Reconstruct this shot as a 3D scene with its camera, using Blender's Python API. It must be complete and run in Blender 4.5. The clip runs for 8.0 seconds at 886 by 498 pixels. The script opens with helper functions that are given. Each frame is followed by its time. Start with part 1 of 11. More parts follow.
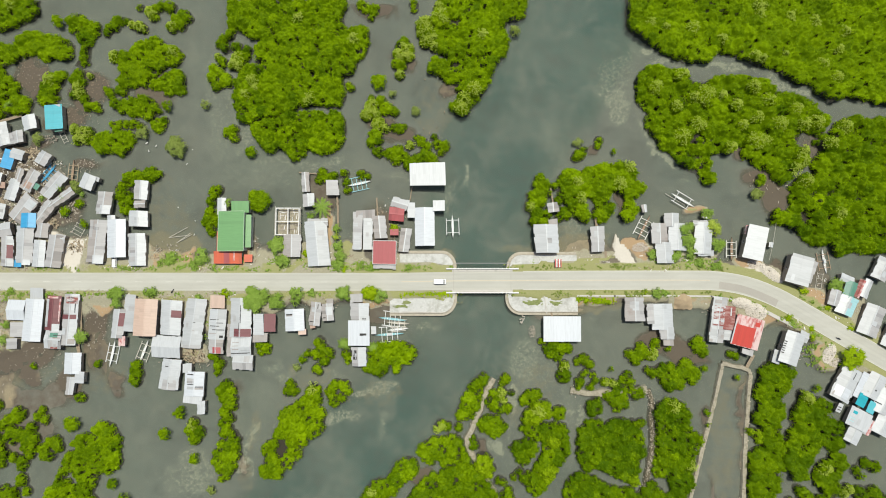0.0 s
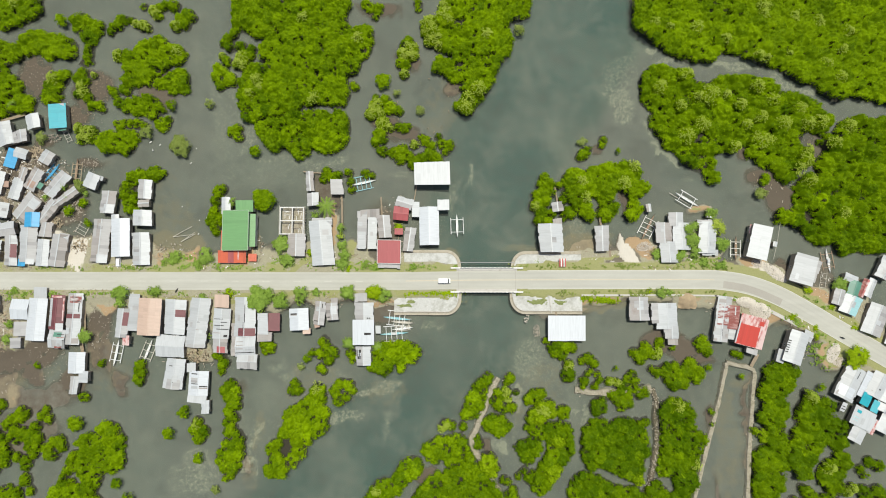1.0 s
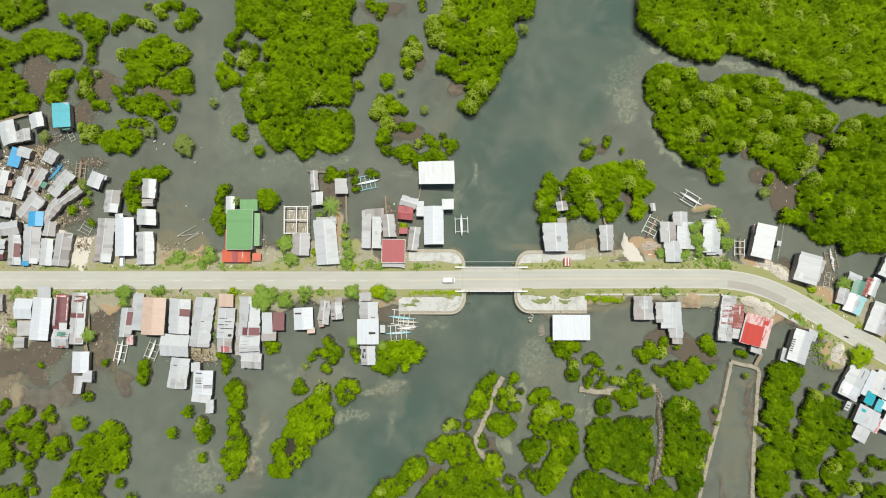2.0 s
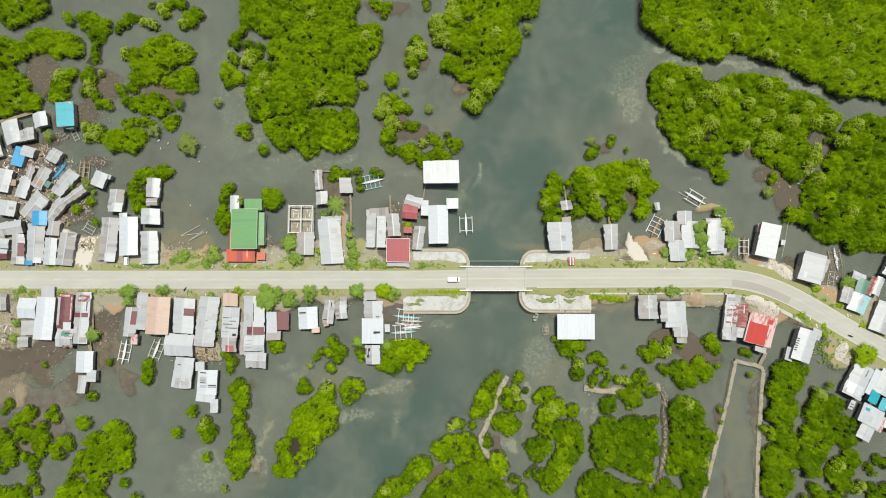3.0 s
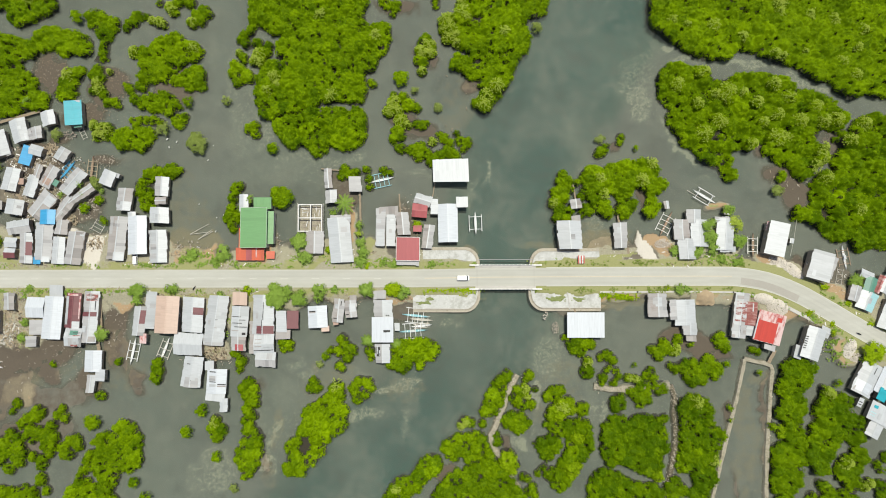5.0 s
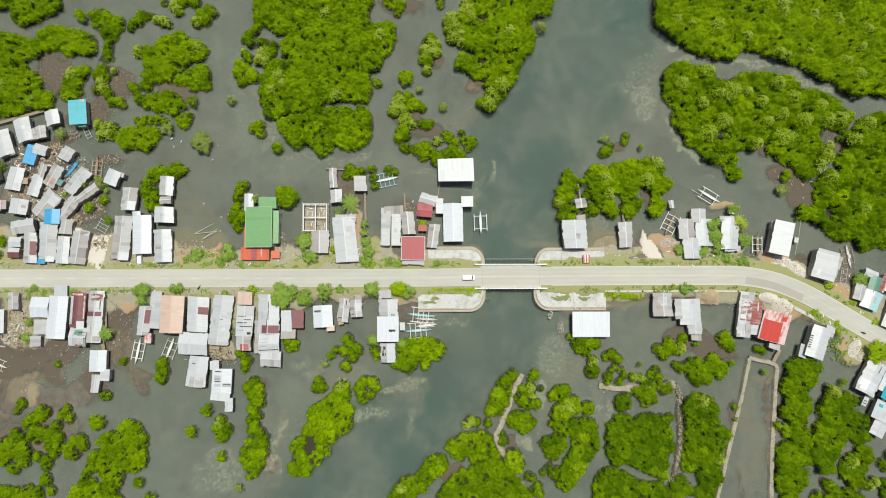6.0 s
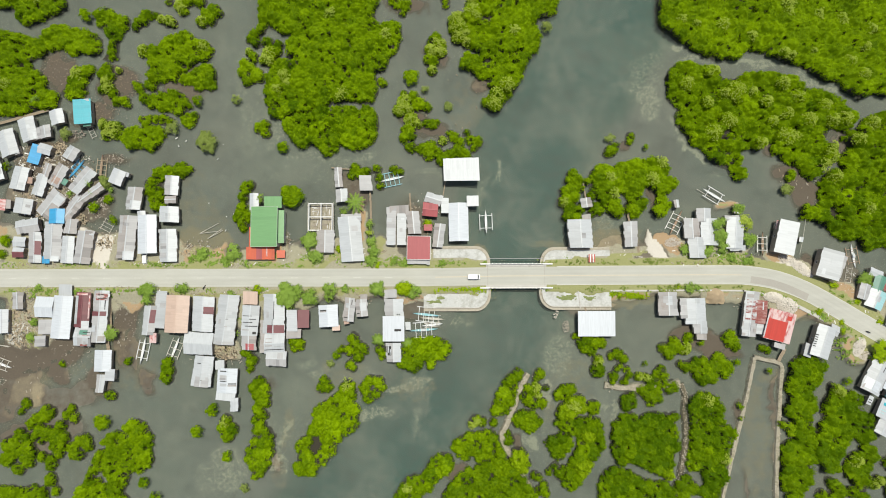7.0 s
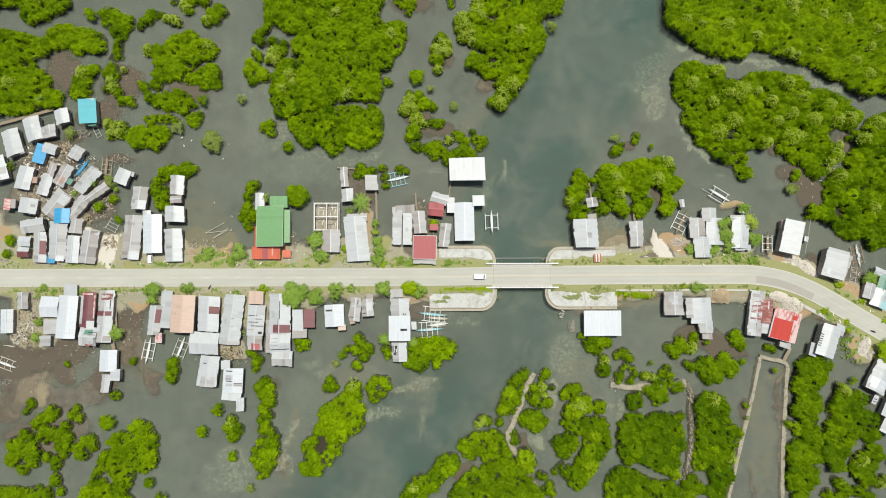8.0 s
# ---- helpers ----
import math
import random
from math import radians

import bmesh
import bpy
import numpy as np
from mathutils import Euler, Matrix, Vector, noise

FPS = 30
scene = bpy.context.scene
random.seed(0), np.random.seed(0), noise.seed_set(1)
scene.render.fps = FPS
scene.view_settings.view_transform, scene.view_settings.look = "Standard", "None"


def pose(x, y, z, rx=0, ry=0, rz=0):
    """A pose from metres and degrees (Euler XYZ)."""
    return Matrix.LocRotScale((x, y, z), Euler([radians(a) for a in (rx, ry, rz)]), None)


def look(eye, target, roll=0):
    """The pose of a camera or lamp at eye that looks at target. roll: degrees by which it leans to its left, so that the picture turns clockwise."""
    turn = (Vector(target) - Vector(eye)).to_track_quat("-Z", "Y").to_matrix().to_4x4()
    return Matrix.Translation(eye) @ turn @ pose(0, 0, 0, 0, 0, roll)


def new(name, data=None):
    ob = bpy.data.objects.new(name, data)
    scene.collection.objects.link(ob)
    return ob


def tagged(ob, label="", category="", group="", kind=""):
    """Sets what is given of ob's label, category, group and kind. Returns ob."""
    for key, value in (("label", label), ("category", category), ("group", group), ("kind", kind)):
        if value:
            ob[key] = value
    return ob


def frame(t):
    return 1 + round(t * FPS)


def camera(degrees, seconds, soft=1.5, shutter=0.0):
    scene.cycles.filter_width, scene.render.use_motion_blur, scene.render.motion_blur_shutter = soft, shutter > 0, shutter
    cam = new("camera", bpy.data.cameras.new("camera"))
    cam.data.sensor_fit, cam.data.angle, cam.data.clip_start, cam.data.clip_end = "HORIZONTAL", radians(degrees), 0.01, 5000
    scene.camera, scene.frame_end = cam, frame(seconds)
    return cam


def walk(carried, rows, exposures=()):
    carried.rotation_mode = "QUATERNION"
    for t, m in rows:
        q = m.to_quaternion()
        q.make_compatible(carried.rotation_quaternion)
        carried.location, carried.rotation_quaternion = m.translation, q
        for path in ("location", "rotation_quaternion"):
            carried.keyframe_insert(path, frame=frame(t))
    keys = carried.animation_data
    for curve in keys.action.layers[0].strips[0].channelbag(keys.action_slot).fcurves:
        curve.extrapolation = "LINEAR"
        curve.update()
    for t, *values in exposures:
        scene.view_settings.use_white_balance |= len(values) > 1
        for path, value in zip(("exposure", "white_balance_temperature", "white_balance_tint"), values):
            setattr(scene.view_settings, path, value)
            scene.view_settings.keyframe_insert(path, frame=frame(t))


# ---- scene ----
cam = camera(70.0, 8.0, 1.0)
PATH = [
    (0.0, pose(8.876, 1.412, 224.098, 4.2556, 0.8167, 0.0814)),
    (0.5, pose(7.805, 1.217, 224.072, 4.2748, 0.7421, 0.0853)),
    (1.0, pose(6.728, 1.030, 224.049, 4.2909, 0.6665, 0.0840)),
    (1.5, pose(5.643, 0.850, 224.029, 4.3046, 0.5900, 0.0781)),
    (2.0, pose(4.547, 0.674, 224.009, 4.3165, 0.5123, 0.0682)),
    (2.5, pose(3.437, 0.503, 223.991, 4.3273, 0.4335, 0.0548)),
    (3.0, pose(2.311, 0.334, 223.973, 4.3377, 0.3534, 0.0386)),
    (3.5, pose(1.166, 0.167, 223.956, 4.3481, 0.2718, 0.0201)),
    (4.0, pose(-0.000, -0.000, 223.937, 4.3593, 0.1888, 0.0000)),
    (4.5, pose(-1.190, -0.168, 223.918, 4.3719, 0.1041, -0.0212)),
    (5.0, pose(-2.408, -0.337, 223.896, 4.3866, 0.0176, -0.0430)),
    (5.5, pose(-3.654, -0.510, 223.873, 4.4039, -0.0707, -0.0647)),
    (6.0, pose(-4.932, -0.687, 223.846, 4.4245, -0.1609, -0.0857)),
    (6.5, pose(-6.245, -0.870, 223.816, 4.4490, -0.2532, -0.1055)),
    (7.0, pose(-7.595, -1.059, 223.782, 4.4781, -0.3477, -0.1235)),
    (7.5, pose(-8.985, -1.257, 223.744, 4.5123, -0.4445, -0.1391)),
    (8.0, pose(-10.418, -1.463, 223.700, 4.5524, -0.5436, -0.1517)),
]
walk(cam, PATH, [(0.0, -0.27), (8.0, -0.27)])

# ---------------------------------------------------------------- light
SUN_SHIFT = (-0.07, -0.22)          # how far a shadow falls for each metre of height
world = bpy.data.worlds.new("sky")
scene.world = world
world.use_nodes = True
wn, wl = world.node_tree.nodes, world.node_tree.links
sky = wn.new("ShaderNodeTexSky")
sky.sky_type = "NISHITA"
sky.sun_disc = False
sky.sun_elevation = math.atan2(1, math.hypot(*SUN_SHIFT))
sky.sun_rotation = math.atan2(-SUN_SHIFT[0], -SUN_SHIFT[1])
sky.air_density, sky.dust_density = 1.2, 3.0
wn["Background"].inputs["Strength"].default_value = 0.105
wl.new(sky.outputs["Color"], wn["Background"].inputs["Color"])
sun = new("sun", bpy.data.lights.new("sun", "SUN"))
sun.data.energy, sun.data.angle, sun.data.color = 4.55, radians(1.0), (1.0, 0.985, 0.86)
sun.matrix_world = look((-SUN_SHIFT[0] * 300, -SUN_SHIFT[1] * 300, 300), (0, 0, 0))


# ---------------------------------------------------------------- materials
def nodes_of(name):
    m = bpy.data.materials.new(name)
    m.use_nodes = True
    t = m.node_tree
    return m, t.nodes, t.links, t.nodes["Principled BSDF"]


def noise_node(n, l, scale, detail=4.0, rough=0.6, vector=None, stretch=None):
    co = n.new("ShaderNodeNewGeometry").outputs["Position"] if vector is None else vector
    if stretch:
        mp = n.new("ShaderNodeMapping")
        mp.inputs["Scale"].default_value = stretch
        l.new(co, mp.inputs["Vector"])
        co = mp.outputs["Vector"]
    t = n.new("ShaderNodeTexNoise")
    t.inputs["Scale"].default_value, t.inputs["Detail"].default_value, t.inputs["Roughness"].default_value = scale, detail, rough
    l.new(co, t.inputs["Vector"])
    return t.outputs["Fac"]


def ramp(n, l, fac, stops):
    r = n.new("ShaderNodeValToRGB")
    while len(r.color_ramp.elements) < len(stops):
        r.color_ramp.elements.new(0.5)
    for e, (p, c) in zip(r.color_ramp.elements, stops):
        e.position = p
        e.color = (*c, 1) if isinstance(c, tuple) else (c, c, c, 1)
    l.new(fac, r.inputs["Fac"])
    return r.outputs["Color"]


def blend(n, l, fac, a, b, how="MIX"):
    m = n.new("ShaderNodeMix")
    m.data_type, m.blend_type = "RGBA", how
    for socket, v in ((m.inputs[0], fac), (m.inputs[6], a), (m.inputs[7], b)):
        if isinstance(v, (int, float)):
            socket.default_value = v
        elif isinstance(v, tuple):
            socket.default_value = (*v, 1)
        else:
            l.new(v, socket)
    return m.outputs[2]


def bump(n, l, bsdf, height, strength, distance):
    b = n.new("ShaderNodeBump")
    b.inputs["Strength"].default_value, b.inputs["Distance"].default_value = strength, distance
    l.new(height, b.inputs["Height"])
    l.new(b.outputs["Normal"], bsdf.inputs["Normal"])


def plain(name, colour, rough=0.8, spread=0.25, scale=0.6, grain=6.0, metal=0.0, depth=0.03, stain=None, stain_at=(0.55, 0.7)):
    """Two scales of variation, a possible stain, fine relief."""
    m, n, l, b = nodes_of(name)
    big, small = noise_node(n, l, scale), noise_node(n, l, grain, 3.0)
    dark = tuple(c * (1 - spread) for c in colour)
    lite = tuple(min(0.95, c * (1 + spread * 0.6)) for c in colour)
    col = blend(n, l, big, dark, lite)
    col = blend(n, l, 0.35, col, ramp(n, l, small, [(0.3, dark), (0.7, lite)]))
    if stain:
        col = blend(n, l, ramp(n, l, noise_node(n, l, scale * 1.7, 6.0, 0.7), [(stain_at[0], 0.0), (stain_at[1], 1.0)]), col, stain)
    l.new(col, b.inputs["Base Color"])
    b.inputs["Roughness"].default_value, b.inputs["Metallic"].default_value = rough, metal
    bump(n, l, b, small, 0.5, depth)
    return m


def sheet_metal(name, colour, rough=0.45, wear=0.35, rust=0.25, metal=0.0, other=None, bleach=None, share=0.5):
    """Painted or bare corrugated sheets: each sheet a little different, streaks, rust; bleach: what the paint has faded to."""
    m, n, l, b = nodes_of(name)
    sheet = n.new("ShaderNodeAttribute")
    sheet.attribute_name = "sheet"
    isle, co = sheet.outputs["Fac"], n.new("ShaderNodeTexCoord").outputs["Object"]
    col = blend(n, l, ramp(n, l, isle, [(0.0, 0.0), (0.6, 0.25), (0.85, 0.4), (1.0, 1.0)]), colour, other or tuple(c * (1 - wear) for c in colour))
    streak = noise_node(n, l, 1.0, 5.0, 0.65, co, (0.22, 2.2, 1))
    col = blend(n, l, ramp(n, l, streak, [(0.45, 0.0), (0.75, 0.5)]), col, tuple(c * 0.72 for c in colour))
    if bleach:
        faded = noise_node(n, l, 0.8, 5.0, 0.6, co, (0.45, 1.2, 1))
        col = blend(n, l, ramp(n, l, faded, [(0.96 - share, 0.0), (1.1 - share, 0.9)]), col, bleach)
    grime = noise_node(n, l, 0.35, 6.0, 0.7)
    col = blend(n, l, ramp(n, l, grime, [(0.62 - 0.2 * rust, 0.0), (0.85, rust)]), col, (0.21, 0.13, 0.09))
    l.new(col, b.inputs["Base Color"])
    b.inputs["Roughness"].default_value, b.inputs["Metallic"].default_value = rough, metal
    w = n.new("ShaderNodeTexWave")
    w.inputs["Scale"].default_value, w.inputs["Distortion"].default_value = 2.2, 0.1
    l.new(co, w.inputs["Vector"])
    bump(n, l, b, w.outputs["Fac"], 0.25, 0.03)
    return m


def foliage(name, dark, lite, tip):
    m, n, l, b = nodes_of(name)
    geo = n.new("ShaderNodeNewGeometry")
    tone = n.new("ShaderNodeAttribute")
    tone.attribute_name = "tone"
    col = blend(n, l, tone.outputs["Fac"], dark, lite)
    col = blend(n, l, ramp(n, l, geo.outputs["Random Per Island"], [(0.3, 0.0), (1.0, 0.22)]), col, tip)
    big = noise_node(n, l, 0.05, 3.0)
    col = blend(n, l, ramp(n, l, big, [(0.35, 0.0), (0.7, 0.25)]), col, dark)
    l.new(col, b.inputs["Base Color"])
    b.inputs["Roughness"].default_value = 0.55
    b.inputs["Specular IOR Level"].default_value = 0.06
    # light passes through the leaves
    tr = n.new("ShaderNodeBsdfTranslucent")
    l.new(col, tr.inputs["Color"])
    mix = n.new("ShaderNodeMixShader")
    mix.inputs["Fac"].default_value = 0.22
    l.new(b.outputs["BSDF"], mix.inputs[1])
    l.new(tr.outputs["BSDF"], mix.inputs[2])
    l.new(mix.outputs["Shader"], n["Material Output"].inputs["Surface"])
    return m


SCRAP = plain("grey_driftwood", (0.42, 0.375, 0.305), 0.9, 0.5, 2.0, 8.0)
TIN = {
    "white": sheet_metal("white_roof_sheet", (0.475, 0.495, 0.505), 0.4, 0.1, 0.1),
    "bright": sheet_metal("clean_white_sheet", (0.55, 0.58, 0.61), 0.4, 0.05, 0.0),
    "pale": sheet_metal("pale_roof_sheet", (0.44, 0.455, 0.46), 0.45, 0.2, 0.2),
    "grey": sheet_metal("weathered_grey_sheet", (0.41, 0.405, 0.40), 0.55, 0.35, 0.3),
    "old": sheet_metal("old_brown_grey_sheet", (0.365, 0.34, 0.32), 0.65, 0.4, 0.5),
    "maroon": sheet_metal("maroon_sheet", (0.17, 0.055, 0.06), 0.55, 0.35, 0.3),
    "red": sheet_metal("red_sheet", (0.48, 0.035, 0.020), 0.45, 0.2, 0.1),
    "brick": sheet_metal("faded_red_sheet", (0.36, 0.075, 0.08), 0.5, 0.25, 0.15),
    "orange": sheet_metal("orange_red_sheet", (0.55, 0.1, 0.04), 0.5, 0.3, 0.25),
    "pink": sheet_metal("bleached_red_sheet", (0.40, 0.10, 0.09), 0.55, 0.3, 0.3, 0.0, (0.52, 0.22, 0.20), (0.60, 0.46, 0.44), 0.56),
    "green": sheet_metal("green_sheet", (0.135, 0.305, 0.115), 0.45, 0.12, 0.05),
    "teal": sheet_metal("teal_sheet", (0.10, 0.25, 0.185), 0.45, 0.2, 0.1),
    "blue": sheet_metal("blue_tarpaulin", (0.05, 0.32, 0.58), 0.4, 0.2, 0.03),
    "cyan": sheet_metal("turquoise_sheet", (0.015, 0.34, 0.41), 0.4, 0.15, 0.03),
    "peach": sheet_metal("peach_sheet", (0.54, 0.40, 0.32), 0.5, 0.1, 0.08),
    "aqua": sheet_metal("faded_aqua_sheet", (0.33, 0.56, 0.58), 0.45, 0.15, 0.05),
    "tan": sheet_metal("faded_brown_sheet", (0.40, 0.27, 0.21), 0.6, 0.25, 0.3),
    "patchy": sheet_metal("half_rusted_white_sheet", (0.24, 0.065, 0.055), 0.7, 0.3, 0.3, 0.0, (0.30, 0.12, 0.10), (0.50, 0.50, 0.49), 0.52),
    # near-black sheet: the shade in slits and openings put into a colour
    "gap": sheet_metal("gap_shade_sheet", (0.045, 0.042, 0.04), 0.9, 0.2, 0.0),
    "rust": sheet_metal("rusted_sheet", (0.23, 0.055, 0.045), 0.7, 0.4, 0.4, 0.0, (0.30, 0.12, 0.10), (0.36, 0.21, 0.19), 0.5),
}
BOARD = plain("weathered_boards", (0.33, 0.285, 0.235), 0.85, 0.4, 0.8, 9.0)
PLASTER = plain("dirty_plaster", (0.55, 0.53, 0.48), 0.9, 0.25, 0.5, 7.0, stain=(0.25, 0.22, 0.18))
TAN_BOARD = plain("dry_thatch_and_boards", (0.43, 0.35, 0.24), 0.9, 0.5, 1.2, 8.0)
POLE = plain("bamboo_and_timber", (0.28, 0.22, 0.15), 0.8, 0.3, 1.0, 8.0)
CONCRETE = plain("weathered_concrete", (0.50, 0.48, 0.44), 0.9, 0.25, 0.35, 5.0, stain=(0.27, 0.25, 0.21), stain_at=(0.55, 0.72))
FRAME_WHITE = plain("whitewashed_concrete", (0.68, 0.67, 0.64), 0.85, 0.2, 0.5, 6.0, stain=(0.4, 0.38, 0.34))
RAIL = plain("white_painted_concrete", (0.76, 0.75, 0.71), 0.8, 0.15, 0.6, 6.0, stain=(0.45, 0.43, 0.38))
TRIM_GREEN = plain("pale_green_trim", (0.42, 0.56, 0.38), 0.6, 0.1, 0.6, 6.0)
PATH_STONE = plain("dull_dike_stone", (0.47, 0.42, 0.34), 0.95, 0.4, 0.9, 4.0, depth=0.1, stain=(0.2, 0.18, 0.13))
TURF = plain("olive_turf", (0.19, 0.23, 0.075), 0.95, 0.4, 1.2, 9.0, depth=0.1, stain=(0.30, 0.29, 0.16), stain_at=(0.5, 0.7))
QUAY_EDGE = plain("stained_quay_edge", (0.43, 0.39, 0.31), 0.95, 0.35, 0.5, 4.0, depth=0.08, stain=(0.25, 0.22, 0.16))
RUBBLE = plain("coral_rubble", (0.60, 0.54, 0.46), 0.95, 0.35, 0.7, 4.0, depth=0.1)
EARTHWORK = plain("packed_earth_and_stone", (0.355, 0.32, 0.245), 0.95, 0.45, 0.5, 3.0, depth=0.1, stain=(0.19, 0.17, 0.11), stain_at=(0.48, 0.66))
DARK_BANK = plain("dark_wet_bank", (0.13, 0.11, 0.07), 0.95, 0.5, 0.7, 4.0, depth=0.1, stain=(0.05, 0.045, 0.03), stain_at=(0.45, 0.65))
CLAY = plain("tipped_tan_soil", (0.42, 0.32, 0.20), 0.95, 0.3, 0.6, 4.0, depth=0.08)
BARK = plain("grey_bark", (0.16, 0.13, 0.1), 0.9, 0.3, 1.5, 9.0)
HULL_WHITE = plain("white_hull_paint", (0.74, 0.75, 0.74), 0.5, 0.15, 1.2, 9.0, stain=(0.4, 0.38, 0.34))
HULL_BLUE = plain("blue_hull_paint", (0.08, 0.36, 0.58), 0.5, 0.2, 1.2, 9.0)
HULL_CYAN = plain("pale_cyan_paint", (0.30, 0.55, 0.59), 0.5, 0.2, 1.2, 9.0)
HULL_WOOD = plain("bare_boat_timber", (0.36, 0.26, 0.18), 0.75, 0.3, 1.2, 9.0)
BAMBOO = plain("bleached_bamboo", (0.55, 0.52, 0.45), 0.7, 0.25, 1.2, 9.0)
CAR_WHITE = plain("white_car_paint", (0.80, 0.80, 0.80), 0.25, 0.04, 0.6, 9.0, depth=0.0)
GLASS = plain("dark_car_glass", (0.03, 0.035, 0.04), 0.08, 0.1, 0.6, 5.0, depth=0.0)
RUBBER = plain("tyre_rubber", (0.025, 0.025, 0.025), 0.9)
STEEL = plain("painted_steel", (0.35, 0.35, 0.35), 0.5, 0.2, 2.0, 9.0)
RED_PAINT = plain("red_paint", (0.45, 0.05, 0.04), 0.5, 0.2, 2.0, 9.0)
LINE_YELLOW = plain("worn_yellow_line", (0.55, 0.49, 0.37), 0.8, 0.3, 1.2, 6.0)
WHITE_ROCK = plain("white_coral_rock", (0.68, 0.63, 0.55), 0.95, 0.25, 0.9, 4.0, depth=0.1, stain=(0.42, 0.37, 0.30))
QUAY_TOP = plain("pale_grey_quay_plaster", (0.53, 0.53, 0.50), 0.9, 0.3, 0.22, 2.2, stain=(0.33, 0.325, 0.28), stain_at=(0.48, 0.7))
LINE_PAINT = plain("worn_white_line", (0.58, 0.575, 0.52), 0.8, 0.3, 1.2, 6.0)
LEAF = foliage("mangrove_leaves", (0.070, 0.145, 0.001), (0.275, 0.42, 0.0015), (0.405, 0.57, 0.003))
LEAF_PALE = foliage("pale_mangrove_leaves", (0.28, 0.38, 0.03), (0.43, 0.52, 0.085), (0.56, 0.63, 0.16))
LEAF_GREY = foliage("grey_green_mangrove_leaves", (0.18, 0.24, 0.045), (0.31, 0.38, 0.10), (0.45, 0.51, 0.18))
LEAF_BUSH = foliage("broadleaf_leaves", (0.185, 0.295, 0.040), (0.315, 0.455, 0.085), (0.445, 0.580, 0.145))
LEAF_LIME = foliage("yellow_green_leaves", (0.22, 0.34, 0.004), (0.33, 0.46, 0.008), (0.46, 0.58, 0.015))


def road_material():
    m, n, l, b = nodes_of("pale_concrete_paving")
    big, mid, small = noise_node(n, l, 0.06, 5.0), noise_node(n, l, 0.5, 6.0, 0.7, None, (0.15, 1, 1)), noise_node(n, l, 7.0, 3.0)
    col = blend(n, l, big, (0.395, 0.395, 0.345), (0.53, 0.53, 0.47))
    col = blend(n, l, ramp(n, l, mid, [(0.4, 0.0), (0.7, 0.55)]), col, (0.36, 0.35, 0.295))
    col = blend(n, l, 0.2, col, ramp(n, l, small, [(0.3, (0.3, 0.28, 0.24)), (0.7, (0.58, 0.55, 0.47))]))
    track = n.new("ShaderNodeAttribute")
    track.attribute_name = "worn"
    patchy = n.new("ShaderNodeMath")
    patchy.operation = "MULTIPLY"
    l.new(track.outputs["Fac"], patchy.inputs[0])
    l.new(ramp(n, l, noise_node(n, l, 0.09, 4.0, 0.6, None, (0.3, 1, 1)), [(0.35, 0.15), (0.65, 0.6)]), patchy.inputs[1])
    col = blend(n, l, patchy.outputs["Value"], col, (0.33, 0.325, 0.29))
    l.new(col, b.inputs["Base Color"])
    b.inputs["Roughness"].default_value = 0.92
    bump(n, l, b, small, 0.4, 0.02)
    return m


ROAD = road_material()
ASPHALT_PATCH = plain("grey_asphalt_patch", (0.36, 0.34, 0.295), 0.9, 0.2, 0.3, 6.0)


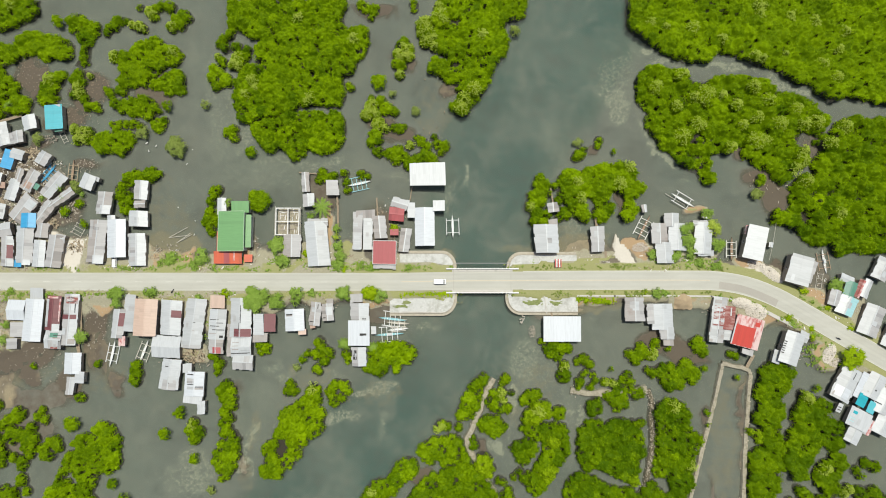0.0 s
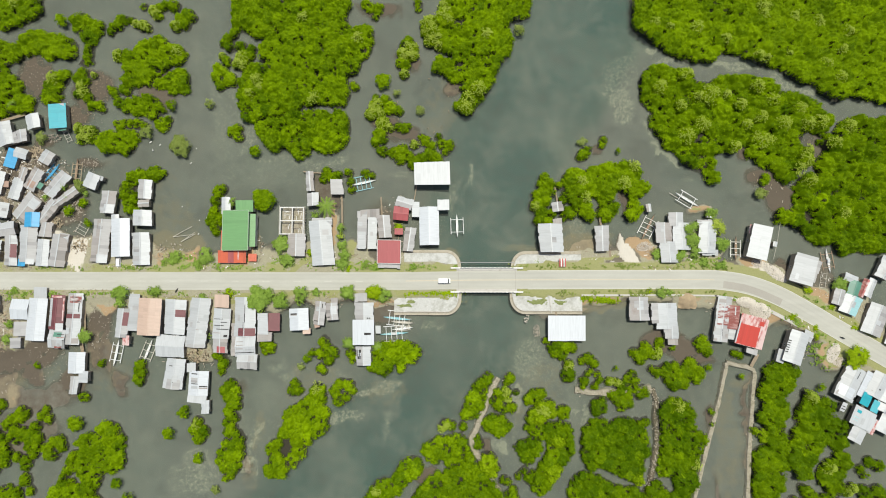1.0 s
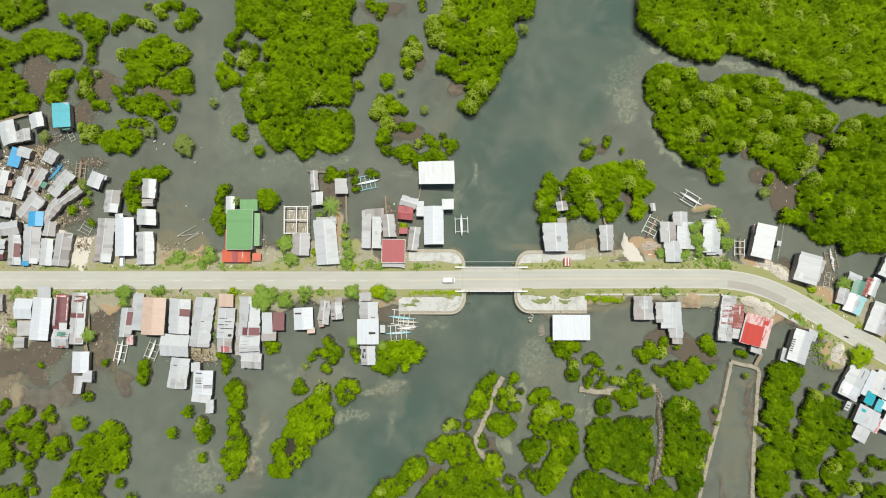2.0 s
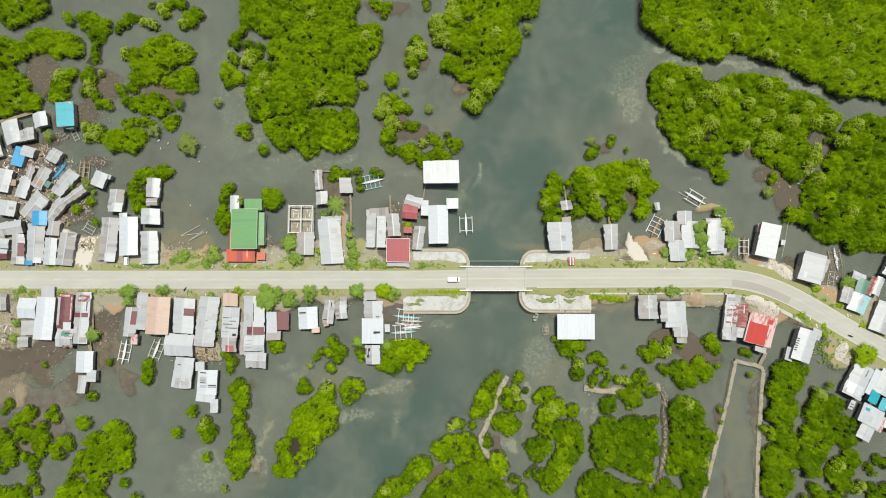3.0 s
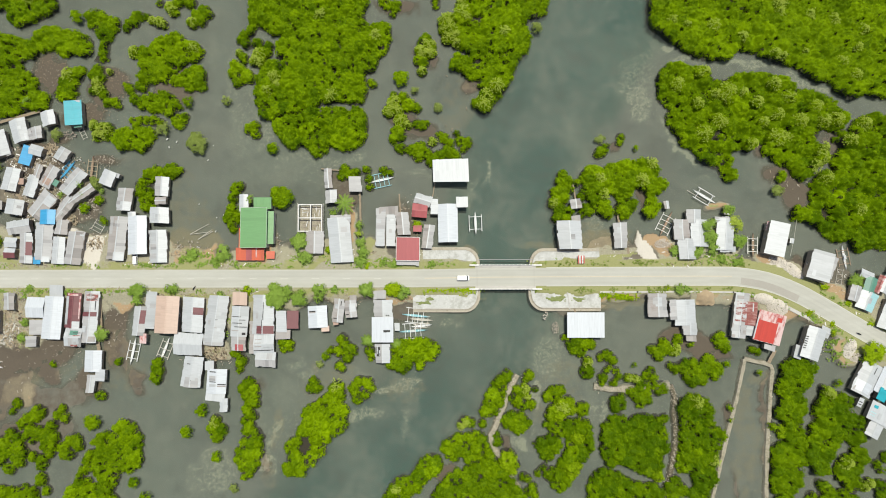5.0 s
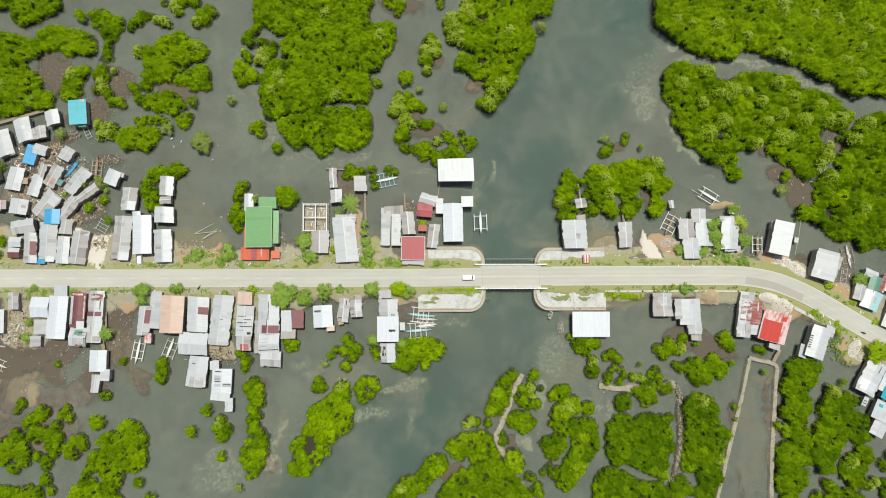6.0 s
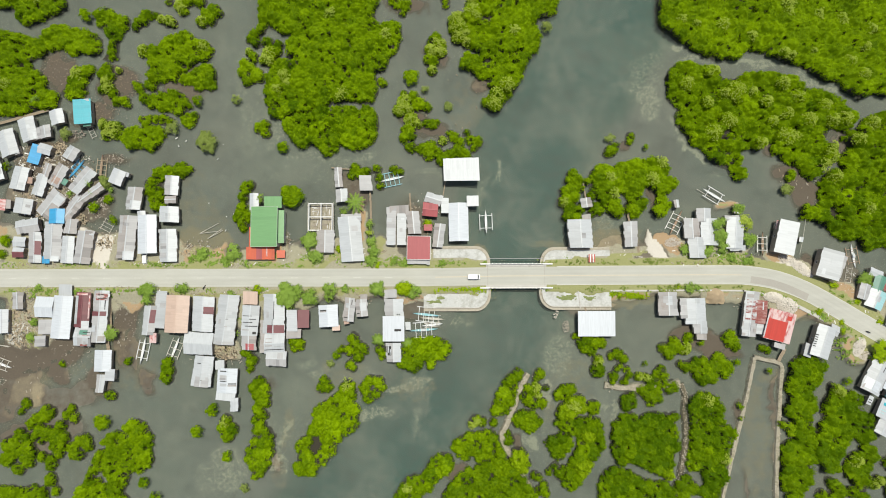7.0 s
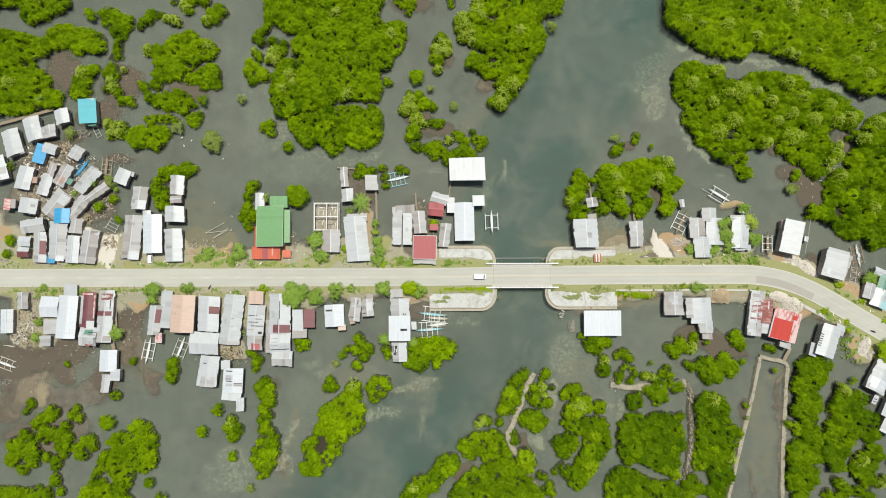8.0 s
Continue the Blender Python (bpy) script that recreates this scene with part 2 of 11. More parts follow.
def ground_material():
    """Mud under the water by its depth, dry earth, grass, pale algae on the bed."""
    m, n, l, b = nodes_of("mud_earth_and_grass")
    sep = n.new("ShaderNodeSeparateXYZ")
    l.new(n.new("ShaderNodeNewGeometry").outputs["Position"], sep.inputs["Vector"])
    big, mid, small = noise_node(n, l, 0.035, 5.0, 0.6), noise_node(n, l, 0.35, 6.0, 0.65), noise_node(n, l, 2.5, 5.0, 0.7)
    depth = n.new("ShaderNodeMapRange")
    depth.inputs["From Min"].default_value, depth.inputs["From Max"].default_value = -3.0, 0.5
    l.new(sep.outputs["Z"], depth.inputs["Value"])
    bed = ramp(n, l, depth.outputs["Result"], [(0.0, (0.042, 0.098, 0.084)), (0.45, (0.080, 0.121, 0.097)), (0.70, (0.157, 0.158, 0.137)),
                                              (0.84, (0.110, 0.095, 0.070)), (1.0, (0.155, 0.13, 0.092))])
    cloud = noise_node(n, l, 0.016, 6.0, 0.62)
    bed = blend(n, l, ramp(n, l, cloud, [(0.42, 0.0), (0.62, 0.3)]), bed, (0.105, 0.100, 0.080))
    bed = blend(n, l, ramp(n, l, big, [(0.4, 0.0), (0.68, 0.5)]), bed, (0.173, 0.192, 0.161))
    wisp = n.new("ShaderNodeTexNoise")
    wisp.inputs["Scale"].default_value, wisp.inputs["Detail"].default_value = 0.075, 7.0
    wisp.inputs["Roughness"].default_value, wisp.inputs["Distortion"].default_value = 0.72, 0.5
    l.new(n.new("ShaderNodeNewGeometry").outputs["Position"], wisp.inputs["Vector"])
    bed = blend(n, l, ramp(n, l, wisp.outputs["Fac"], [(0.47, 0.0), (0.68, 0.42)]), bed, (0.24, 0.232, 0.188))
    bed = blend(n, l, ramp(n, l, wisp.outputs["Fac"], [(0.32, 0.45), (0.46, 0.0)]), bed, (0.080, 0.08, 0.068))
    bed = blend(n, l, ramp(n, l, mid, [(0.45, 0.0), (0.8, 0.35)]), bed, (0.095, 0.088, 0.072))

    fine = noise_node(n, l, 1.0, 9.0, 0.74)

    def layer(col, name, a, c, hard=(0.35, 0.62), grain=mid):
        at = n.new("ShaderNodeAttribute")
        at.attribute_name = name
        rough = n.new("ShaderNodeMath")
        rough.operation = "MULTIPLY_ADD"
        l.new(grain, rough.inputs[0])
        rough.inputs[1].default_value = 1.2 if grain is mid else 2.6
        l.new(at.outputs["Fac"], rough.inputs[2])
        shift = n.new("ShaderNodeMath")
        shift.operation = "SUBTRACT"
        l.new(rough.outputs["Value"], shift.inputs[0])
        shift.inputs[1].default_value = 0.6 if grain is mid else 1.38
        return blend(n, l, ramp(n, l, shift.outputs["Value"], [(hard[0], 0.0), (hard[1], 1.0)]), col, blend(n, l, small, a, c))

    veil = n.new("ShaderNodeAttribute")
    veil.attribute_name = "algae"
    haze = n.new("ShaderNodeMath")
    haze.operation = "MULTIPLY"
    haze.inputs[1].default_value = 0.3
    l.new(veil.outputs["Fac"], haze.inputs[0])
    bed = blend(n, l, haze.outputs["Value"], bed, (0.245, 0.252, 0.195))
    col = layer(bed, "algae", (0.215, 0.22, 0.16), (0.40, 0.395, 0.30), (0.6, 1.3), fine)
    col = layer(col, "mud", (0.062, 0.050, 0.037), (0.138, 0.111, 0.078), (0.32, 0.85))
    col = layer(col, "silt", (0.175, 0.150, 0.098), (0.32, 0.265, 0.165), (0.3, 1.0))
    # root mud, its near-black colour also carrying the shadow round the crowns
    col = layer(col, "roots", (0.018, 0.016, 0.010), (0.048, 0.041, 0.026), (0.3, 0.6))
    col = layer(col, "earth", (0.165, 0.152, 0.098), (0.45, 0.425, 0.305))
    col = layer(col, "clay", (0.26, 0.17, 0.085), (0.46, 0.33, 0.195))
    col = layer(col, "sand", (0.46, 0.42, 0.35), (0.66, 0.62, 0.54))
    col = layer(col, "grass", (0.185, 0.195, 0.065), (0.355, 0.35, 0.16))
    l.new(col, b.inputs["Base Color"])
    b.inputs["Roughness"].default_value = 0.9
    bump(n, l, b, small, 0.6, 0.08)
    return m


def water_material():
    m, n, l, b = nodes_of("murky_sea_water")
    big = noise_node(n, l, 0.03, 4.0, 0.6)
    l.new(blend(n, l, big, (0.086, 0.098, 0.082), (0.117, 0.122, 0.100)), b.inputs["Base Color"])
    b.inputs["Roughness"].default_value = 0.5
    b.inputs["IOR"].default_value = 1.33
    b.inputs["Specular IOR Level"].default_value = 0.1
    bump(n, l, b, noise_node(n, l, 1.6, 3.0, 0.5), 0.06, 0.05)
    clear = n.new("ShaderNodeBsdfTransparent")
    clear.inputs["Color"].default_value = (0.88, 0.93, 0.90, 1)
    mix = n.new("ShaderNodeMixShader")
    mix.inputs["Fac"].default_value = 0.3
    l.new(clear.outputs["BSDF"], mix.inputs[1])
    l.new(b.outputs["BSDF"], mix.inputs[2])
    l.new(mix.outputs["Shader"], n["Material Output"].inputs["Surface"])
    return m


# ---------------------------------------------------------------- builders
RNG = random.Random(11)
NRG = np.random.default_rng(5)


def link(name, bm, material, parent=None, smooth=False):
    me = bpy.data.meshes.new(name)
    bm.to_mesh(me)
    bm.free()
    for m in material if isinstance(material, (list, tuple)) else (material,):
        me.materials.append(m)
    if smooth:
        me.shade_smooth()
    ob = new(name, me)
    ob.parent = parent
    return ob


def part(name, bm, material, parent, label="", smooth=False):
    ob = link(name, bm, material, parent, smooth)
    return tagged(ob, label) if label else ob


def shared(name, me, parent, m):
    ob = new(name, me)
    ob.parent = parent
    ob.matrix_basis = m
    return ob


def empty(name, x, y, z=0.0, rot=0.0):
    ob = new(name)
    ob.empty_display_size = 0.5
    ob.matrix_basis = pose(x, y, z, 0, 0, rot)
    return ob


def box(bm, x, y, z, sx, sy, sz, m=None, bevel=0.0):
    """A box centred at x, y, standing on z."""
    made = bmesh.ops.create_cube(bm, size=1.0, matrix=(m or Matrix()) @ Matrix.Translation((x, y, z + sz / 2)) @ Matrix.Diagonal((sx, sy, sz, 1)))
    if bevel:
        edges = list({e for v in made["verts"] for e in v.link_edges})
        bmesh.ops.bevel(bm, geom=edges, offset=bevel, segments=1, affect="EDGES")
    return bm


def rod(bm, a, b, r, r2=None, sides=6):
    a, b = Vector(a), Vector(b)
    d = b - a
    m = Matrix.Translation((a + b) / 2) @ d.to_track_quat("Z", "Y").to_matrix().to_4x4()
    bmesh.ops.create_cone(bm, cap_ends=True, segments=sides, radius1=r, radius2=r if r2 is None else r2, depth=d.length, matrix=m)
    return bm


def prism(bm, outline, z0, z1):
    """An upright prism over a closed outline."""
    low = [bm.verts.new((x, y, z0)) for x, y in outline]
    top = [bm.verts.new((x, y, z1)) for x, y in outline]
    bm.faces.new(top)
    bm.faces.new(low[::-1])
    for i in range(len(low)):
        j = (i + 1) % len(low)
        bm.faces.new((low[i], low[j], top[j], top[i]))
    bmesh.ops.recalc_face_normals(bm, faces=bm.faces)
    return bm


# -------- houses
def sheet_grid(bm, us, y0, y1, height, wide=1.15, jag=0.05, lift=0.0):
    """Overlapping roof sheets as one stepped skin: us runs from the eave to the ridge, sheets lie side by side along y."""
    tone = bm.faces.layers.float.get("sheet") or bm.faces.layers.float.new("sheet")
    n = max(1, round((y1 - y0) / wide))
    rows = len(us) - 1
    first = [RNG.random() for _ in range(n)]
    tones = [[f if RNG.random() < 0.86 else RNG.random() for f in first] for _ in range(rows)]
    lifts = [[lift + 0.03 * r + RNG.uniform(0, 0.03) for _ in range(n)] for r in range(rows)]
    ends = [RNG.uniform(-jag, jag) for _ in range(n)]
    way = 1 if us[-1] > us[0] else -1
    cols = []
    for i in range(n):
        for k in (0, 1):
            y = y0 + (y1 - y0) * (i + k) / n
            col = []
            for r in range(rows):
                for e in (0, 1):
                    u = us[r + e] + (way * ends[i] if r == 0 and e == 0 else 0)
                    col.append(bm.verts.new((u, y, height(us[r + e]) + lifts[r][i])))
            cols.append(col)
    faces = []
    for c, (p, q) in enumerate(zip(cols, cols[1:])):
        for r in range(2 * rows - 1):
            f = bm.faces.new((p[r], q[r], q[r + 1], p[r + 1]))
            f[tone] = tones[min(r // 2, rows - 1)][min(c // 2, n - 1)]
            faces.append(f)
    bmesh.ops.recalc_face_normals(bm, faces=faces)
    bmesh.ops.solidify(bm, geom=faces, thickness=0.035)


def slab_with_hole(outline, hole, axis, at, thick):
    """An upright slab over an outline of (along, z), with an opening cut through it."""
    bm = bmesh.new()

    def put(a, z):
        return bm.verts.new((at - thick / 2, a, z) if axis == "x" else (a, at - thick / 2, z))

    edges = []
    for loop in (outline, hole):
        v = [put(*p) for p in loop]
        edges += [bm.edges.new((v[i], v[(i + 1) % len(v)])) for i in range(len(v))]
    bmesh.ops.triangle_fill(bm, use_beauty=True, use_dissolve=False, edges=edges)
    out = bmesh.ops.extrude_face_region(bm, geom=list(bm.faces))
    step = Vector((thick, 0, 0)) if axis == "x" else Vector((0, thick, 0))
    bmesh.ops.translate(bm, vec=step, verts=[e for e in out["geom"] if isinstance(e, bmesh.types.BMVert)])
    bmesh.ops.recalc_face_normals(bm, faces=bm.faces)
    return bm


def rect(c, w, z0, z1):
    return [(c - w / 2, z0), (c + w / 2, z0), (c + w / 2, z1), (c - w / 2, z1)]


def wall_slab(parent, pts, axis, at, thick, material, opening=""):
    """An upright wall: its outline as (along, z), set square to axis. opening: a door or a window in its middle."""
    lo, hi = min(p[0] for p in pts), max(p[0] for p in pts)
    z0, z1 = min(p[1] for p in pts), min(pts[2][1], pts[-1][1])
    c = (lo + hi) / 2
    if opening == "window" and hi - lo > 2.4 and z1 - z0 > 1.7:
        hole = rect(c, 1.1, z0 + 0.85, min(z0 + 1.65, z1 - 0.2))
    elif opening == "door" and hi - lo > 1.8 and z1 - z0 > 1.9:
        hole = rect(c, 0.85, z0 + 0.04, min(z0 + 1.95, z1 - 0.15))
    else:
        hole, opening = None, ""
    if hole is None:
        bm = bmesh.new()
        sides = []
        for o in (at - thick / 2, at + thick / 2):
            sides.append([bm.verts.new((o, a, z) if axis == "x" else (a, o, z)) for a, z in pts])
        bm.faces.new(sides[0])
        bm.faces.new(sides[1][::-1])
        for i in range(len(pts)):
            j = (i + 1) % len(pts)
            bm.faces.new((sides[0][i], sides[1][i], sides[1][j], sides[0][j]))
        bmesh.ops.recalc_face_normals(bm, faces=bm.faces)
        part("wall", bm, material, parent)
        return
    part("wall", slab_with_hole(pts, hole, axis, at, thick), material, parent)
    w, h0, h1 = hole[1][0] - hole[0][0], hole[0][1], hole[2][1]
    inner = rect(c, w - 0.16, h0 + 0.08, h1 - 0.08)
    if opening == "window":
        frame_ob = part("window", slab_with_hole(rect(c, w - 0.02, h0 + 0.01, h1 - 0.01), inner, axis, at, thick + 0.06), FRAME_WHITE, parent)
        sx, sy = (0.02, w - 0.16) if axis == "x" else (w - 0.16, 0.02)
        x, y = (at, c) if axis == "x" else (c, at)
        part("pane", box(bmesh.new(), x, y, h0 + 0.08, sx, sy, h1 - h0 - 0.16), GLASS, frame_ob)
    else:
        sx, sy = (0.05, w - 0.02) if axis == "x" else (w - 0.02, 0.05)
        x, y = (at, c) if axis == "x" else (c, at)
        part("door", box(bmesh.new(), x, y, h0 + 0.01, sx, sy, h1 - h0 - 0.02), POLE, parent)


def dwelling(label, x, y, category="house"):
    return tagged(empty("stilt_house", x, y), label, category, "houses along the road")


WARP = random.Random(5)


def wing(home, x, y, w, d, rot, eave, rise, form, left, right=None, floor=1.0, wall="board", patches=(), open_sides=False, trim=None):
    """One roofed block of a house: w across, d deep, turned by rot. form: y or x for the way the ridge runs, or w, e, n, s for a
    single slope that is high on that side. patches: sheets of another colour lying on the roof (x, y, w, d, tin)."""
    right = right or left
    m = Matrix.Translation((x - home.location.x, y - home.location.y, 0)) @ pose(0, 0, 0, 0, 0, rot)
    turn = {"y": 0, "x": 90, "w": 180, "e": 0, "n": 90, "s": -90}[form]
    spin = m @ pose(0, 0, 0, 0, 0, turn)
    span, length = (w, d) if turn in (0, 180) else (d, w)
    single = form in "wens"
    wallm = PLASTER if wall == "plaster" else BOARD
    before = set(home.children)
    hs = span / 2
    worn = left in ("grey", "old", "pale", "rust")
    jag = 0.2 if worn else 0.1 if left in ("white", "maroon") else 0.04
    skew, taper = (WARP.uniform(-0.07, 0.07), WARP.uniform(-0.06, 0.06) / length) if worn or left == "white" else (0.0, 0.0)

    def height(u):
        if single:
            return eave + rise * (u + hs) / span
        return eave + rise * (1 - abs(u) / hs)

    if single:
        bm = bmesh.new()
        sheet_grid(bm, [-hs, 0.0, hs] if span > 3.2 else [-hs, hs], -length / 2, length / 2, height, 1.15, jag)
        part("roof_slope", bm, TIN[left], home)
    else:
        for sign, tin in ((-1, left), (1, right)):
            bm = bmesh.new()
            sheet_grid(bm, [sign * hs, sign * hs / 2, sign * 0.02] if hs > 3.2 else [sign * hs, sign * 0.02], -length / 2, length / 2, height, 1.15, jag)
            part("roof_slope", bm, TIN[tin], home)
        bm = bmesh.new()
        box(bm, 0, 0, eave + rise + 0.05, 0.4, length + 0.1, 0.05, None, 0.015)
        part("ridge_cap", bm, TIN["white" if left in ("grey", "old", "pale") else left], home)
    patches = list(patches)
    kin = {"white": ("pale", "white"), "pale": ("white", "grey"), "grey": ("old", "pale", "grey"), "old": ("grey", "pale")}
    if w * d > 34:
        for _ in range(RNG.randint(0, 2)):
            tin = left if RNG.random() < 0.5 else right
            if tin in kin:
                sw, sd = RNG.uniform(0.8, 2.2), RNG.uniform(0.8, 2.6)
                patches.append((RNG.uniform(-0.5, 0.5) * (w - sw - 0.3), RNG.uniform(-0.5, 0.5) * (d - sd - 0.3), sw, sd, RNG.choice(kin[tin])))
    # gap patches are dark sheets laid on top, drawn as shaded slits and holes
    for k, (px, py, pw, pd, tin) in enumerate(patches):
        c = spin.inverted() @ m @ Vector((px, py, 0))
        a, b = (pw, pd) if turn in (0, 180) else (pd, pw)
        bm = bmesh.new()
        us = sorted({max(-hs, c.x - a / 2), min(hs, c.x + a / 2), *([0.0] if not single and abs(c.x) < a / 2 else [])})
        sheet_grid(bm, us, c.y - b / 2, c.y + b / 2, height, 1.0, 0.05, 0.08 + 0.014 * k)
        part("roof_sheet", bm, TIN[tin], home)
    if trim:
        us = (-hs, hs) if single else (-hs, 0.0, hs)
        for py in (-length / 2, length / 2):
            for u0, u1 in zip(us, us[1:]):
                bm = rod(bmesh.new(), (u0, py, height(u0) + 0.08), (u1, py, height(u1) + 0.08), 0.1, None, 4)
                part("verge_trim", bm, trim, home)
        for u in (-hs, hs):
            part("eave_trim", rod(bmesh.new(), (u, -length / 2, height(u) + 0.08), (u, length / 2, height(u) + 0.08), 0.1, None, 4), trim, home)
    inset = min(0.45, span * 0.12)
    hx, hy = hs - inset, length / 2 - min(0.4, length * 0.1)
    for px in (-hx, hx):
        for k in range(max(2, round(2 * hy / 3.5))):
            py = -hy + 2 * hy * k / (max(2, round(2 * hy / 3.5)) - 1)
            top = height(px) - 0.06 if open_sides else floor
            bm = bmesh.new()
            rod(bm, (px, py, -1.3), (px, py, top), 0.1, 0.08, 6)
            part("stilt" if not open_sides else "post", bm, POLE, home)
    if not open_sides:
        bm = box(bmesh.new(), 0, 0, floor - 0.15, 2 * hx + 0.2, 2 * hy + 0.2, 0.15)
        part("floor_platform", bm, BOARD, home)
        for px in (-hx, hx):
            wall_slab(home, [(-hy, floor), (hy, floor), (hy, height(px) - 0.06), (-hy, height(px) - 0.06)], "x", px, 0.12, wallm, "window")
        for py in (-hy, hy):
            top = [(hx - 0.06, height(hx) - 0.06)] + ([] if single else [(0, height(0) - 0.08)]) + [(-hx + 0.06, height(-hx) - 0.06)]
            wall_slab(home, [(-hx + 0.06, floor), (hx - 0.06, floor)] + top, "y", py, 0.12, wallm, "door" if py < 0 else "window")
    else:
        for px in (-hx, hx):
            bm = rod(bmesh.new(), (px, -hy, height(px) - 0.12), (px, hy, height(px) - 0.12), 0.07)
            part("beam", bm, POLE, home)
    for ob in home.children:
        if ob not in before:
            for v in ob.data.vertices:
                v.co.x = (v.co.x + skew * v.co.y) * (1 + taper * v.co.y)
            ob.matrix_basis = spin
    return home


# -------- leaves
def blades(p, nrm, size, tone):
    """Small leaf blades at p, facing along nrm."""
    k = len(p)
    nrm = nrm / np.linalg.norm(nrm, axis=1)[:, None]
    t = np.cross(nrm, NRG.normal(0, 1, (k, 3)))
    t /= np.linalg.norm(t, axis=1)[:, None] + 1e-9
    b = np.cross(nrm, t)
    h = (size * NRG.uniform(0.6, 1.5, k))[:, None]
    quad = np.stack([p - t * h, p - b * h * 0.62 + nrm * h * 0.1, p + t * h, p + b * h * 0.62 + nrm * h * 0.1], 1).reshape(-1, 3)
    return quad, np.arange(4 * k).reshape(-1, 4), np.repeat(np.clip(tone + NRG.normal(0, 0.06, k), 0, 1), 4)


def leaf_cloud(centres, radii, tones, per, size, flat=0.6):
    """Leaf blades on lumpy domes. centres (n, 3)."""
    c, r = np.repeat(centres, per, 0), np.repeat(radii, per)
    k = len(c)
    z = NRG.uniform(-0.1, 1.0, k)
    a = NRG.uniform(0, 2 * np.pi, k)
    s = np.sqrt(np.clip(1 - z * z, 0, 1)) * NRG.uniform(0.7, 1.3, k)
    d = np.stack([s * np.cos(a), s * np.sin(a), z * flat], 1)
    p = c + d * (r * NRG.uniform(0.6, 1.1, k))[:, None]
    return blades(p, d * 0.8 + NRG.normal(0, 0.35, (k, 3)) + np.array([0, 0, 0.7]), size, np.repeat(tones, per))


ICO = bmesh.new()
bmesh.ops.create_icosphere(ICO, subdivisions=1, radius=1.0)
ICO_V = np.array([v.co[:] for v in ICO.verts])
ICO_F = np.array([[v.index for v in f.verts] for f in ICO.faces])
ICO.free()


def mesh_of(name, pieces):
    """One mesh out of (verts, faces, tone, material index) arrays."""
    me = bpy.data.meshes.new(name)
    base, verts, loops, starts, mats, tones, at = 0, [], [], [], [], [], 0
    for v, f, tone, mi in pieces:
        verts.append(v)
        loops.append((f + base).ravel())
        starts.append(at + np.arange(len(f)) * f.shape[1])
        mats.append(np.full(len(f), mi))
        tones.append(tone)
        at += f.size
        base += len(v)
    v, lo, st = np.concatenate(verts), np.concatenate(loops), np.concatenate(starts)
    me.vertices.add(len(v))
    me.vertices.foreach_set("co", v.astype(np.float32).ravel())
    me.loops.add(len(lo))
    me.loops.foreach_set("vertex_index", lo.astype(np.int32))
    me.polygons.add(len(st))
    me.polygons.foreach_set("loop_start", st.astype(np.int32))
    me.polygons.foreach_set("material_index", np.concatenate(mats).astype(np.int32))
    me.attributes.new("tone", "FLOAT", "POINT").data.foreach_set("value", np.concatenate(tones).astype(np.float32))
    me.update(calc_edges=True)
    me.validate()
    return me


def trunk_arrays(x, y, top, r, z0=-0.6, sides=6):
    a = np.arange(sides) * 2 * np.pi / sides
    lean = NRG.normal(0, 0.25, 2)
    ring = lambda rr, z, f: np.stack([x + lean[0] * f + rr * np.cos(a), y + lean[1] * f + rr * np.sin(a), np.full(sides, z)], 1)
    v = np.concatenate([ring(r * 1.5, z0, 0), ring(r, z0 + (top - z0) * 0.4, 0.4), ring(r * 0.5, top, 1)])
    i = np.arange(sides)
    j = (i + 1) % sides
    f = np.concatenate([np.stack([i + k * sides, j + k * sides, j + (k + 1) * sides, i + (k + 1) * sides], 1) for k in (0, 1)])
    return v, f, np.zeros(len(v))


def limbs(x, y, top, spread, count, r):
    """Limbs out of a trunk and stilt roots into the mud."""
    out = []
    for i in range(count):
        a = 2 * math.pi * i / count + RNG.uniform(-0.4, 0.4)
        for p, q, ra, rb in (((x, y, top * 0.45), (x + spread * math.cos(a), y + spread * math.sin(a), top * 0.92), r * 0.6, r * 0.25),
                             ((x, y, top * 0.30), (x + 0.5 * spread * math.cos(a + 0.5), y + 0.5 * spread * math.sin(a + 0.5), -0.7), r * 0.35, r * 0.25)):
            bm = rod(bmesh.new(), p, q, ra, rb, 5)
            v = np.array([w.co[:] for w in bm.verts])
            bm.verts.index_update()
            for f in bm.faces:
                out.append((v[[w.index for w in f.verts]], np.arange(len(f.verts))[None], np.zeros(len(f.verts)), 0))
            bm.free()
    return out


def inside(poly, x, y):
    hit = np.zeros(len(x), bool)
    for (x0, y0), (x1, y1) in zip(poly, poly[1:] + poly[:1]):
        if y0 != y1:
            hit ^= ((y0 > y) != (y1 > y)) & (x < (x1 - x0) * (y - y0) / (y1 - y0) + x0)
    return hit


def edge_distance(poly, x, y):
    best = np.full(len(x), 1e9)
    for (x0, y0), (x1, y1) in zip(poly, poly[1:] + poly[:1]):
        dx, dy = x1 - x0, y1 - y0
        t = np.clip(((x - x0) * dx + (y - y0) * dy) / (dx * dx + dy * dy + 1e-9), 0, 1)
        best = np.minimum(best, np.hypot(x - x0 - t * dx, y - y0 - t * dy))
    return best


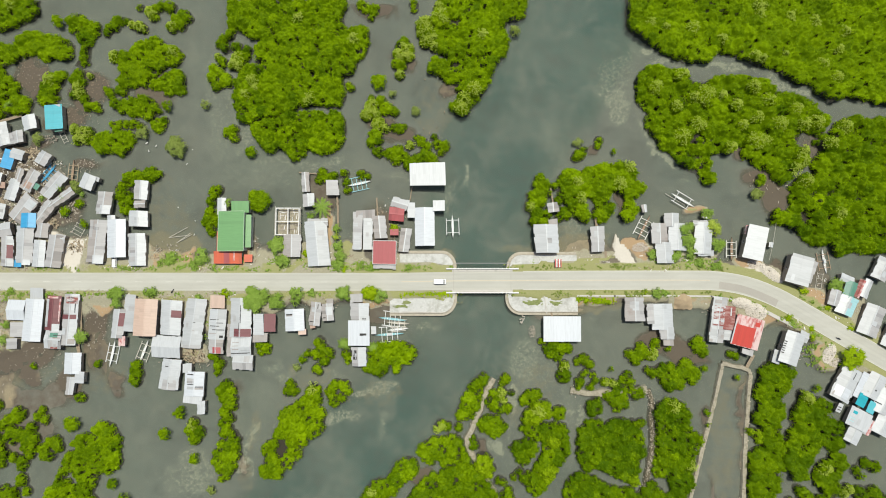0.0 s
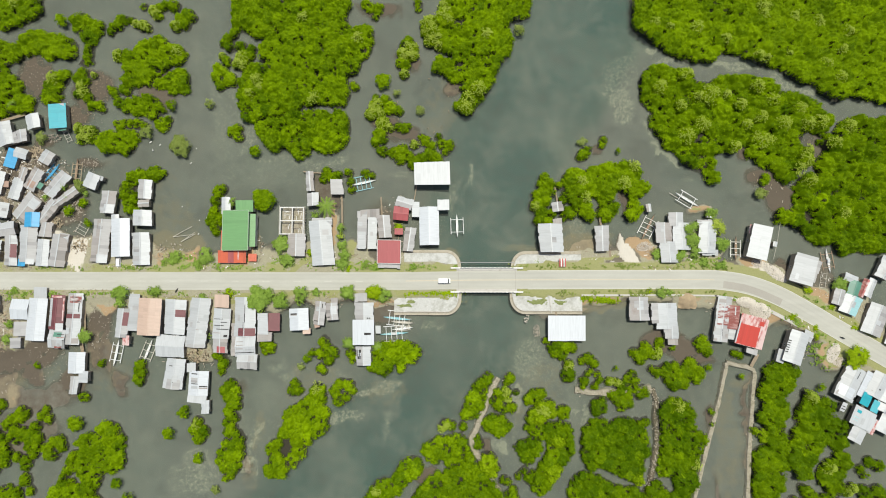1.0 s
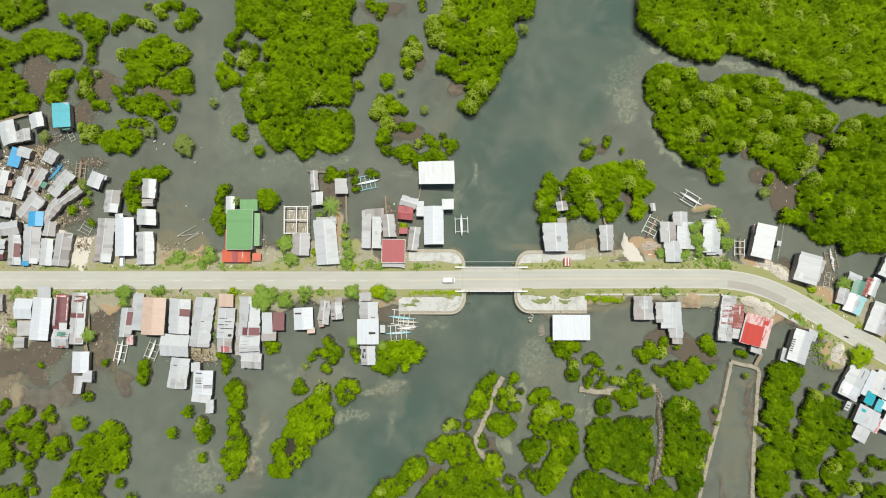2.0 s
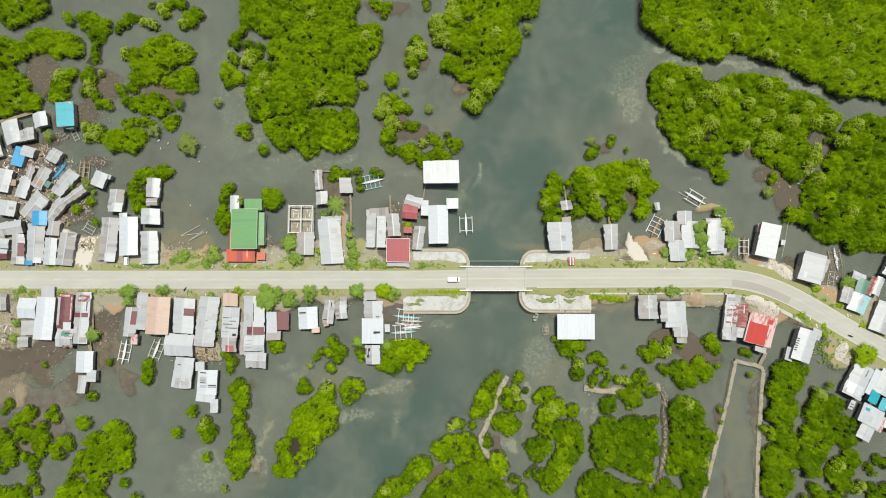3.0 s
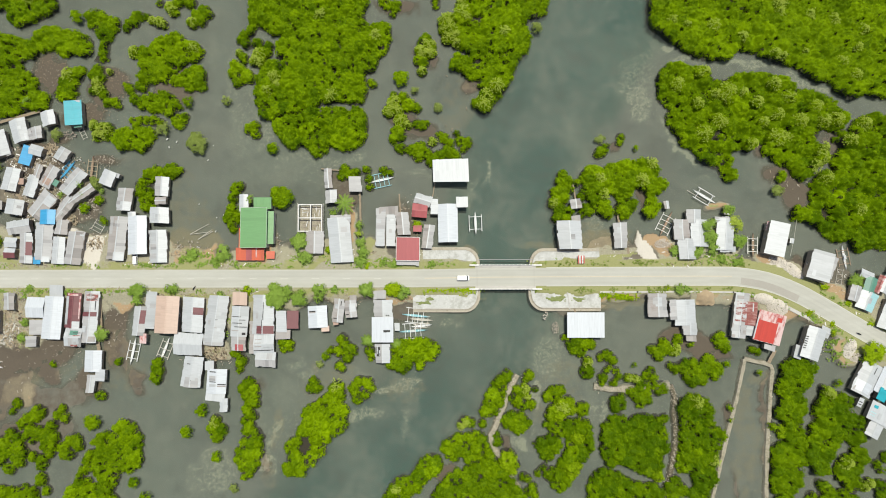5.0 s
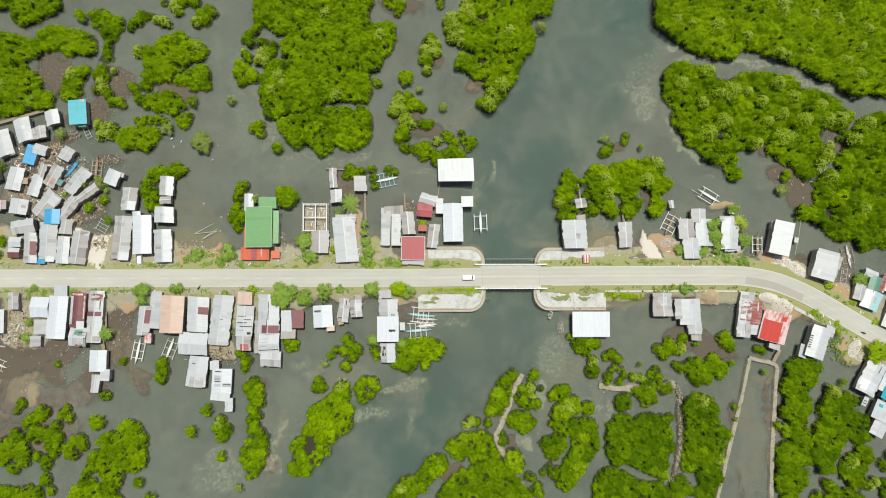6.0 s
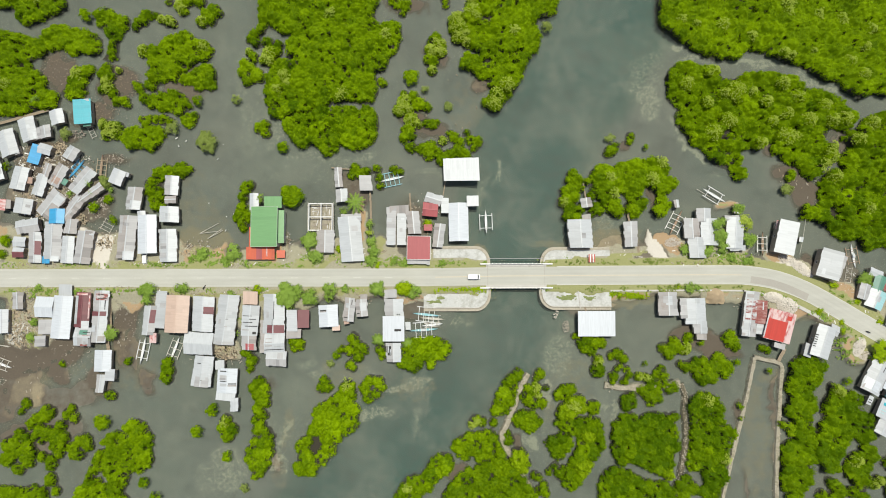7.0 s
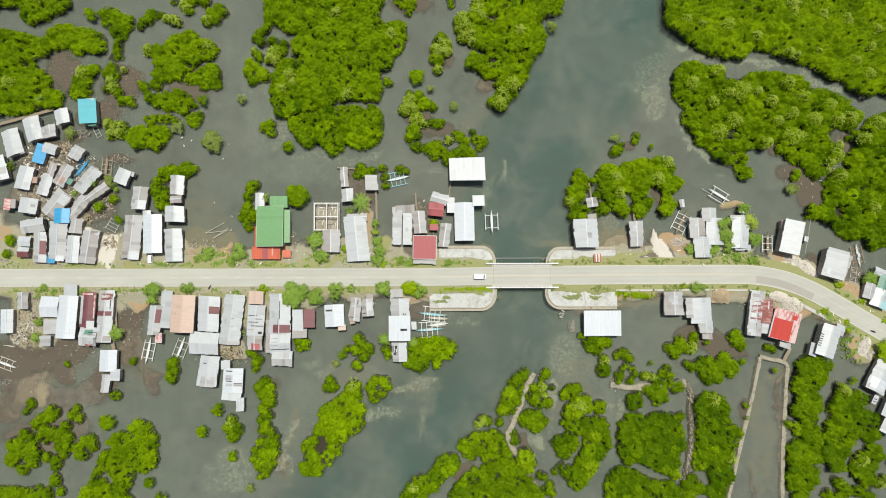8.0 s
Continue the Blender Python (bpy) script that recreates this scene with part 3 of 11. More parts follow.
def scatter(poly, gap, inner=0.0):
    """Points inside an outline, no two closer than gap."""
    xs, ys = [p[0] for p in poly], [p[1] for p in poly]
    x0, x1, y0, y1 = min(xs), max(xs), min(ys), max(ys)
    n = int((x1 - x0) * (y1 - y0) / gap ** 2 * 5) + 40
    x, y = NRG.uniform(x0, x1, n), NRG.uniform(y0, y1, n)
    ok = inside(poly, x, y)
    if inner:
        ok &= edge_distance(poly, x, y) > inner
    grid, out = {}, []
    for a, b in zip(x[ok], y[ok]):
        i, j = int(a // gap), int(b // gap)
        if all((a - c) ** 2 + (b - d) ** 2 >= gap * gap for p in (-1, 0, 1) for q in (-1, 0, 1) for c, d in grid.get((i + p, j + q), ())):
            grid.setdefault((i, j), []).append((a, b))
            out.append((a, b))
    return np.array(out).reshape(-1, 2)


CELL = 0.25


def stamp(grid, x0, y0, cx, cy, reach, dome):
    """The window of a grid round a point, with the height of a dome there."""
    i0, i1 = max(0, int((cx - reach - x0) / CELL)), min(grid.shape[0], int((cx + reach - x0) / CELL) + 2)
    j0, j1 = max(0, int((cy - reach - y0) / CELL)), min(grid.shape[1], int((cy + reach - y0) / CELL) + 2)
    if i0 >= i1 or j0 >= j1:
        return None
    X = x0 + np.arange(i0, i1) * CELL - cx
    Y = y0 + np.arange(j0, j1) * CELL - cy
    d2 = X[:, None] ** 2 + Y[None] ** 2
    return (slice(i0, i1), slice(j0, j1)), np.where(d2 < reach * reach, dome(d2), -99.0)


def in_discs(discs, x, y):
    hit = np.zeros(np.shape(x), bool)
    for cx, cy, r in discs:
        hit |= (x - cx) ** 2 + (y - cy) ** 2 < r * r
    return hit


def points_in(test, bounds, gap):
    """Points where test holds, no two closer than gap."""
    x0, x1, y0, y1 = bounds
    n = int((x1 - x0) * (y1 - y0) / gap ** 2 * 5) + 40
    x, y = NRG.uniform(x0, x1, n), NRG.uniform(y0, y1, n)
    ok = test(x, y)
    grid, out = {}, []
    for a, b in zip(x[ok], y[ok]):
        i, j = int(a // gap), int(b // gap)
        if all((a - c) ** 2 + (b - d) ** 2 >= gap * gap for p in (-1, 0, 1) for q in (-1, 0, 1) for c, d in grid.get((i + p, j + q), ())):
            grid.setdefault((i, j), []).append((a, b))
            out.append((a, b))
    return np.array(out).reshape(-1, 2)


GREEN, PALE, LIME = 0, 1, 2


def twig_stars(crowns, base, x0, y0):
    """Pale leaf tufts on the twigs that fan out over a pale crown."""
    spots = []
    for cx, cy, r, top, kind in crowns:
        if kind != PALE:
            continue
        rays = RNG.randint(6, 8)
        for k in range(rays):
            a = 6.283 * (k + RNG.uniform(-0.3, 0.3)) / rays
            s = 0.15
            while s < RNG.uniform(0.9, 1.3):
                a += RNG.gauss(0, 0.16)
                for off in (0, RNG.choice((-1, 1)) * RNG.uniform(0.3, 0.6)) if s > 0.5 and RNG.random() < 0.7 else (0,):
                    x, y = cx + r * s * math.cos(a + off), cy + r * s * math.sin(a + off)
                    i, j = int((x - x0) / CELL), int((y - y0) / CELL)
                    z = base[i, j] if 0 <= i < base.shape[0] and 0 <= j < base.shape[1] and base[i, j] > 0 else top - 1.3 * s * s
                    spots.append((x, y, z + 0.3, RNG.uniform(0.16, 0.29)))
                s += RNG.uniform(0.28, 0.42) / r
    return np.array(spots).reshape(-1, 4)


def canopy(test, bounds, crowns, lean, density=34, blade=0.15, lump=0.74, relief=1.5, jitter=0.22, gaps=(), per_twig=11, drop=1.7):
    """Leaf blades over crowns of many small lumps, with clefts between them and a ragged rim, on an inner skin with
    shade in its tone.
    crowns: (x, y, r, top, kind); test: where leaves may grow."""
    x0, y0 = bounds[0] - 1.2, bounds[2] - 1.2
    shape = (int((bounds[1] + 1.2 - x0) / CELL) + 2, int((bounds[3] + 1.2 - y0) / CELL) + 2)
    base, tone, kinds = np.full(shape, -50.0), np.zeros(shape), np.zeros(shape, int)
    for cx, cy, r, top, kind in crowns:
        t = lean + NRG.normal(0, 0.21)
        got = stamp(base, x0, y0, cx, cy, 1.9 * r, lambda d2: top - drop * np.minimum(d2 / (r * r), 1.4))
        if got:
            at, z = got
            more = z > base[at]
            base[at], tone[at], kinds[at] = np.where(more, z, base[at]), np.where(more, t, tone[at]), np.where(more, kind, kinds[at])
    high, shade = np.full(shape, -50.0), np.zeros(shape)
    lumps = points_in(test, bounds, lump * 1.02)
    if gaps:
        lumps = lumps[~in_discs(gaps, lumps[:, 0], lumps[:, 1])]
    for cx, cy in lumps:
        i, j = int((cx - x0) / CELL), int((cy - y0) / CELL)
        if not (0 <= i < shape[0] and 0 <= j < shape[1]) or base[i, j] < -20:
            continue
        r = lump * math.exp(NRG.normal(0.0, 0.25))
        peak, t = base[i, j] + NRG.normal(0, 0.2), NRG.normal(0.0, 0.13)
        got = stamp(high, x0, y0, cx, cy, r * 1.1, lambda d2: peak - relief * lump * (0.5 * d2 / (r * r) + 0.7 * (d2 / (r * r)) ** 2))
        if got:
            at, z = got
            more = z > high[at]
            high[at], shade[at] = np.where(more, z, high[at]), np.where(more, t, shade[at])
    high = np.where(high < 0.5, -50.0, high)
    gx, gy = np.meshgrid(x0 + np.arange(shape[0]) * CELL, y0 + np.arange(shape[1]) * CELL, indexing="ij")
    within = high > 0.3
    slope = np.gradient(high, CELL)
    area = int(within.sum())
    if area == 0:
        return []
    k = int(area * CELL * CELL * density)
    ii, jj = np.nonzero(within)
    pick = NRG.choice(area, k)
    ii, jj = ii[pick], jj[pick]
    px = gx[ii, jj] + NRG.uniform(-0.5, 0.5, k) * CELL
    py = gy[ii, jj] + NRG.uniform(-0.5, 0.5, k) * CELL
    sx, sy = np.clip(slope[0][ii, jj], -2.5, 2.5), np.clip(slope[1][ii, jj], -2.5, 2.5)
    steep = np.hypot(sx, sy)
    pz = high[ii, jj] + NRG.normal(-0.02, 0.09, k) - NRG.uniform(0, 0.35, k) * np.minimum(steep, 1.5) * 0.5
    nrm = np.stack([-sx, -sy, np.ones(k)], 1) + NRG.normal(0, jitter, (k, 3))
    nrm[:, 2] = np.abs(nrm[:, 2]) + 0.12
    tuft = NRG.normal(0, 0.17, (64, 64))[(px / 0.45).astype(int) % 64, (py / 0.45).astype(int) % 64]
    tn = np.clip(tone[ii, jj] + shade[ii, jj] + tuft, 0, 1)
    kin = kinds[ii, jj]
    young = (kin == LIME) | ((kin == PALE) & (NRG.random(k) < 0.5))
    pts = np.stack([px, py, pz], 1)
    out = []
    for mask, mi in ((~young, 1), (young, 3)):
        if mask.any():
            out.append((*blades(pts[mask], nrm[mask], blade, tn[mask]), mi))
    stars = twig_stars(crowns, base, x0, y0)
    if len(stars):
        out.append((*leaf_cloud(stars[:, :3], stars[:, 3], NRG.uniform(0.2, 0.8, len(stars)), per_twig, 0.13), 2))
    # the rim: leaves hanging down to the water
    rim = within & ~(np.roll(within, 1, 0) & np.roll(within, -1, 0) & np.roll(within, 1, 1) & np.roll(within, -1, 1))
    ri, rj = np.nonzero(rim)
    if len(ri):
        pick = np.repeat(np.arange(len(ri)), 2)
        a, b = ri[pick], rj[pick]
        m = len(a)
        p = np.stack([gx[a, b] + NRG.normal(0, 0.1, m), gy[a, b] + NRG.normal(0, 0.1, m), high[a, b] * NRG.uniform(0.7, 1.0, m)], 1)
        out.append((*blades(p, NRG.normal(0, 0.6, (m, 3)) + np.array([0, 0, 0.7]), blade, tone[a, b]), 1))
    # inner skin: a quarter off its tone, painting in the shade below the blades
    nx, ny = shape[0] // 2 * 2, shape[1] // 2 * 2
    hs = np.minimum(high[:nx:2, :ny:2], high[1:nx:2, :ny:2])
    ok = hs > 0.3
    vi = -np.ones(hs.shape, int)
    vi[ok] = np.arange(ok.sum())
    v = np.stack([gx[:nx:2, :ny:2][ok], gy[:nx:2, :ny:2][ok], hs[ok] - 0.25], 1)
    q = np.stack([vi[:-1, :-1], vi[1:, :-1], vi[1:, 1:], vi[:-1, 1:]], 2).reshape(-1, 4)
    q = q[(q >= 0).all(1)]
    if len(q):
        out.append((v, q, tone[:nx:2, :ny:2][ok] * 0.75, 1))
    return out


def thicket(label, poly, tall=4.6, pale=0.06, lean=0.5, gaps=(), broad=False):
    """A stand of mangroves too dense to count: crowns over stems."""
    spots = scatter(poly, 3.5 if broad else 2.7, 0.7)
    if len(spots) == 0:
        spots = np.array([[sum(p[0] for p in poly) / len(poly), sum(p[1] for p in poly) / len(poly)]])
    crowns = [(x, y, NRG.uniform(1.8, 2.5) if broad else NRG.uniform(1.5, 2.3), tall * NRG.uniform(0.82, 1.1), GREEN) for x, y in spots]
    crowns += [(x + 0.3, y, NRG.uniform(1.7, 2.6), tall * NRG.uniform(0.9, 1.05), PALE) for x, y in spots if NRG.random() < 0.8 * pale]
    xs, ys = [p[0] for p in poly], [p[1] for p in poly]
    grown = lambda x, y: inside(poly, x, y) & (edge_distance(poly, x, y) > 0.08)
    pieces = canopy(grown, (min(xs), max(xs), min(ys), max(ys)), crowns, lean, gaps=gaps, drop=2.6 if broad else 1.8)
    for x, y, r, top, kind in crowns:
        pieces.append((*trunk_arrays(x, y, top * 0.75, 0.12), 0))
    me = mesh_of("mangrove_thicket", pieces)
    for m in (BARK, LEAF, LEAF_PALE, LEAF_LIME):
        me.materials.append(m)
    return tagged(new("mangrove_thicket", me), label, "mangroves", kind="stuff")


def grove(label, green, pale, lime, tall=3.6, lean=0.5):
    """A few mangroves grown together: each crown on its own trunk."""
    crowns = [(x, y, r, tall * NRG.uniform(0.86, 1.06) * min(1.0, 0.62 + 0.2 * r), kind)
              for kind, discs in ((GREEN, green), (PALE, pale), (LIME, lime)) for x, y, r in discs]
    cx, cy = sum(c[0] for c in crowns) / len(crowns), sum(c[1] for c in crowns) / len(crowns)
    crowns = [(x - cx, y - cy, r, top, kind) for x, y, r, top, kind in crowns]
    g = tagged(empty("mangrove_clump", cx, cy), label, "mangroves", "mangrove clumps")
    cores = [(x, y, max(0.35, r - 0.2)) for x, y, r, *_ in crowns]
    bounds = (min(x - r for x, y, r in cores), max(x + r for x, y, r in cores), min(y - r for x, y, r in cores), max(y + r for x, y, r in cores))
    me = mesh_of("crown", canopy(lambda x, y: in_discs(cores, x, y), bounds, crowns, lean, lump=0.62, drop=2.1))
    for m in (BARK, LEAF, LEAF_PALE, LEAF_LIME):
        me.materials.append(m)
    new("crown", me).parent = g
    for x, y, r, top, kind in crowns:
        me = mesh_of("trunk", [(*trunk_arrays(x, y, top * 0.75, 0.06 + 0.04 * r), 0)] + limbs(x, y, top * 0.8, r * 0.5, 3, 0.04 + 0.03 * r))
        me.materials.append(BARK)
        new("trunk", me).parent = g
    return g


def tree(x, y, r, top, leaf=None, label="", name="mangrove_tree", ground=-0.6, category="tree"):
    """A single tree: trunk with limbs and roots, a ragged crown of leaf lumps."""
    leaf = leaf or LEAF
    t = tagged(empty(name, x, y, 0), label, category, "single trees")
    loose = name != "mangrove_tree" or leaf is LEAF_GREY
    cores = [(0.0, 0.0, r * (0.68 if loose else 0.86))]
    n = RNG.randint(5, 7) if loose else 6
    for k in range(n):
        a = 6.283 * (k + RNG.uniform(-0.35, 0.35)) / n
        d, rr = r * RNG.uniform(0.5, 0.8 if loose else 0.62), r * RNG.uniform(0.3, 0.48)
        cores.append((d * math.cos(a), d * math.sin(a), rr))
    crowns = [(px, py, rr + 0.5, top * (1.0 if i == 0 else RNG.uniform(0.78, 0.96)), GREEN) for i, (px, py, rr) in enumerate(cores)]
    cores = [(px, py, max(0.25, rr - 0.1)) for px, py, rr in cores]
    pieces = canopy(lambda u, v: in_discs(cores, u, v), (-1.2 * r, 1.2 * r, -1.2 * r, 1.2 * r), crowns, 0.5, 24 if loose else 32, 0.15,
                    0.5 if loose else 0.58, 1.35, 0.5 if loose else 0.22)
    me = mesh_of("crown", [(v, f, tone, 0) for v, f, tone, _ in pieces])
    me.materials.append(leaf)
    new("crown", me).parent = t
    v, f, tone = trunk_arrays(0, 0, top * 0.75, 0.06 + 0.05 * r, ground)
    me = mesh_of("trunk", [(v, f, tone, 0)] + limbs(0, 0, top * 0.8, r * 0.55, 4, 0.05 + 0.04 * r))
    me.materials.append(BARK)
    new("trunk", me).parent = t
    return t


# -------- boats
def hull_mesh(length, beam, depth):
    """A slender dugout hull, open on top, pointed and raised at both ends."""
    bm = bmesh.new()
    rings, n = [], 13
    for i in range(n):
        f = 2 * i / (n - 1) - 1
        w = beam / 2 * max(0.04, (1 - abs(f) ** 2.4))
        lift = 0.35 * depth * abs(f) ** 3
        x = f * length / 2
        ring = [(x, -w, depth + lift), (x, -w * 0.75, depth * 0.35 + lift), (x, 0, lift), (x, w * 0.75, depth * 0.35 + lift), (x, w, depth + lift),
                (x, w * 0.8, depth + lift), (x, 0, depth * 0.55 + lift), (x, -w * 0.8, depth + lift)]
        rings.append([bm.verts.new(p) for p in ring])
    for a, b in zip(rings, rings[1:]):
        for i in range(8):
            j = (i + 1) % 8
            bm.faces.new((a[i], a[j], b[j], b[i]))
    bm.faces.new(rings[0])
    bm.faces.new(rings[-1][::-1])
    bmesh.ops.recalc_face_normals(bm, faces=bm.faces)
    return bm


def outrigger_boat(label, x, y, rot, length, span, paint, arms=3, wood=None, both=True, deck=False):
    c, s = math.cos(radians(rot)), math.sin(radians(rot))
    under = [float(ground_at(x + c * u - s * v, y + s * u + c * v)) for u in (-0.33 * length, 0, 0.33 * length) for v in (-span / 2, 0, span / 2)]
    b = tagged(empty("outrigger_boat", x, y, min(0.9, max(under)) - 0.14, rot), label, "boat", "boats")
    wood = wood or BAMBOO
    part("hull", hull_mesh(length, 0.8, 0.6), paint, b)
    for s in ((-1, 1) if both else (1,)):
        bm = bmesh.new()
        rod(bm, (-length * 0.36, s * span / 2, 0.22), (length * 0.36, s * span / 2, 0.22), 0.15, 0.11)
        part("outrigger_float", bm, wood, b)
    for i in range(arms):
        ax = length * (-0.27 + 0.54 * i / max(1, arms - 1))
        bm = bmesh.new()
        rod(bm, (ax, 0, 0.72), (ax, span / 2, 0.28), 0.11)
        rod(bm, (ax, 0, 0.72), (ax, -span / 2 if both else -0.5, 0.28 if both else 0.72), 0.11)
        part("cross_arm", bm, wood, b)
    for s in (-0.18, 0.2):
        part("thwart", box(bmesh.new(), length * s, 0, 0.55, 0.25, 0.7, 0.05), wood, b)
    if deck:
        part("cabin_roof", box(bmesh.new(), 0, 0, 1.1, length * 0.16, 0.9, 0.06, None, 0.02), TIN["white"], b)
        for px in (-0.07, 0.07):
            part("post", rod(bmesh.new(), (length * px, 0.3, 0.5), (length * px, 0.3, 1.1), 0.03), wood, b)
    return b


def pole_frame(label, x, y, rot, length, width, cross=4, name="drying_rack"):
    f = tagged(empty(name, x, y, 0, rot), label, "rack")
    for s in (-1, 1):
        part("pole", rod(bmesh.new(), (-length / 2, s * width / 2, 0.25), (length / 2, s * width / 2, 0.3), 0.09, 0.07), BAMBOO, f)
    for i in range(cross):
        ax = length * (-0.42 + 0.84 * i / max(1, cross - 1))
        part("cross_pole", rod(bmesh.new(), (ax, -width * 0.6, 0.4), (ax, width * 0.6, 0.4), 0.07), BAMBOO, f)
    for sx in (-1, 1):
        for sy in (-1, 1):
            part("stake", rod(bmesh.new(), (sx * length * 0.4, sy * width / 2, -1.2), (sx * length * 0.4, sy * width / 2, 0.45), 0.06), POLE, f)
    return f


# -------- vehicles
def van(label, x, y, z, rot, length=4.3, wide=1.7, high=1.8, name="minivan"):
    v = tagged(empty(name, x, y, z, rot), label, "vehicle")
    bm = box(bmesh.new(), 0, 0, 0.35, length, wide, 0.75, None, 0.12)
    part("body", bm, CAR_WHITE, v)
    bm = bmesh.new()
    prismed = [(-length * 0.48, 1.05), (length * 0.40, 1.05), (length * 0.24, high), (-length * 0.46, high)]
    a = [bm.verts.new((px, -wide * 0.46, pz)) for px, pz in prismed]
    b = [bm.verts.new((px, wide * 0.46, pz)) for px, pz in prismed]
    bm.faces.new(a)
    bm.faces.new(b[::-1])
    for i in range(4):
        j = (i + 1) % 4
        bm.faces.new((a[i], b[i], b[j], a[j]))
    bmesh.ops.recalc_face_normals(bm, faces=bm.faces)
    bmesh.ops.bevel(bm, geom=list(bm.edges), offset=0.07, segments=2, affect="EDGES")
    part("cabin", bm, CAR_WHITE, v)
    bm = bmesh.new()
    q = [(length * 0.385, 1.2), (length * 0.285, high - 0.28)]
    vs = [bm.verts.new((px + 0.02, s * wide * 0.40, pz + 0.02)) for s in (-1, 1) for px, pz in (q if s < 0 else q[::-1])]
    bm.faces.new(vs)
    bmesh.ops.solidify(bm, geom=list(bm.faces), thickness=0.02)
    part("windscreen", bm, GLASS, v)
    for s in (-1, 1):
        bm = box(bmesh.new(), -length * 0.08, s * wide * 0.462, 1.18, length * 0.6, 0.02, 0.42)
        part("side_window", bm, GLASS, v)
        for px in (-0.31, 0.31):
            wheel = part("wheel", rod(bmesh.new(), (length * px, s * (wide / 2 - 0.2), 0.32), (length * px, s * (wide / 2 + 0.01), 0.32), 0.32, None, 16), RUBBER, v)
            part("rim", rod(bmesh.new(), (length * px, s * (wide / 2 - 0.05), 0.32), (length * px, s * (wide / 2 + 0.02), 0.32), 0.18, None, 12), STEEL, wheel)
    part("roof_vent", box(bmesh.new(), -length * 0.1, 0, high, 0.5, 0.4, 0.05, None, 0.02), CAR_WHITE, v)
    return v


# -------- dikes, stones
def ribbon(bm, pts, half, z0, z1, foot=1.5, wobble=0.0):
    """A bank along a line: flat top, sloping sides."""
    rows = []
    pts = [Vector(p) for p in pts]
    fine = []
    for a, b in zip(pts, pts[1:]):
        k = max(1, int((b - a).length / 2.0))
        fine += [a.lerp(b, i / k) for i in range(k)]
    fine.append(pts[-1])
    for i, p in enumerate(fine):
        d = (fine[min(i + 1, len(fine) - 1)] - fine[max(i - 1, 0)]).normalized()
        s = Vector((-d.y, d.x))
        w = half * (1 + RNG.uniform(-wobble, wobble))
        o = s * RNG.uniform(-wobble, wobble) * half
        rows.append([bm.verts.new((*(p + o + s * k), z + RNG.uniform(-wobble, wobble) * 0.2)) for k, z in ((-w * foot, z0), (-w, z1), (0, z1 + 0.04), (w, z1), (w * foot, z0))])
    for a, b in zip(rows, rows[1:]):
        for i in range(4):
            bm.faces.new((a[i], a[i + 1], b[i + 1], b[i]))
    for r in (rows[0], rows[-1]):
        bm.faces.new(r)
    bmesh.ops.recalc_face_normals(bm, faces=bm.faces)
    return fine


def stones_at(name, label, spots, smallest, largest, material, z=0.1):
    """Loose stones, too many to count."""
    n, m = len(spots), len(ICO_V)
    s = NRG.uniform(smallest, largest, n)
    c = np.column_stack([np.array([p[:2] for p in spots]), np.array([p[2] if len(p) > 2 else z for p in spots])])
    v = ICO_V[None] * s[:, None, None] * NRG.uniform(0.6, 1.25, (n, m, 1)) * NRG.uniform(0.6, 1.2, (n, 1, 3)) + c[:, None]
    f = ICO_F[None] + (np.arange(n) * m)[:, None, None]
    me = mesh_of(name, [(v.reshape(-1, 3), f.reshape(-1, 3), np.zeros(n * m), 0)])
    me.materials.append(material)
    return tagged(new(name, me), label, "stones", kind="stuff")


def dike(label, pts, half, top, material, stones=0.0, name="dike", wobble=0.15):
    bm = bmesh.new()
    pts = curve_points(pts, 2.0)
    fine = ribbon(bm, pts, half, -0.8, top, 1.7, wobble)
    tagged(link(name, bm, material), label, "dike", kind="structure")
    if stones:
        spots = []
        for a, b in zip(fine, fine[1:]):
            side = Vector((a.y - b.y, b.x - a.x)).normalized()
            for _ in range(int(stones)):
                off = RNG.gauss(0, half * 0.8)
                p = a.lerp(b, RNG.random()) + side * off
                spots.append((p.x, p.y, max(0.02, top + RNG.uniform(-0.1, 0.04) - 1.1 * max(0.0, abs(off) - half))))
        stones_at("rubble", "pale broken stones lying along the dike", spots, 0.08, 0.28, PATH_STONE)


def rubble_heap(label, x, y, rx, ry, rot, high, count, material):
    spots = []
    for _ in range(count):
        a, r = RNG.uniform(0, 6.283), math.sqrt(RNG.random())
        px, py = rx * r * math.cos(a), ry * r * math.sin(a)
        c, s = math.cos(radians(rot)), math.sin(radians(rot))
        qx, qy = x + c * px - s * py, y + s * px + c * py
        spots.append((qx, qy, float(ground_at(qx, qy)) + high * (1 - r * r)))
    return stones_at("rubble_heap", label, spots, 0.08, 0.26, material)



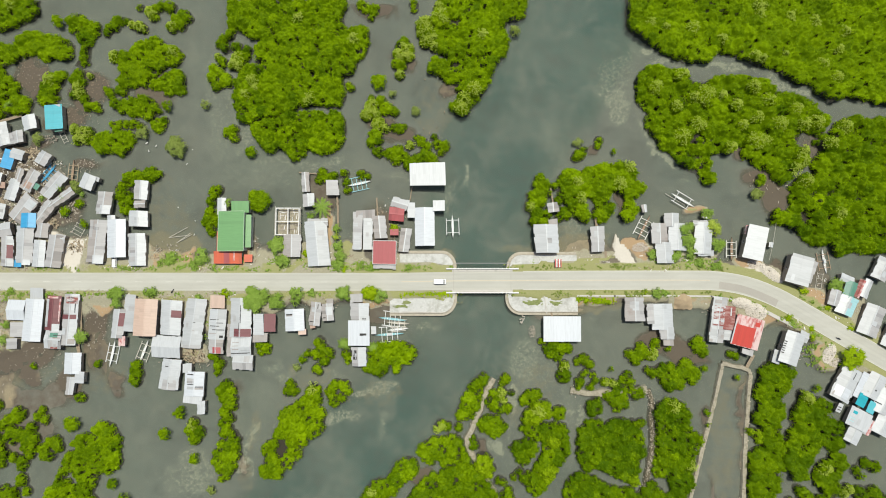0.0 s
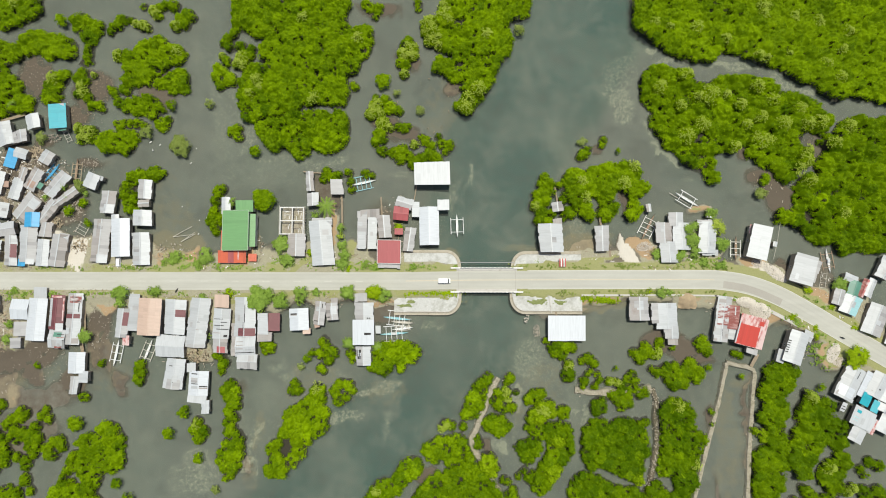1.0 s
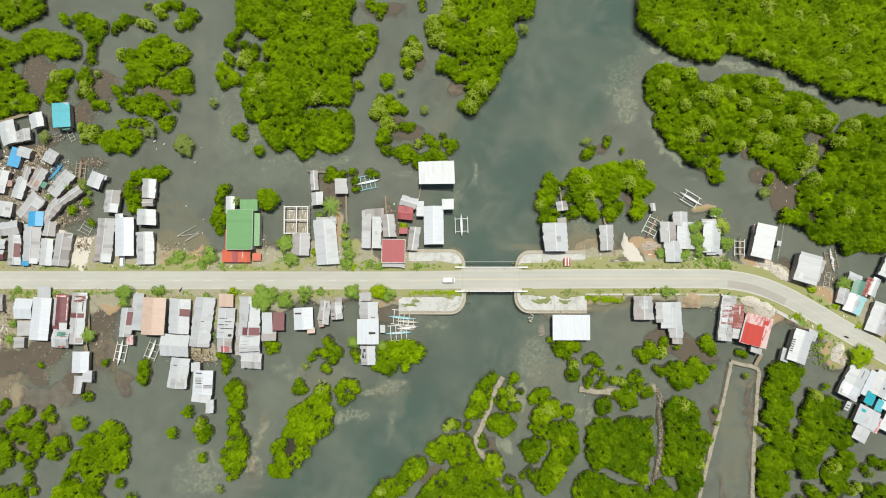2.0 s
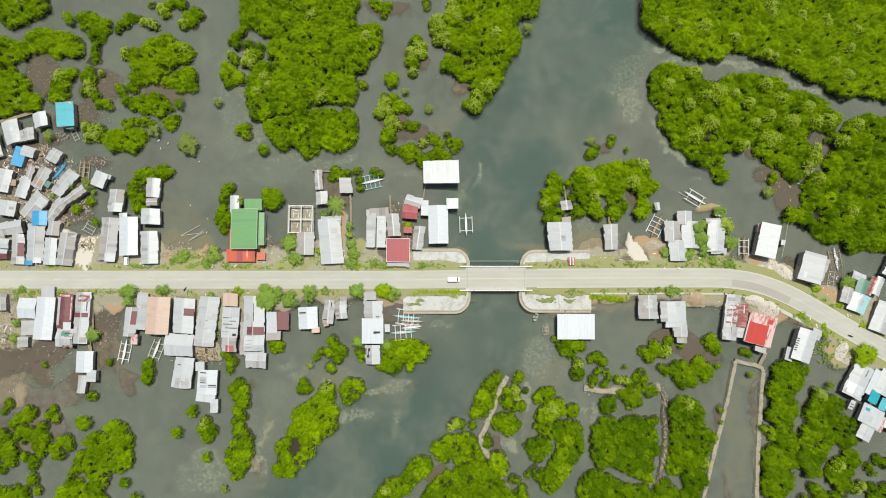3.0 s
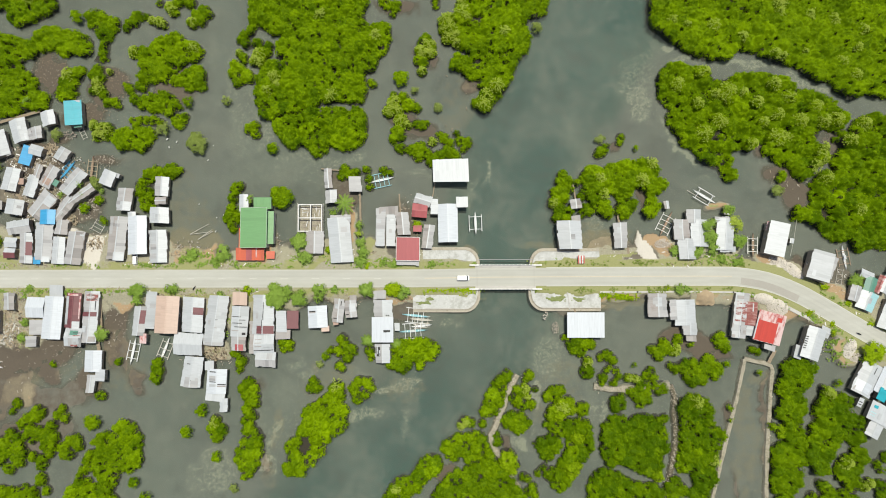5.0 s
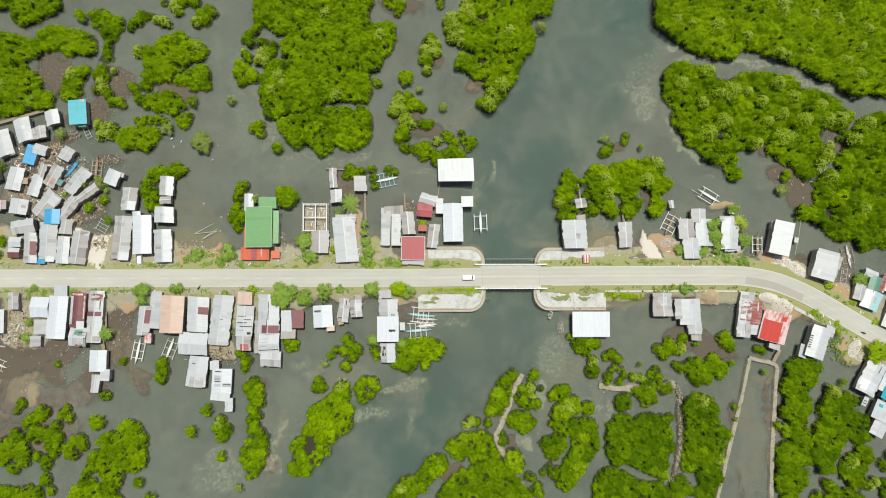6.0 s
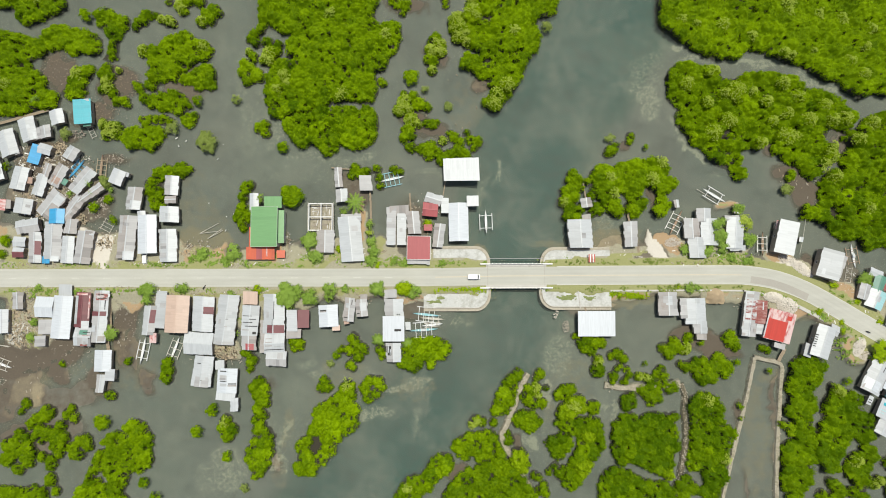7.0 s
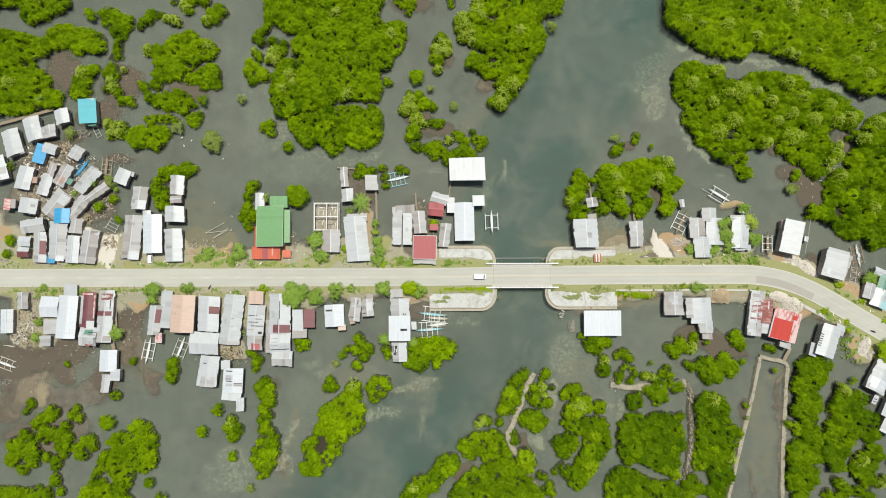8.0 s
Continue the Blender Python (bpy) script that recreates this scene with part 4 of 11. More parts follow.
# -------- bridge and works
def bridge(x, y, half, z):
    b = tagged(empty("bridge", x, y, 0), "short white concrete road bridge with low balustrades", "bridge")
    wide, long = 4.1, half + 3.6
    part("deck", box(bmesh.new(), 0, 0, z - 0.34, 2 * half + 3.0, 2 * wide + 0.5, 0.3, None, 0.03), CONCRETE, b)
    for k in (-3.0, -1.0, 1.0, 3.0):
        part("girder", box(bmesh.new(), 0, k, z - 1.1, 2 * half + 1.0, 0.45, 0.75), CONCRETE, b)
    for s in (-1, 1):
        part("abutment", box(bmesh.new(), s * (half + 1.0), 0, -2.6, 1.2, 2 * wide, z + 1.4, None, 0.05), CONCRETE, b)
        part("sidewalk", box(bmesh.new(), 0, s * 3.72, z - 0.02, 2 * half + 3.0, 0.8, 0.16, None, 0.03), CONCRETE, b)
        part("expansion_joint", box(bmesh.new(), s * (half + 0.9), 0, z - 0.01, 0.16, 6.7, 0.016), ASPHALT_PATCH, b)
        for e in (-1, 1):
            part("end_parapet", box(bmesh.new(), e * (long - 1.7), s * (wide + 0.1), z - 0.2, 3.4, 0.5, 1.1, None, 0.05), RAIL, b)
        n = 13
        for i in range(n):
            px = -(long - 3.6) + 2 * (long - 3.6) * (i + 0.5) / n
            part("rail_post", box(bmesh.new(), px, s * (wide + 0.18), z - 0.1, 0.32, 0.42, 1.0, None, 0.02), RAIL, b)
        for h, t in ((0.36, 0.16), (0.8, 0.18)):
            part("handrail", box(bmesh.new(), 0, s * (wide + 0.1), z + h, 2 * (long - 3.4), 0.26, t, None, 0.03), RAIL, b)
    return b


def apron(label, x0, x1, y0, y1, radius, z=1.15):
    """A paved quay beside the bridge: from the road (y0) to the water (y1), round at the end towards the channel (x1)."""
    sx, sy = (1 if x1 > x0 else -1), (1 if y1 > y0 else -1)

    def outline(grow):
        pts = [(x0, y0), (x0, y1 + sy * grow)]
        for i in range(11):
            a = math.pi / 2 * i / 10
            pts.append((x1 - sx * radius * (1 - math.sin(a)) + sx * grow * math.sin(a), y1 - sy * radius * 1.1 * (1 - math.cos(a)) + sy * grow * math.cos(a)))
        pts.append((x1 + sx * grow, y0))
        return pts

    q = tagged(empty("quay", 0, 0), label, "quay", kind="structure")
    part("paving", prism(bmesh.new(), outline(-0.45), -1.5, z), QUAY_TOP, q)
    part("footing", prism(bmesh.new(), outline(0.45), -1.5, z - 0.3), QUAY_EDGE, q)
    bm = bmesh.new()
    rim = outline(-0.55)[1:-1]
    for a, b in zip(rim, rim[1:]):
        rod(bm, (*a, z + 0.05), (*b, z + 0.05), 0.14, None, 4)
    part("rim", bm, PATH_STONE, q, "rough stone edging")
    return q


def concrete_frame(x, y, w, d, rot, high):
    f = tagged(empty("building_frame", x, y, 0, rot), "unfinished house frame of pale concrete beams and columns", "building")
    xs, ys = (-w / 2, 0.02 * w, w / 2), (-d / 2, 0.0, d / 2)
    for px in xs:
        part("beam", box(bmesh.new(), px, 0, high - 0.35, 0.34, d + 0.34, 0.35, None, 0.02), FRAME_WHITE, f)
        for py in ys:
            part("column", box(bmesh.new(), px, py, -1.2, 0.38, 0.38, high + 0.85, None, 0.02), FRAME_WHITE, f)
    for py in ys:
        part("cross_beam", box(bmesh.new(), 0, py, high - 0.32, w - 0.1, 0.36, 0.3, None, 0.02), FRAME_WHITE, f)
    for qx in (-0.25, 0.26):
        for qy in (-0.25, 0.25):
            for i in range(7):
                m = Matrix.Translation((w * qx + RNG.uniform(-1.2, 1.2), d * qy + RNG.uniform(-1.4, 1.4), 0.55 + 0.07 * i)) @ Matrix.Rotation(RNG.choice((0, 1.57)) + RNG.gauss(0, 0.12), 4, "Z")
                part("board", box(bmesh.new(), 0, 0, 0, RNG.uniform(1.2, 2.6), RNG.uniform(0.14, 0.3), 0.06, m), RNG.choice((BOARD, SCRAP, FRAME_WHITE)), f)
    for i in range(6):
        part("scaffold_pole", rod(bmesh.new(), (w / 2 + 0.5, -d / 2 + d * i / 5, -0.8), (w / 2 + 0.4, -d / 2 + d * i / 5, high - 0.4), 0.06), BAMBOO, f)
    part("scaffold_rail", rod(bmesh.new(), (w / 2 + 0.45, -d / 2 - 0.6, high - 0.5), (w / 2 + 0.45, d / 2 + 0.5, high - 0.45), 0.08), BAMBOO, f)
    part("scaffold_rail", rod(bmesh.new(), (-w / 2 - 0.5, -d / 2 - 0.4, high - 0.6), (-w / 2 - 0.45, d / 2 + 0.7, high - 0.55), 0.08), BAMBOO, f)
    part("slab", box(bmesh.new(), 0, 0, 0.3, w, d, 0.2), EARTHWORK, f)
    return f


def low_wall(label, pts, thick, z0, z1, material, name="retaining_wall"):
    bm = bmesh.new()
    for (ax, ay), (bx, by) in zip(pts, pts[1:]):
        l = math.hypot(bx - ax, by - ay)
        m = Matrix.Translation(((ax + bx) / 2, (ay + by) / 2, 0)) @ Matrix.Rotation(math.atan2(by - ay, bx - ax), 4, "Z")
        box(bm, 0, 0, z0, l + thick, thick, z1 - z0, m, 0.03)
    return tagged(link(name, bm, material), label, "wall", kind="structure")


def footbridge(label, ax, ay, bx, by, wide=0.7, z=0.9, name="bamboo_walkway"):
    """A narrow plank way on stakes."""
    l = math.hypot(bx - ax, by - ay)
    w = tagged(empty(name, (ax + bx) / 2, (ay + by) / 2, 0, math.degrees(math.atan2(by - ay, bx - ax))), label, "walkway")
    n = max(2, int(l / 0.9))
    for s in (-0.35, 0.35):
        part("bearer", rod(bmesh.new(), (-l / 2, s * wide, z - 0.1), (l / 2, s * wide, z - 0.1), 0.06), POLE, w)
    me = None
    for i in range(n):
        px = -l / 2 + l * (i + 0.5) / n
        m = Matrix.Translation((px, RNG.uniform(-0.06, 0.06), z)) @ Matrix.Rotation(RNG.uniform(-0.07, 0.07), 4, "Z")
        if me is None:
            p = part("plank", box(bmesh.new(), 0, 0, -0.03, l / n * 0.96, wide, 0.05, None, 0.01), POLE, w)
            p.matrix_basis, me = m, p.data
        else:
            shared("plank", me, w, m)
    k = max(2, int(l / 3))
    for i in range(k):
        px = -l / 2 + l * i / (k - 1)
        for s in (-0.4, 0.4):
            part("stake", rod(bmesh.new(), (px, s * wide, -1.3), (px, s * wide, z + 0.1), 0.05), POLE, w)
    return w


def loose_poles(label, x, y, rot, length, spread, count):
    p = tagged(empty("bamboo_poles", x, y, 0.1, rot), label, "poles")
    for i in range(count):
        a = radians(-spread / 2 + spread * i / max(1, count - 1))
        part("pole", rod(bmesh.new(), (0, 0, 0.1 * i), (length * math.cos(a), length * math.sin(a), 0.15 + 0.1 * i), 0.1, 0.07), BAMBOO, p)
    return p


def motorbike(label, x, y, z, rot):
    m = tagged(empty("motorbike", x, y, z, rot), label, "motorbike")
    for px in (-0.62, 0.62):
        part("wheel", rod(bmesh.new(), (px, -0.06, 0.29), (px, 0.06, 0.29), 0.29, None, 14), RUBBER, m)
    part("body", box(bmesh.new(), 0, 0, 0.35, 1.1, 0.3, 0.4, None, 0.08), RUBBER, m)
    part("seat", box(bmesh.new(), -0.25, 0, 0.75, 0.7, 0.3, 0.1, None, 0.03), RUBBER, m)
    part("fork", rod(bmesh.new(), (0.62, 0, 0.29), (0.42, 0, 0.95), 0.05), STEEL, m)
    part("handlebar", rod(bmesh.new(), (0.42, -0.36, 0.98), (0.42, 0.36, 0.98), 0.03), STEEL, m)
    return m


def stall(label, x, y, z, rot, w, d):
    s = tagged(empty("roadside_stand", x, y, z, rot), label, "stand")
    for sx in (-1, 1):
        for sy in (-1, 1):
            part("post", rod(bmesh.new(), (sx * w * 0.45, sy * d * 0.45, -0.3), (sx * w * 0.45, sy * d * 0.45, 1.5), 0.05), RED_PAINT, s)
    n = 5
    for i in range(n):
        part("slat", box(bmesh.new(), -w / 2 + w * (i + 0.5) / n, 0, 1.5, w / n * 0.72, d, 0.06, None, 0.01), RED_PAINT if i % 2 == 0 else RAIL, s)
    for sy in (-1, 1):
        part("rail", box(bmesh.new(), 0, sy * d * 0.45, 1.42, w, 0.08, 0.08), RED_PAINT, s)
    return s


def palm(x, y, top, reach):
    t = tagged(empty("coconut_palm", x, y, 0), "coconut palm with drooping green fronds beside the shacks", "palm tree")
    part("trunk", rod(bmesh.new(), (0, 0, -0.4), (0.3, 0.2, top), 0.2, 0.12, 8), BARK, t)
    for i in range(13):
        a = i * 2.4 + 0.3
        bm = bmesh.new()
        d, s = Vector((math.cos(a), math.sin(a), 0)), Vector((-math.sin(a), math.cos(a), 0))
        l = reach * RNG.uniform(0.75, 1.05)
        spine = [Vector((0.3, 0.2, top)) + d * l * f + Vector((0, 0, 0.9 * f - 2.2 * f * f)) for f in (k / 12 for k in range(13))]
        for k, (p, q) in enumerate(zip(spine, spine[1:])):
            w = 0.75 * math.sin(math.pi * (k + 1.2) / 14)
            for e in (-1, 1):
                tip = (p + q) / 2 + s * e * w + d * 0.35 - Vector((0, 0, 0.28 * w))
                v = [bm.verts.new(c) for c in (p, q, tip)]
                bm.faces.new(v)
        part("frond", bm, LEAF_BUSH, t)
    return t



def litter(label, x, y, rx, ry, count, material, smallest, largest, name="litter"):
    """Small flat scraps strewn on the ground."""
    a, r = NRG.uniform(0, 6.283, count), np.sqrt(NRG.uniform(0, 1, count))
    px, py = x + rx * r * np.cos(a), y + ry * r * np.sin(a)
    w = NRG.uniform(smallest, largest, count) * 0.6
    l, t = w * NRG.uniform(1.0, 5.0, count), NRG.uniform(0, 3.14, count)
    base = np.array([[-1, -1, -0.4], [1, -1, -0.4], [1, 1, -0.4], [-1, 1, -0.4], [-0.8, -0.8, 0.4], [0.8, -0.8, 0.4], [0.8, 0.8, 0.4], [-0.8, 0.8, 0.4]])
    v = base[None] * np.stack([w / 2, l / 2, np.full(count, 0.18)], 1)[:, None]
    c, s = np.cos(t)[:, None], np.sin(t)[:, None]
    v = np.stack([v[..., 0] * c - v[..., 1] * s + px[:, None], v[..., 0] * s + v[..., 1] * c + py[:, None], v[..., 2] + (ground_at(px, py) + 0.05)[:, None]], 2)
    f = np.array([[4, 5, 6, 7], [0, 1, 5, 4], [1, 2, 6, 5], [2, 3, 7, 6], [3, 0, 4, 7], [3, 2, 1, 0]])
    f = f[None] + (np.arange(count) * 8)[:, None, None]
    me = mesh_of(name, [(v.reshape(-1, 3), f.reshape(-1, 4), np.zeros(count * 8), 0)])
    me.materials.append(material)
    return tagged(new(name, me), label, "debris", kind="stuff")


def verge_plants(label, pts, half, count, leaf, size=0.22, low=0.0, name="verge_grass"):
    """Low weeds and grass tufts along a line."""
    pts = [Vector(p) for p in pts]
    c, tones = [], []
    lens = [(b - a).length for a, b in zip(pts, pts[1:])]
    clumps = []
    for _ in range(max(3, count // 9)):
        k = RNG.choices(range(len(lens)), lens)[0]
        p = pts[k].lerp(pts[k + 1], RNG.random())
        clumps.append((p.x + RNG.uniform(-half, half), p.y + RNG.uniform(-half, half), RNG.random()))
    for _ in range(count):
        x, y, t = RNG.choice(clumps)
        c.append((x + RNG.gauss(0, 0.8), y + RNG.gauss(0, 0.45)))
        tones.append(min(1, max(0, t + RNG.gauss(0, 0.15))))
    c = np.array(c)
    off_road = line_distance(c[:, 0], c[:, 1], ROAD_LINE) > 3.75
    c, tones, count = c[off_road], np.array(tones)[off_road], int(off_road.sum())
    rad = NRG.uniform(0.12, 0.36, count)
    c = np.column_stack([c, np.maximum(ground_at(c[:, 0], c[:, 1]), low) + rad * 0.3 + 0.15 * NRG.uniform(0, 1, count)])
    me = mesh_of(name, [(*leaf_cloud(c, rad, np.array(tones), 16, size), 0)])
    me.materials.append(leaf)
    return tagged(new(name, me), label, "weeds", kind="stuff")



def earth_mound(label, x, y, rx, ry, high, z, material, name="earth_mound", category="mound"):
    """A tipped heap of soil, or a low tuft of turf."""
    bm = bmesh.new()
    bmesh.ops.create_grid(bm, x_segments=18, y_segments=18, size=1.0)
    for v in bm.verts:
        r = math.hypot(v.co.x, v.co.y)
        lump = noise.noise((v.co.x * 2.3 + x, v.co.y * 2.3 + y, 1.7))
        v.co = (v.co.x * rx * (1 + 0.15 * lump), v.co.y * ry * (1 + 0.15 * lump), max(-0.5, high * (1 - r ** 1.2) + 0.18 * lump))
    ob = link(name, bm, material, None, True)
    ob.location = (x, y, z)
    return tagged(ob, label, category)



# ---------------------------------------------------------------- ground, water, road
SPOTS = []


def spot(kind, x, y, rx, ry, rot=0.0, strength=1.0):
    SPOTS.append((kind, x, y, rx, ry, rot, strength))


STANDS = []


def stand(*what):
    STANDS.append(what)


CLUMPS = []


def clump(*what):
    CLUMPS.append(what)


def soft_noise(x, y, size, seed):
    """Smooth lattice noise between -1 and 1."""
    g = np.random.default_rng(seed).uniform(-1, 1, (257, 257))
    a, b = (x / size) % 256, (y / size) % 256
    i, j = a.astype(int), b.astype(int)
    u, v = a - i, b - j
    u, v = u * u * (3 - 2 * u), v * v * (3 - 2 * v)
    return (g[i, j] * (1 - u) + g[i + 1, j] * u) * (1 - v) + (g[i, j + 1] * (1 - u) + g[i + 1, j + 1] * u) * v


def line_distance(x, y, pts):
    best = np.full(x.shape, 1e9)
    for (x0, y0), (x1, y1) in zip(pts, pts[1:]):
        dx, dy = x1 - x0, y1 - y0
        t = np.clip(((x - x0) * dx + (y - y0) * dy) / (dx * dx + dy * dy), 0, 1)
        best = np.minimum(best, np.hypot(x - x0 - t * dx, y - y0 - t * dy))
    return best


def smooth(a, lo, hi):
    t = np.clip((a - lo) / (hi - lo), 0, 1)
    return t * t * (3 - 2 * t)


ROAD_LINE = [(-900, 6.36), (-700, 6.36), (-500, 6.36), (-360, 6.36), (-250, 6.36), (-168.63, 6.36), (-116.82, 6.35), (-57.13, 6.35), (-13.43, 6.4), (10.38, 6.74), (28.63, 6.87), (61.93, 7.03), (91.63, 7.07), (101.52, 6.79), (111.35, 5.1), (121.08, 1.45), (130.71, -3.87), (140.27, -9.65), (149.8, -15.31), (153.23, -17.32), (156.65, -19.32), (160.07, -21.33), (166.92, -25.34), (180.61, -33.36), (207.99, -49.4), (262.75, -81.49)]
ROAD_Z = 1.6
BRIDGE_X, BRIDGE_HALF = 19.5, 9.12
CHANNEL_NORTH = [(64.9, 173.89), (59.39, 108.44), (48.96, 89.34), (34.12, 66.33), (22.75, 45.69), (19.77, 25.33), (19.63, 5.25)]
CHANNEL_SOUTH = [(19.65, 7.24), (18.36, -6.67), (8.36, -22.42), (-9.39, -39.95), (-25.03, -53.44), (-44.34, -72.51), (-65.13, -100.66), (-92.58, -146.38)]
spot("mud", -145.8, 82.84, 8.24, 7.16, 0, 1.2)
spot("mud", -122.47, 75.88, 6.98, 8.38, 15, 1.1)
spot("mud", -130.28, 66.49, 8.19, 3.75, 0, 1.1)
spot("mud", -121.61, 80.08, 5.76, 3.78, 0, 1)
spot("mud", -123.41, 73.79, 5.13, 4.19, 0, 1)
spot("mud", -123.37, 47.85, 5.7, 2.88, 0, 1)
spot("mud", -140.13, 58.19, 5.11, 2.9, 0, 1)
spot("mud", -147.69, 45.81, 12.2, 12.33, 0, 1)
spot("mud", -132.81, 31.48, 8.09, 7.12, 0, 0.8)
spot("mud", -118.06, -8.67, 5.59, 12.28, 0, 1)
spot("mud", -108.35, -28.33, 3.57, 4.3, 0, 0.8)
spot("mud", -153.56, -21.62, 16.0, 7.6, 0, 1.0)
spot("mud", -137.12, -17.78, 10.0, 6.0, 0, 0.9)
spot("mud", -139.71, -25.56, 3.2, 3.2, 0, 0.9)
spot("mud", -125.84, -30.45, 4.4, 6.8, 0, 1.0)
spot("mud", -118.09, -12.96, 5.2, 14.0, 0, 1.1)
spot("mud", -150.12, -32.29, 8.0, 5.2, 0, 0.8)
spot("mud", -159.74, -34.18, 6.0, 8.0, 0, 0.8)
spot("silt", -147.76, -32.68, 3.4, 4.8, 0, 1.0)
spot("silt", -149.87, -29.39, 8.0, 5.2, 20, 0.62)
spot("silt", -155.76, -36.12, 6.0, 4.0, 0, 0.4)
spot("silt", -134.87, -24.60, 4.0, 2.8, 0, 0.45)
spot("clay", -146.58, -33.07, 1.6, 2.0, 0, 0.45)
spot("mud", -126.1, -30.29, 5.94, 4.29, 0, 0.8)
spot("mud", -113.65, -19.52, 3.98, 7.86, 0, 0.7)
spot("mud", 120.62, 41.95, 9.07, 3.68, -10, 1)
spot("mud", 127.48, 37.46, 8.05, 4.48, -15, 1)
spot("mud", 113.94, 51.79, 4.45, 2.88, 0, 1)
spot("mud", -8.75, 88.36, 4.93, 5.49, 0, 1)
spot("mud", 8.68, 78.88, 4.5, 4.61, 0, 1)
spot("mud", -12.75, 61.8, 6.52, 4.56, 0, 1)
spot("mud", -18.11, 107.49, 9.31, 2.99, 0, 1)
spot("mud", 60.33, 53.48, 2.84, 3.3, 0, 1)
spot("mud", 69.07, 37.49, 2.82, 6.11, 0, 1)
spot("mud", 80.69, -15.54, 8.91, 4.72, 0, 1)
spot("mud", 88.49, -19.46, 8.89, 3.92, 0, 1)
spot("mud", 96.63, -41.82, 2.35, 4.24, 0, 1)
spot("mud", -0.54, -59.16, 3.52, 3.44, 0, 1)
spot("mud", 20.5, -52.4, 2.6, 3.2, 0, 0.8)
spot("mud", -51.53, -51.16, 2.94, 3.07, 0, 1)
spot("mud", -63.87, 21.32, 2.82, 9.09, 0, 1)
spot("silt", 106.75, -27.68, 4.0, 3.2, 0, 0.55)
spot("silt", 103.04, -49.33, 4.8, 20.0, 0, 0.5)
spot("mud", 108.79, -41.63, 1.0, 19.0, 2, 0.75)
spot("mud", 99.01, -64.60, 1.4, 8.0, -8, 0.6)
spot("mud", 109.3, -35.0, 0.9, 11.6, 3, 0.7)
spot("mud", -70.63, -32.22, 3.95, 3.89, 0, 0.5)
spot("mud", -62.19, -57.3, 2.74, 3.06, 0, 0.6)
spot("mud", 122.44, 13.23, 3.99, 4.01, 0, 1)
spot("mud", -99.93, 76.91, 8.21, 8.39, 0, 0.8)
spot("mud", -145.14, -45.83, 15.77, 7.72, 0, 0.6)
spot("mud", -37.95, 39.59, 6.07, 10.22, 0, 0.7)
spot("mud", -19.65, 25.35, 7.04, 10.12, 0, 0.6)
spot("mud", 140.42, 55.88, 6.07, 6.18, 0, 0.7)
spot("mud", 97.96, 57.98, 3.65, 2.48, 0, 0.8)
spot("mud", -135.83, -34.2, 11.87, 5.84, 0, 0.6)
spot("mud", 138.31, 11.23, 3.99, 6, 0, 0.4)
spot("mud", -17.46, -6.68, 7.96, 3.96, 0, 0.5)
spot("mud", 44.23, -4.69, 11.93, 2.77, 0, 0.6)
spot("mud", 56.57, 16.25, 12.01, 5.62, 0, 0.5)
spot("earth", -97.93, 15.2, 9.05, 4.0, 0, 0.75)
spot("earth", -87.86, 14.6, 6.83, 3.8, 0, 0.7)
spot("silt", -93.03, 20.32, 8.4, 6.8, 0, 0.95)
spot("silt", -84.98, 20.32, 6.0, 6.4, 0, 1.0)
spot("silt", -89.22, 27.40, 9.0, 6.0, 0, 0.5)
spot("silt", -96.61, 37.58, 6.0, 10.0, 0, 0.35)
spot("clay", -95.52, 16.29, 3.2, 2.8, 0, 0.6)
spot("clay", -84.69, 17.29, 2.4, 4.0, -20, 0.75)
spot("grass", -90.32, 17.30, 4.0, 2.8, 0, 0.7)
spot("silt", 52.60, 18.26, 12.0, 5.6, 0, 0.9)
spot("silt", 58.71, 23.30, 6.0, 4.0, 0, 0.5)
spot("silt", 72.21, 1.26, 9.0, 2.4, 0, 0.8)
spot("clay", 75.23, 2.85, 7.2, 0.8, 0, 0.7)
spot("silt", -61.77, 17.29, 4.0, 5.6, 0, 1.0)
spot("clay", -62.24, 20.31, 1.6, 5.2, 0, 0.9)
spot("silt", 120.62, -6.66, 6.8, 4.4, -20, 0.7)
spot("earth", -154.99, -8.67, 4.39, 9.91, 0, 0.55)
spot("earth", -146.9, -10.65, 5.99, 6.73, 0, 0.5)
spot("grass", -154.25, -3.71, 4.4, 5.96, 0, 0.5)
spot("grass", -148.8, -12.63, 3.99, 3.95, 0, 0.5)
spot("earth", -116.41, 0.27, 5.6, 4.38, 0, 1)
spot("earth", -147.69, 45.81, 5.09, 2.88, 0, 0.36)
spot("earth", -136.58, 25.39, 4.04, 2.84, 0, 0.7)
spot("earth", -138.23, 17.31, 22.16, 5.24, 0, 0.9)
spot("earth", -161.4, 17.31, 8.87, 6.86, 0, 0.9)
spot("grass", -161.13, 12.48, 4.83, 1.61, 0, 0.9)
spot("clay", -161.01, 21.35, 4.04, 3.24, 0, 0.6)
spot("earth", -166.66, 21.35, 6.06, 10.11, 0, 0.7)
spot("earth", -147.18, 35.57, 12.16, 8.17, 0, 0.36)
spot("earth", -142.94, 48.69, 3.66, 2.88, 0, 0.36)
spot("earth", -154, 49.93, 6.11, 4.12, 0, 0.36)
spot("earth", -135.21, 39.65, 6.09, 6.14, 0, 0.36)
spot("earth", -116.16, 19.32, 2.82, 6.05, 0, 0.9)
spot("earth", -106.98, 16.29, 12.07, 4.43, 0, 0.8)
spot("earth", -69.77, 15.28, 12.05, 4.02, 0, 1)
spot("earth", -45.67, 15.27, 14.05, 4.42, 0, 0.9)
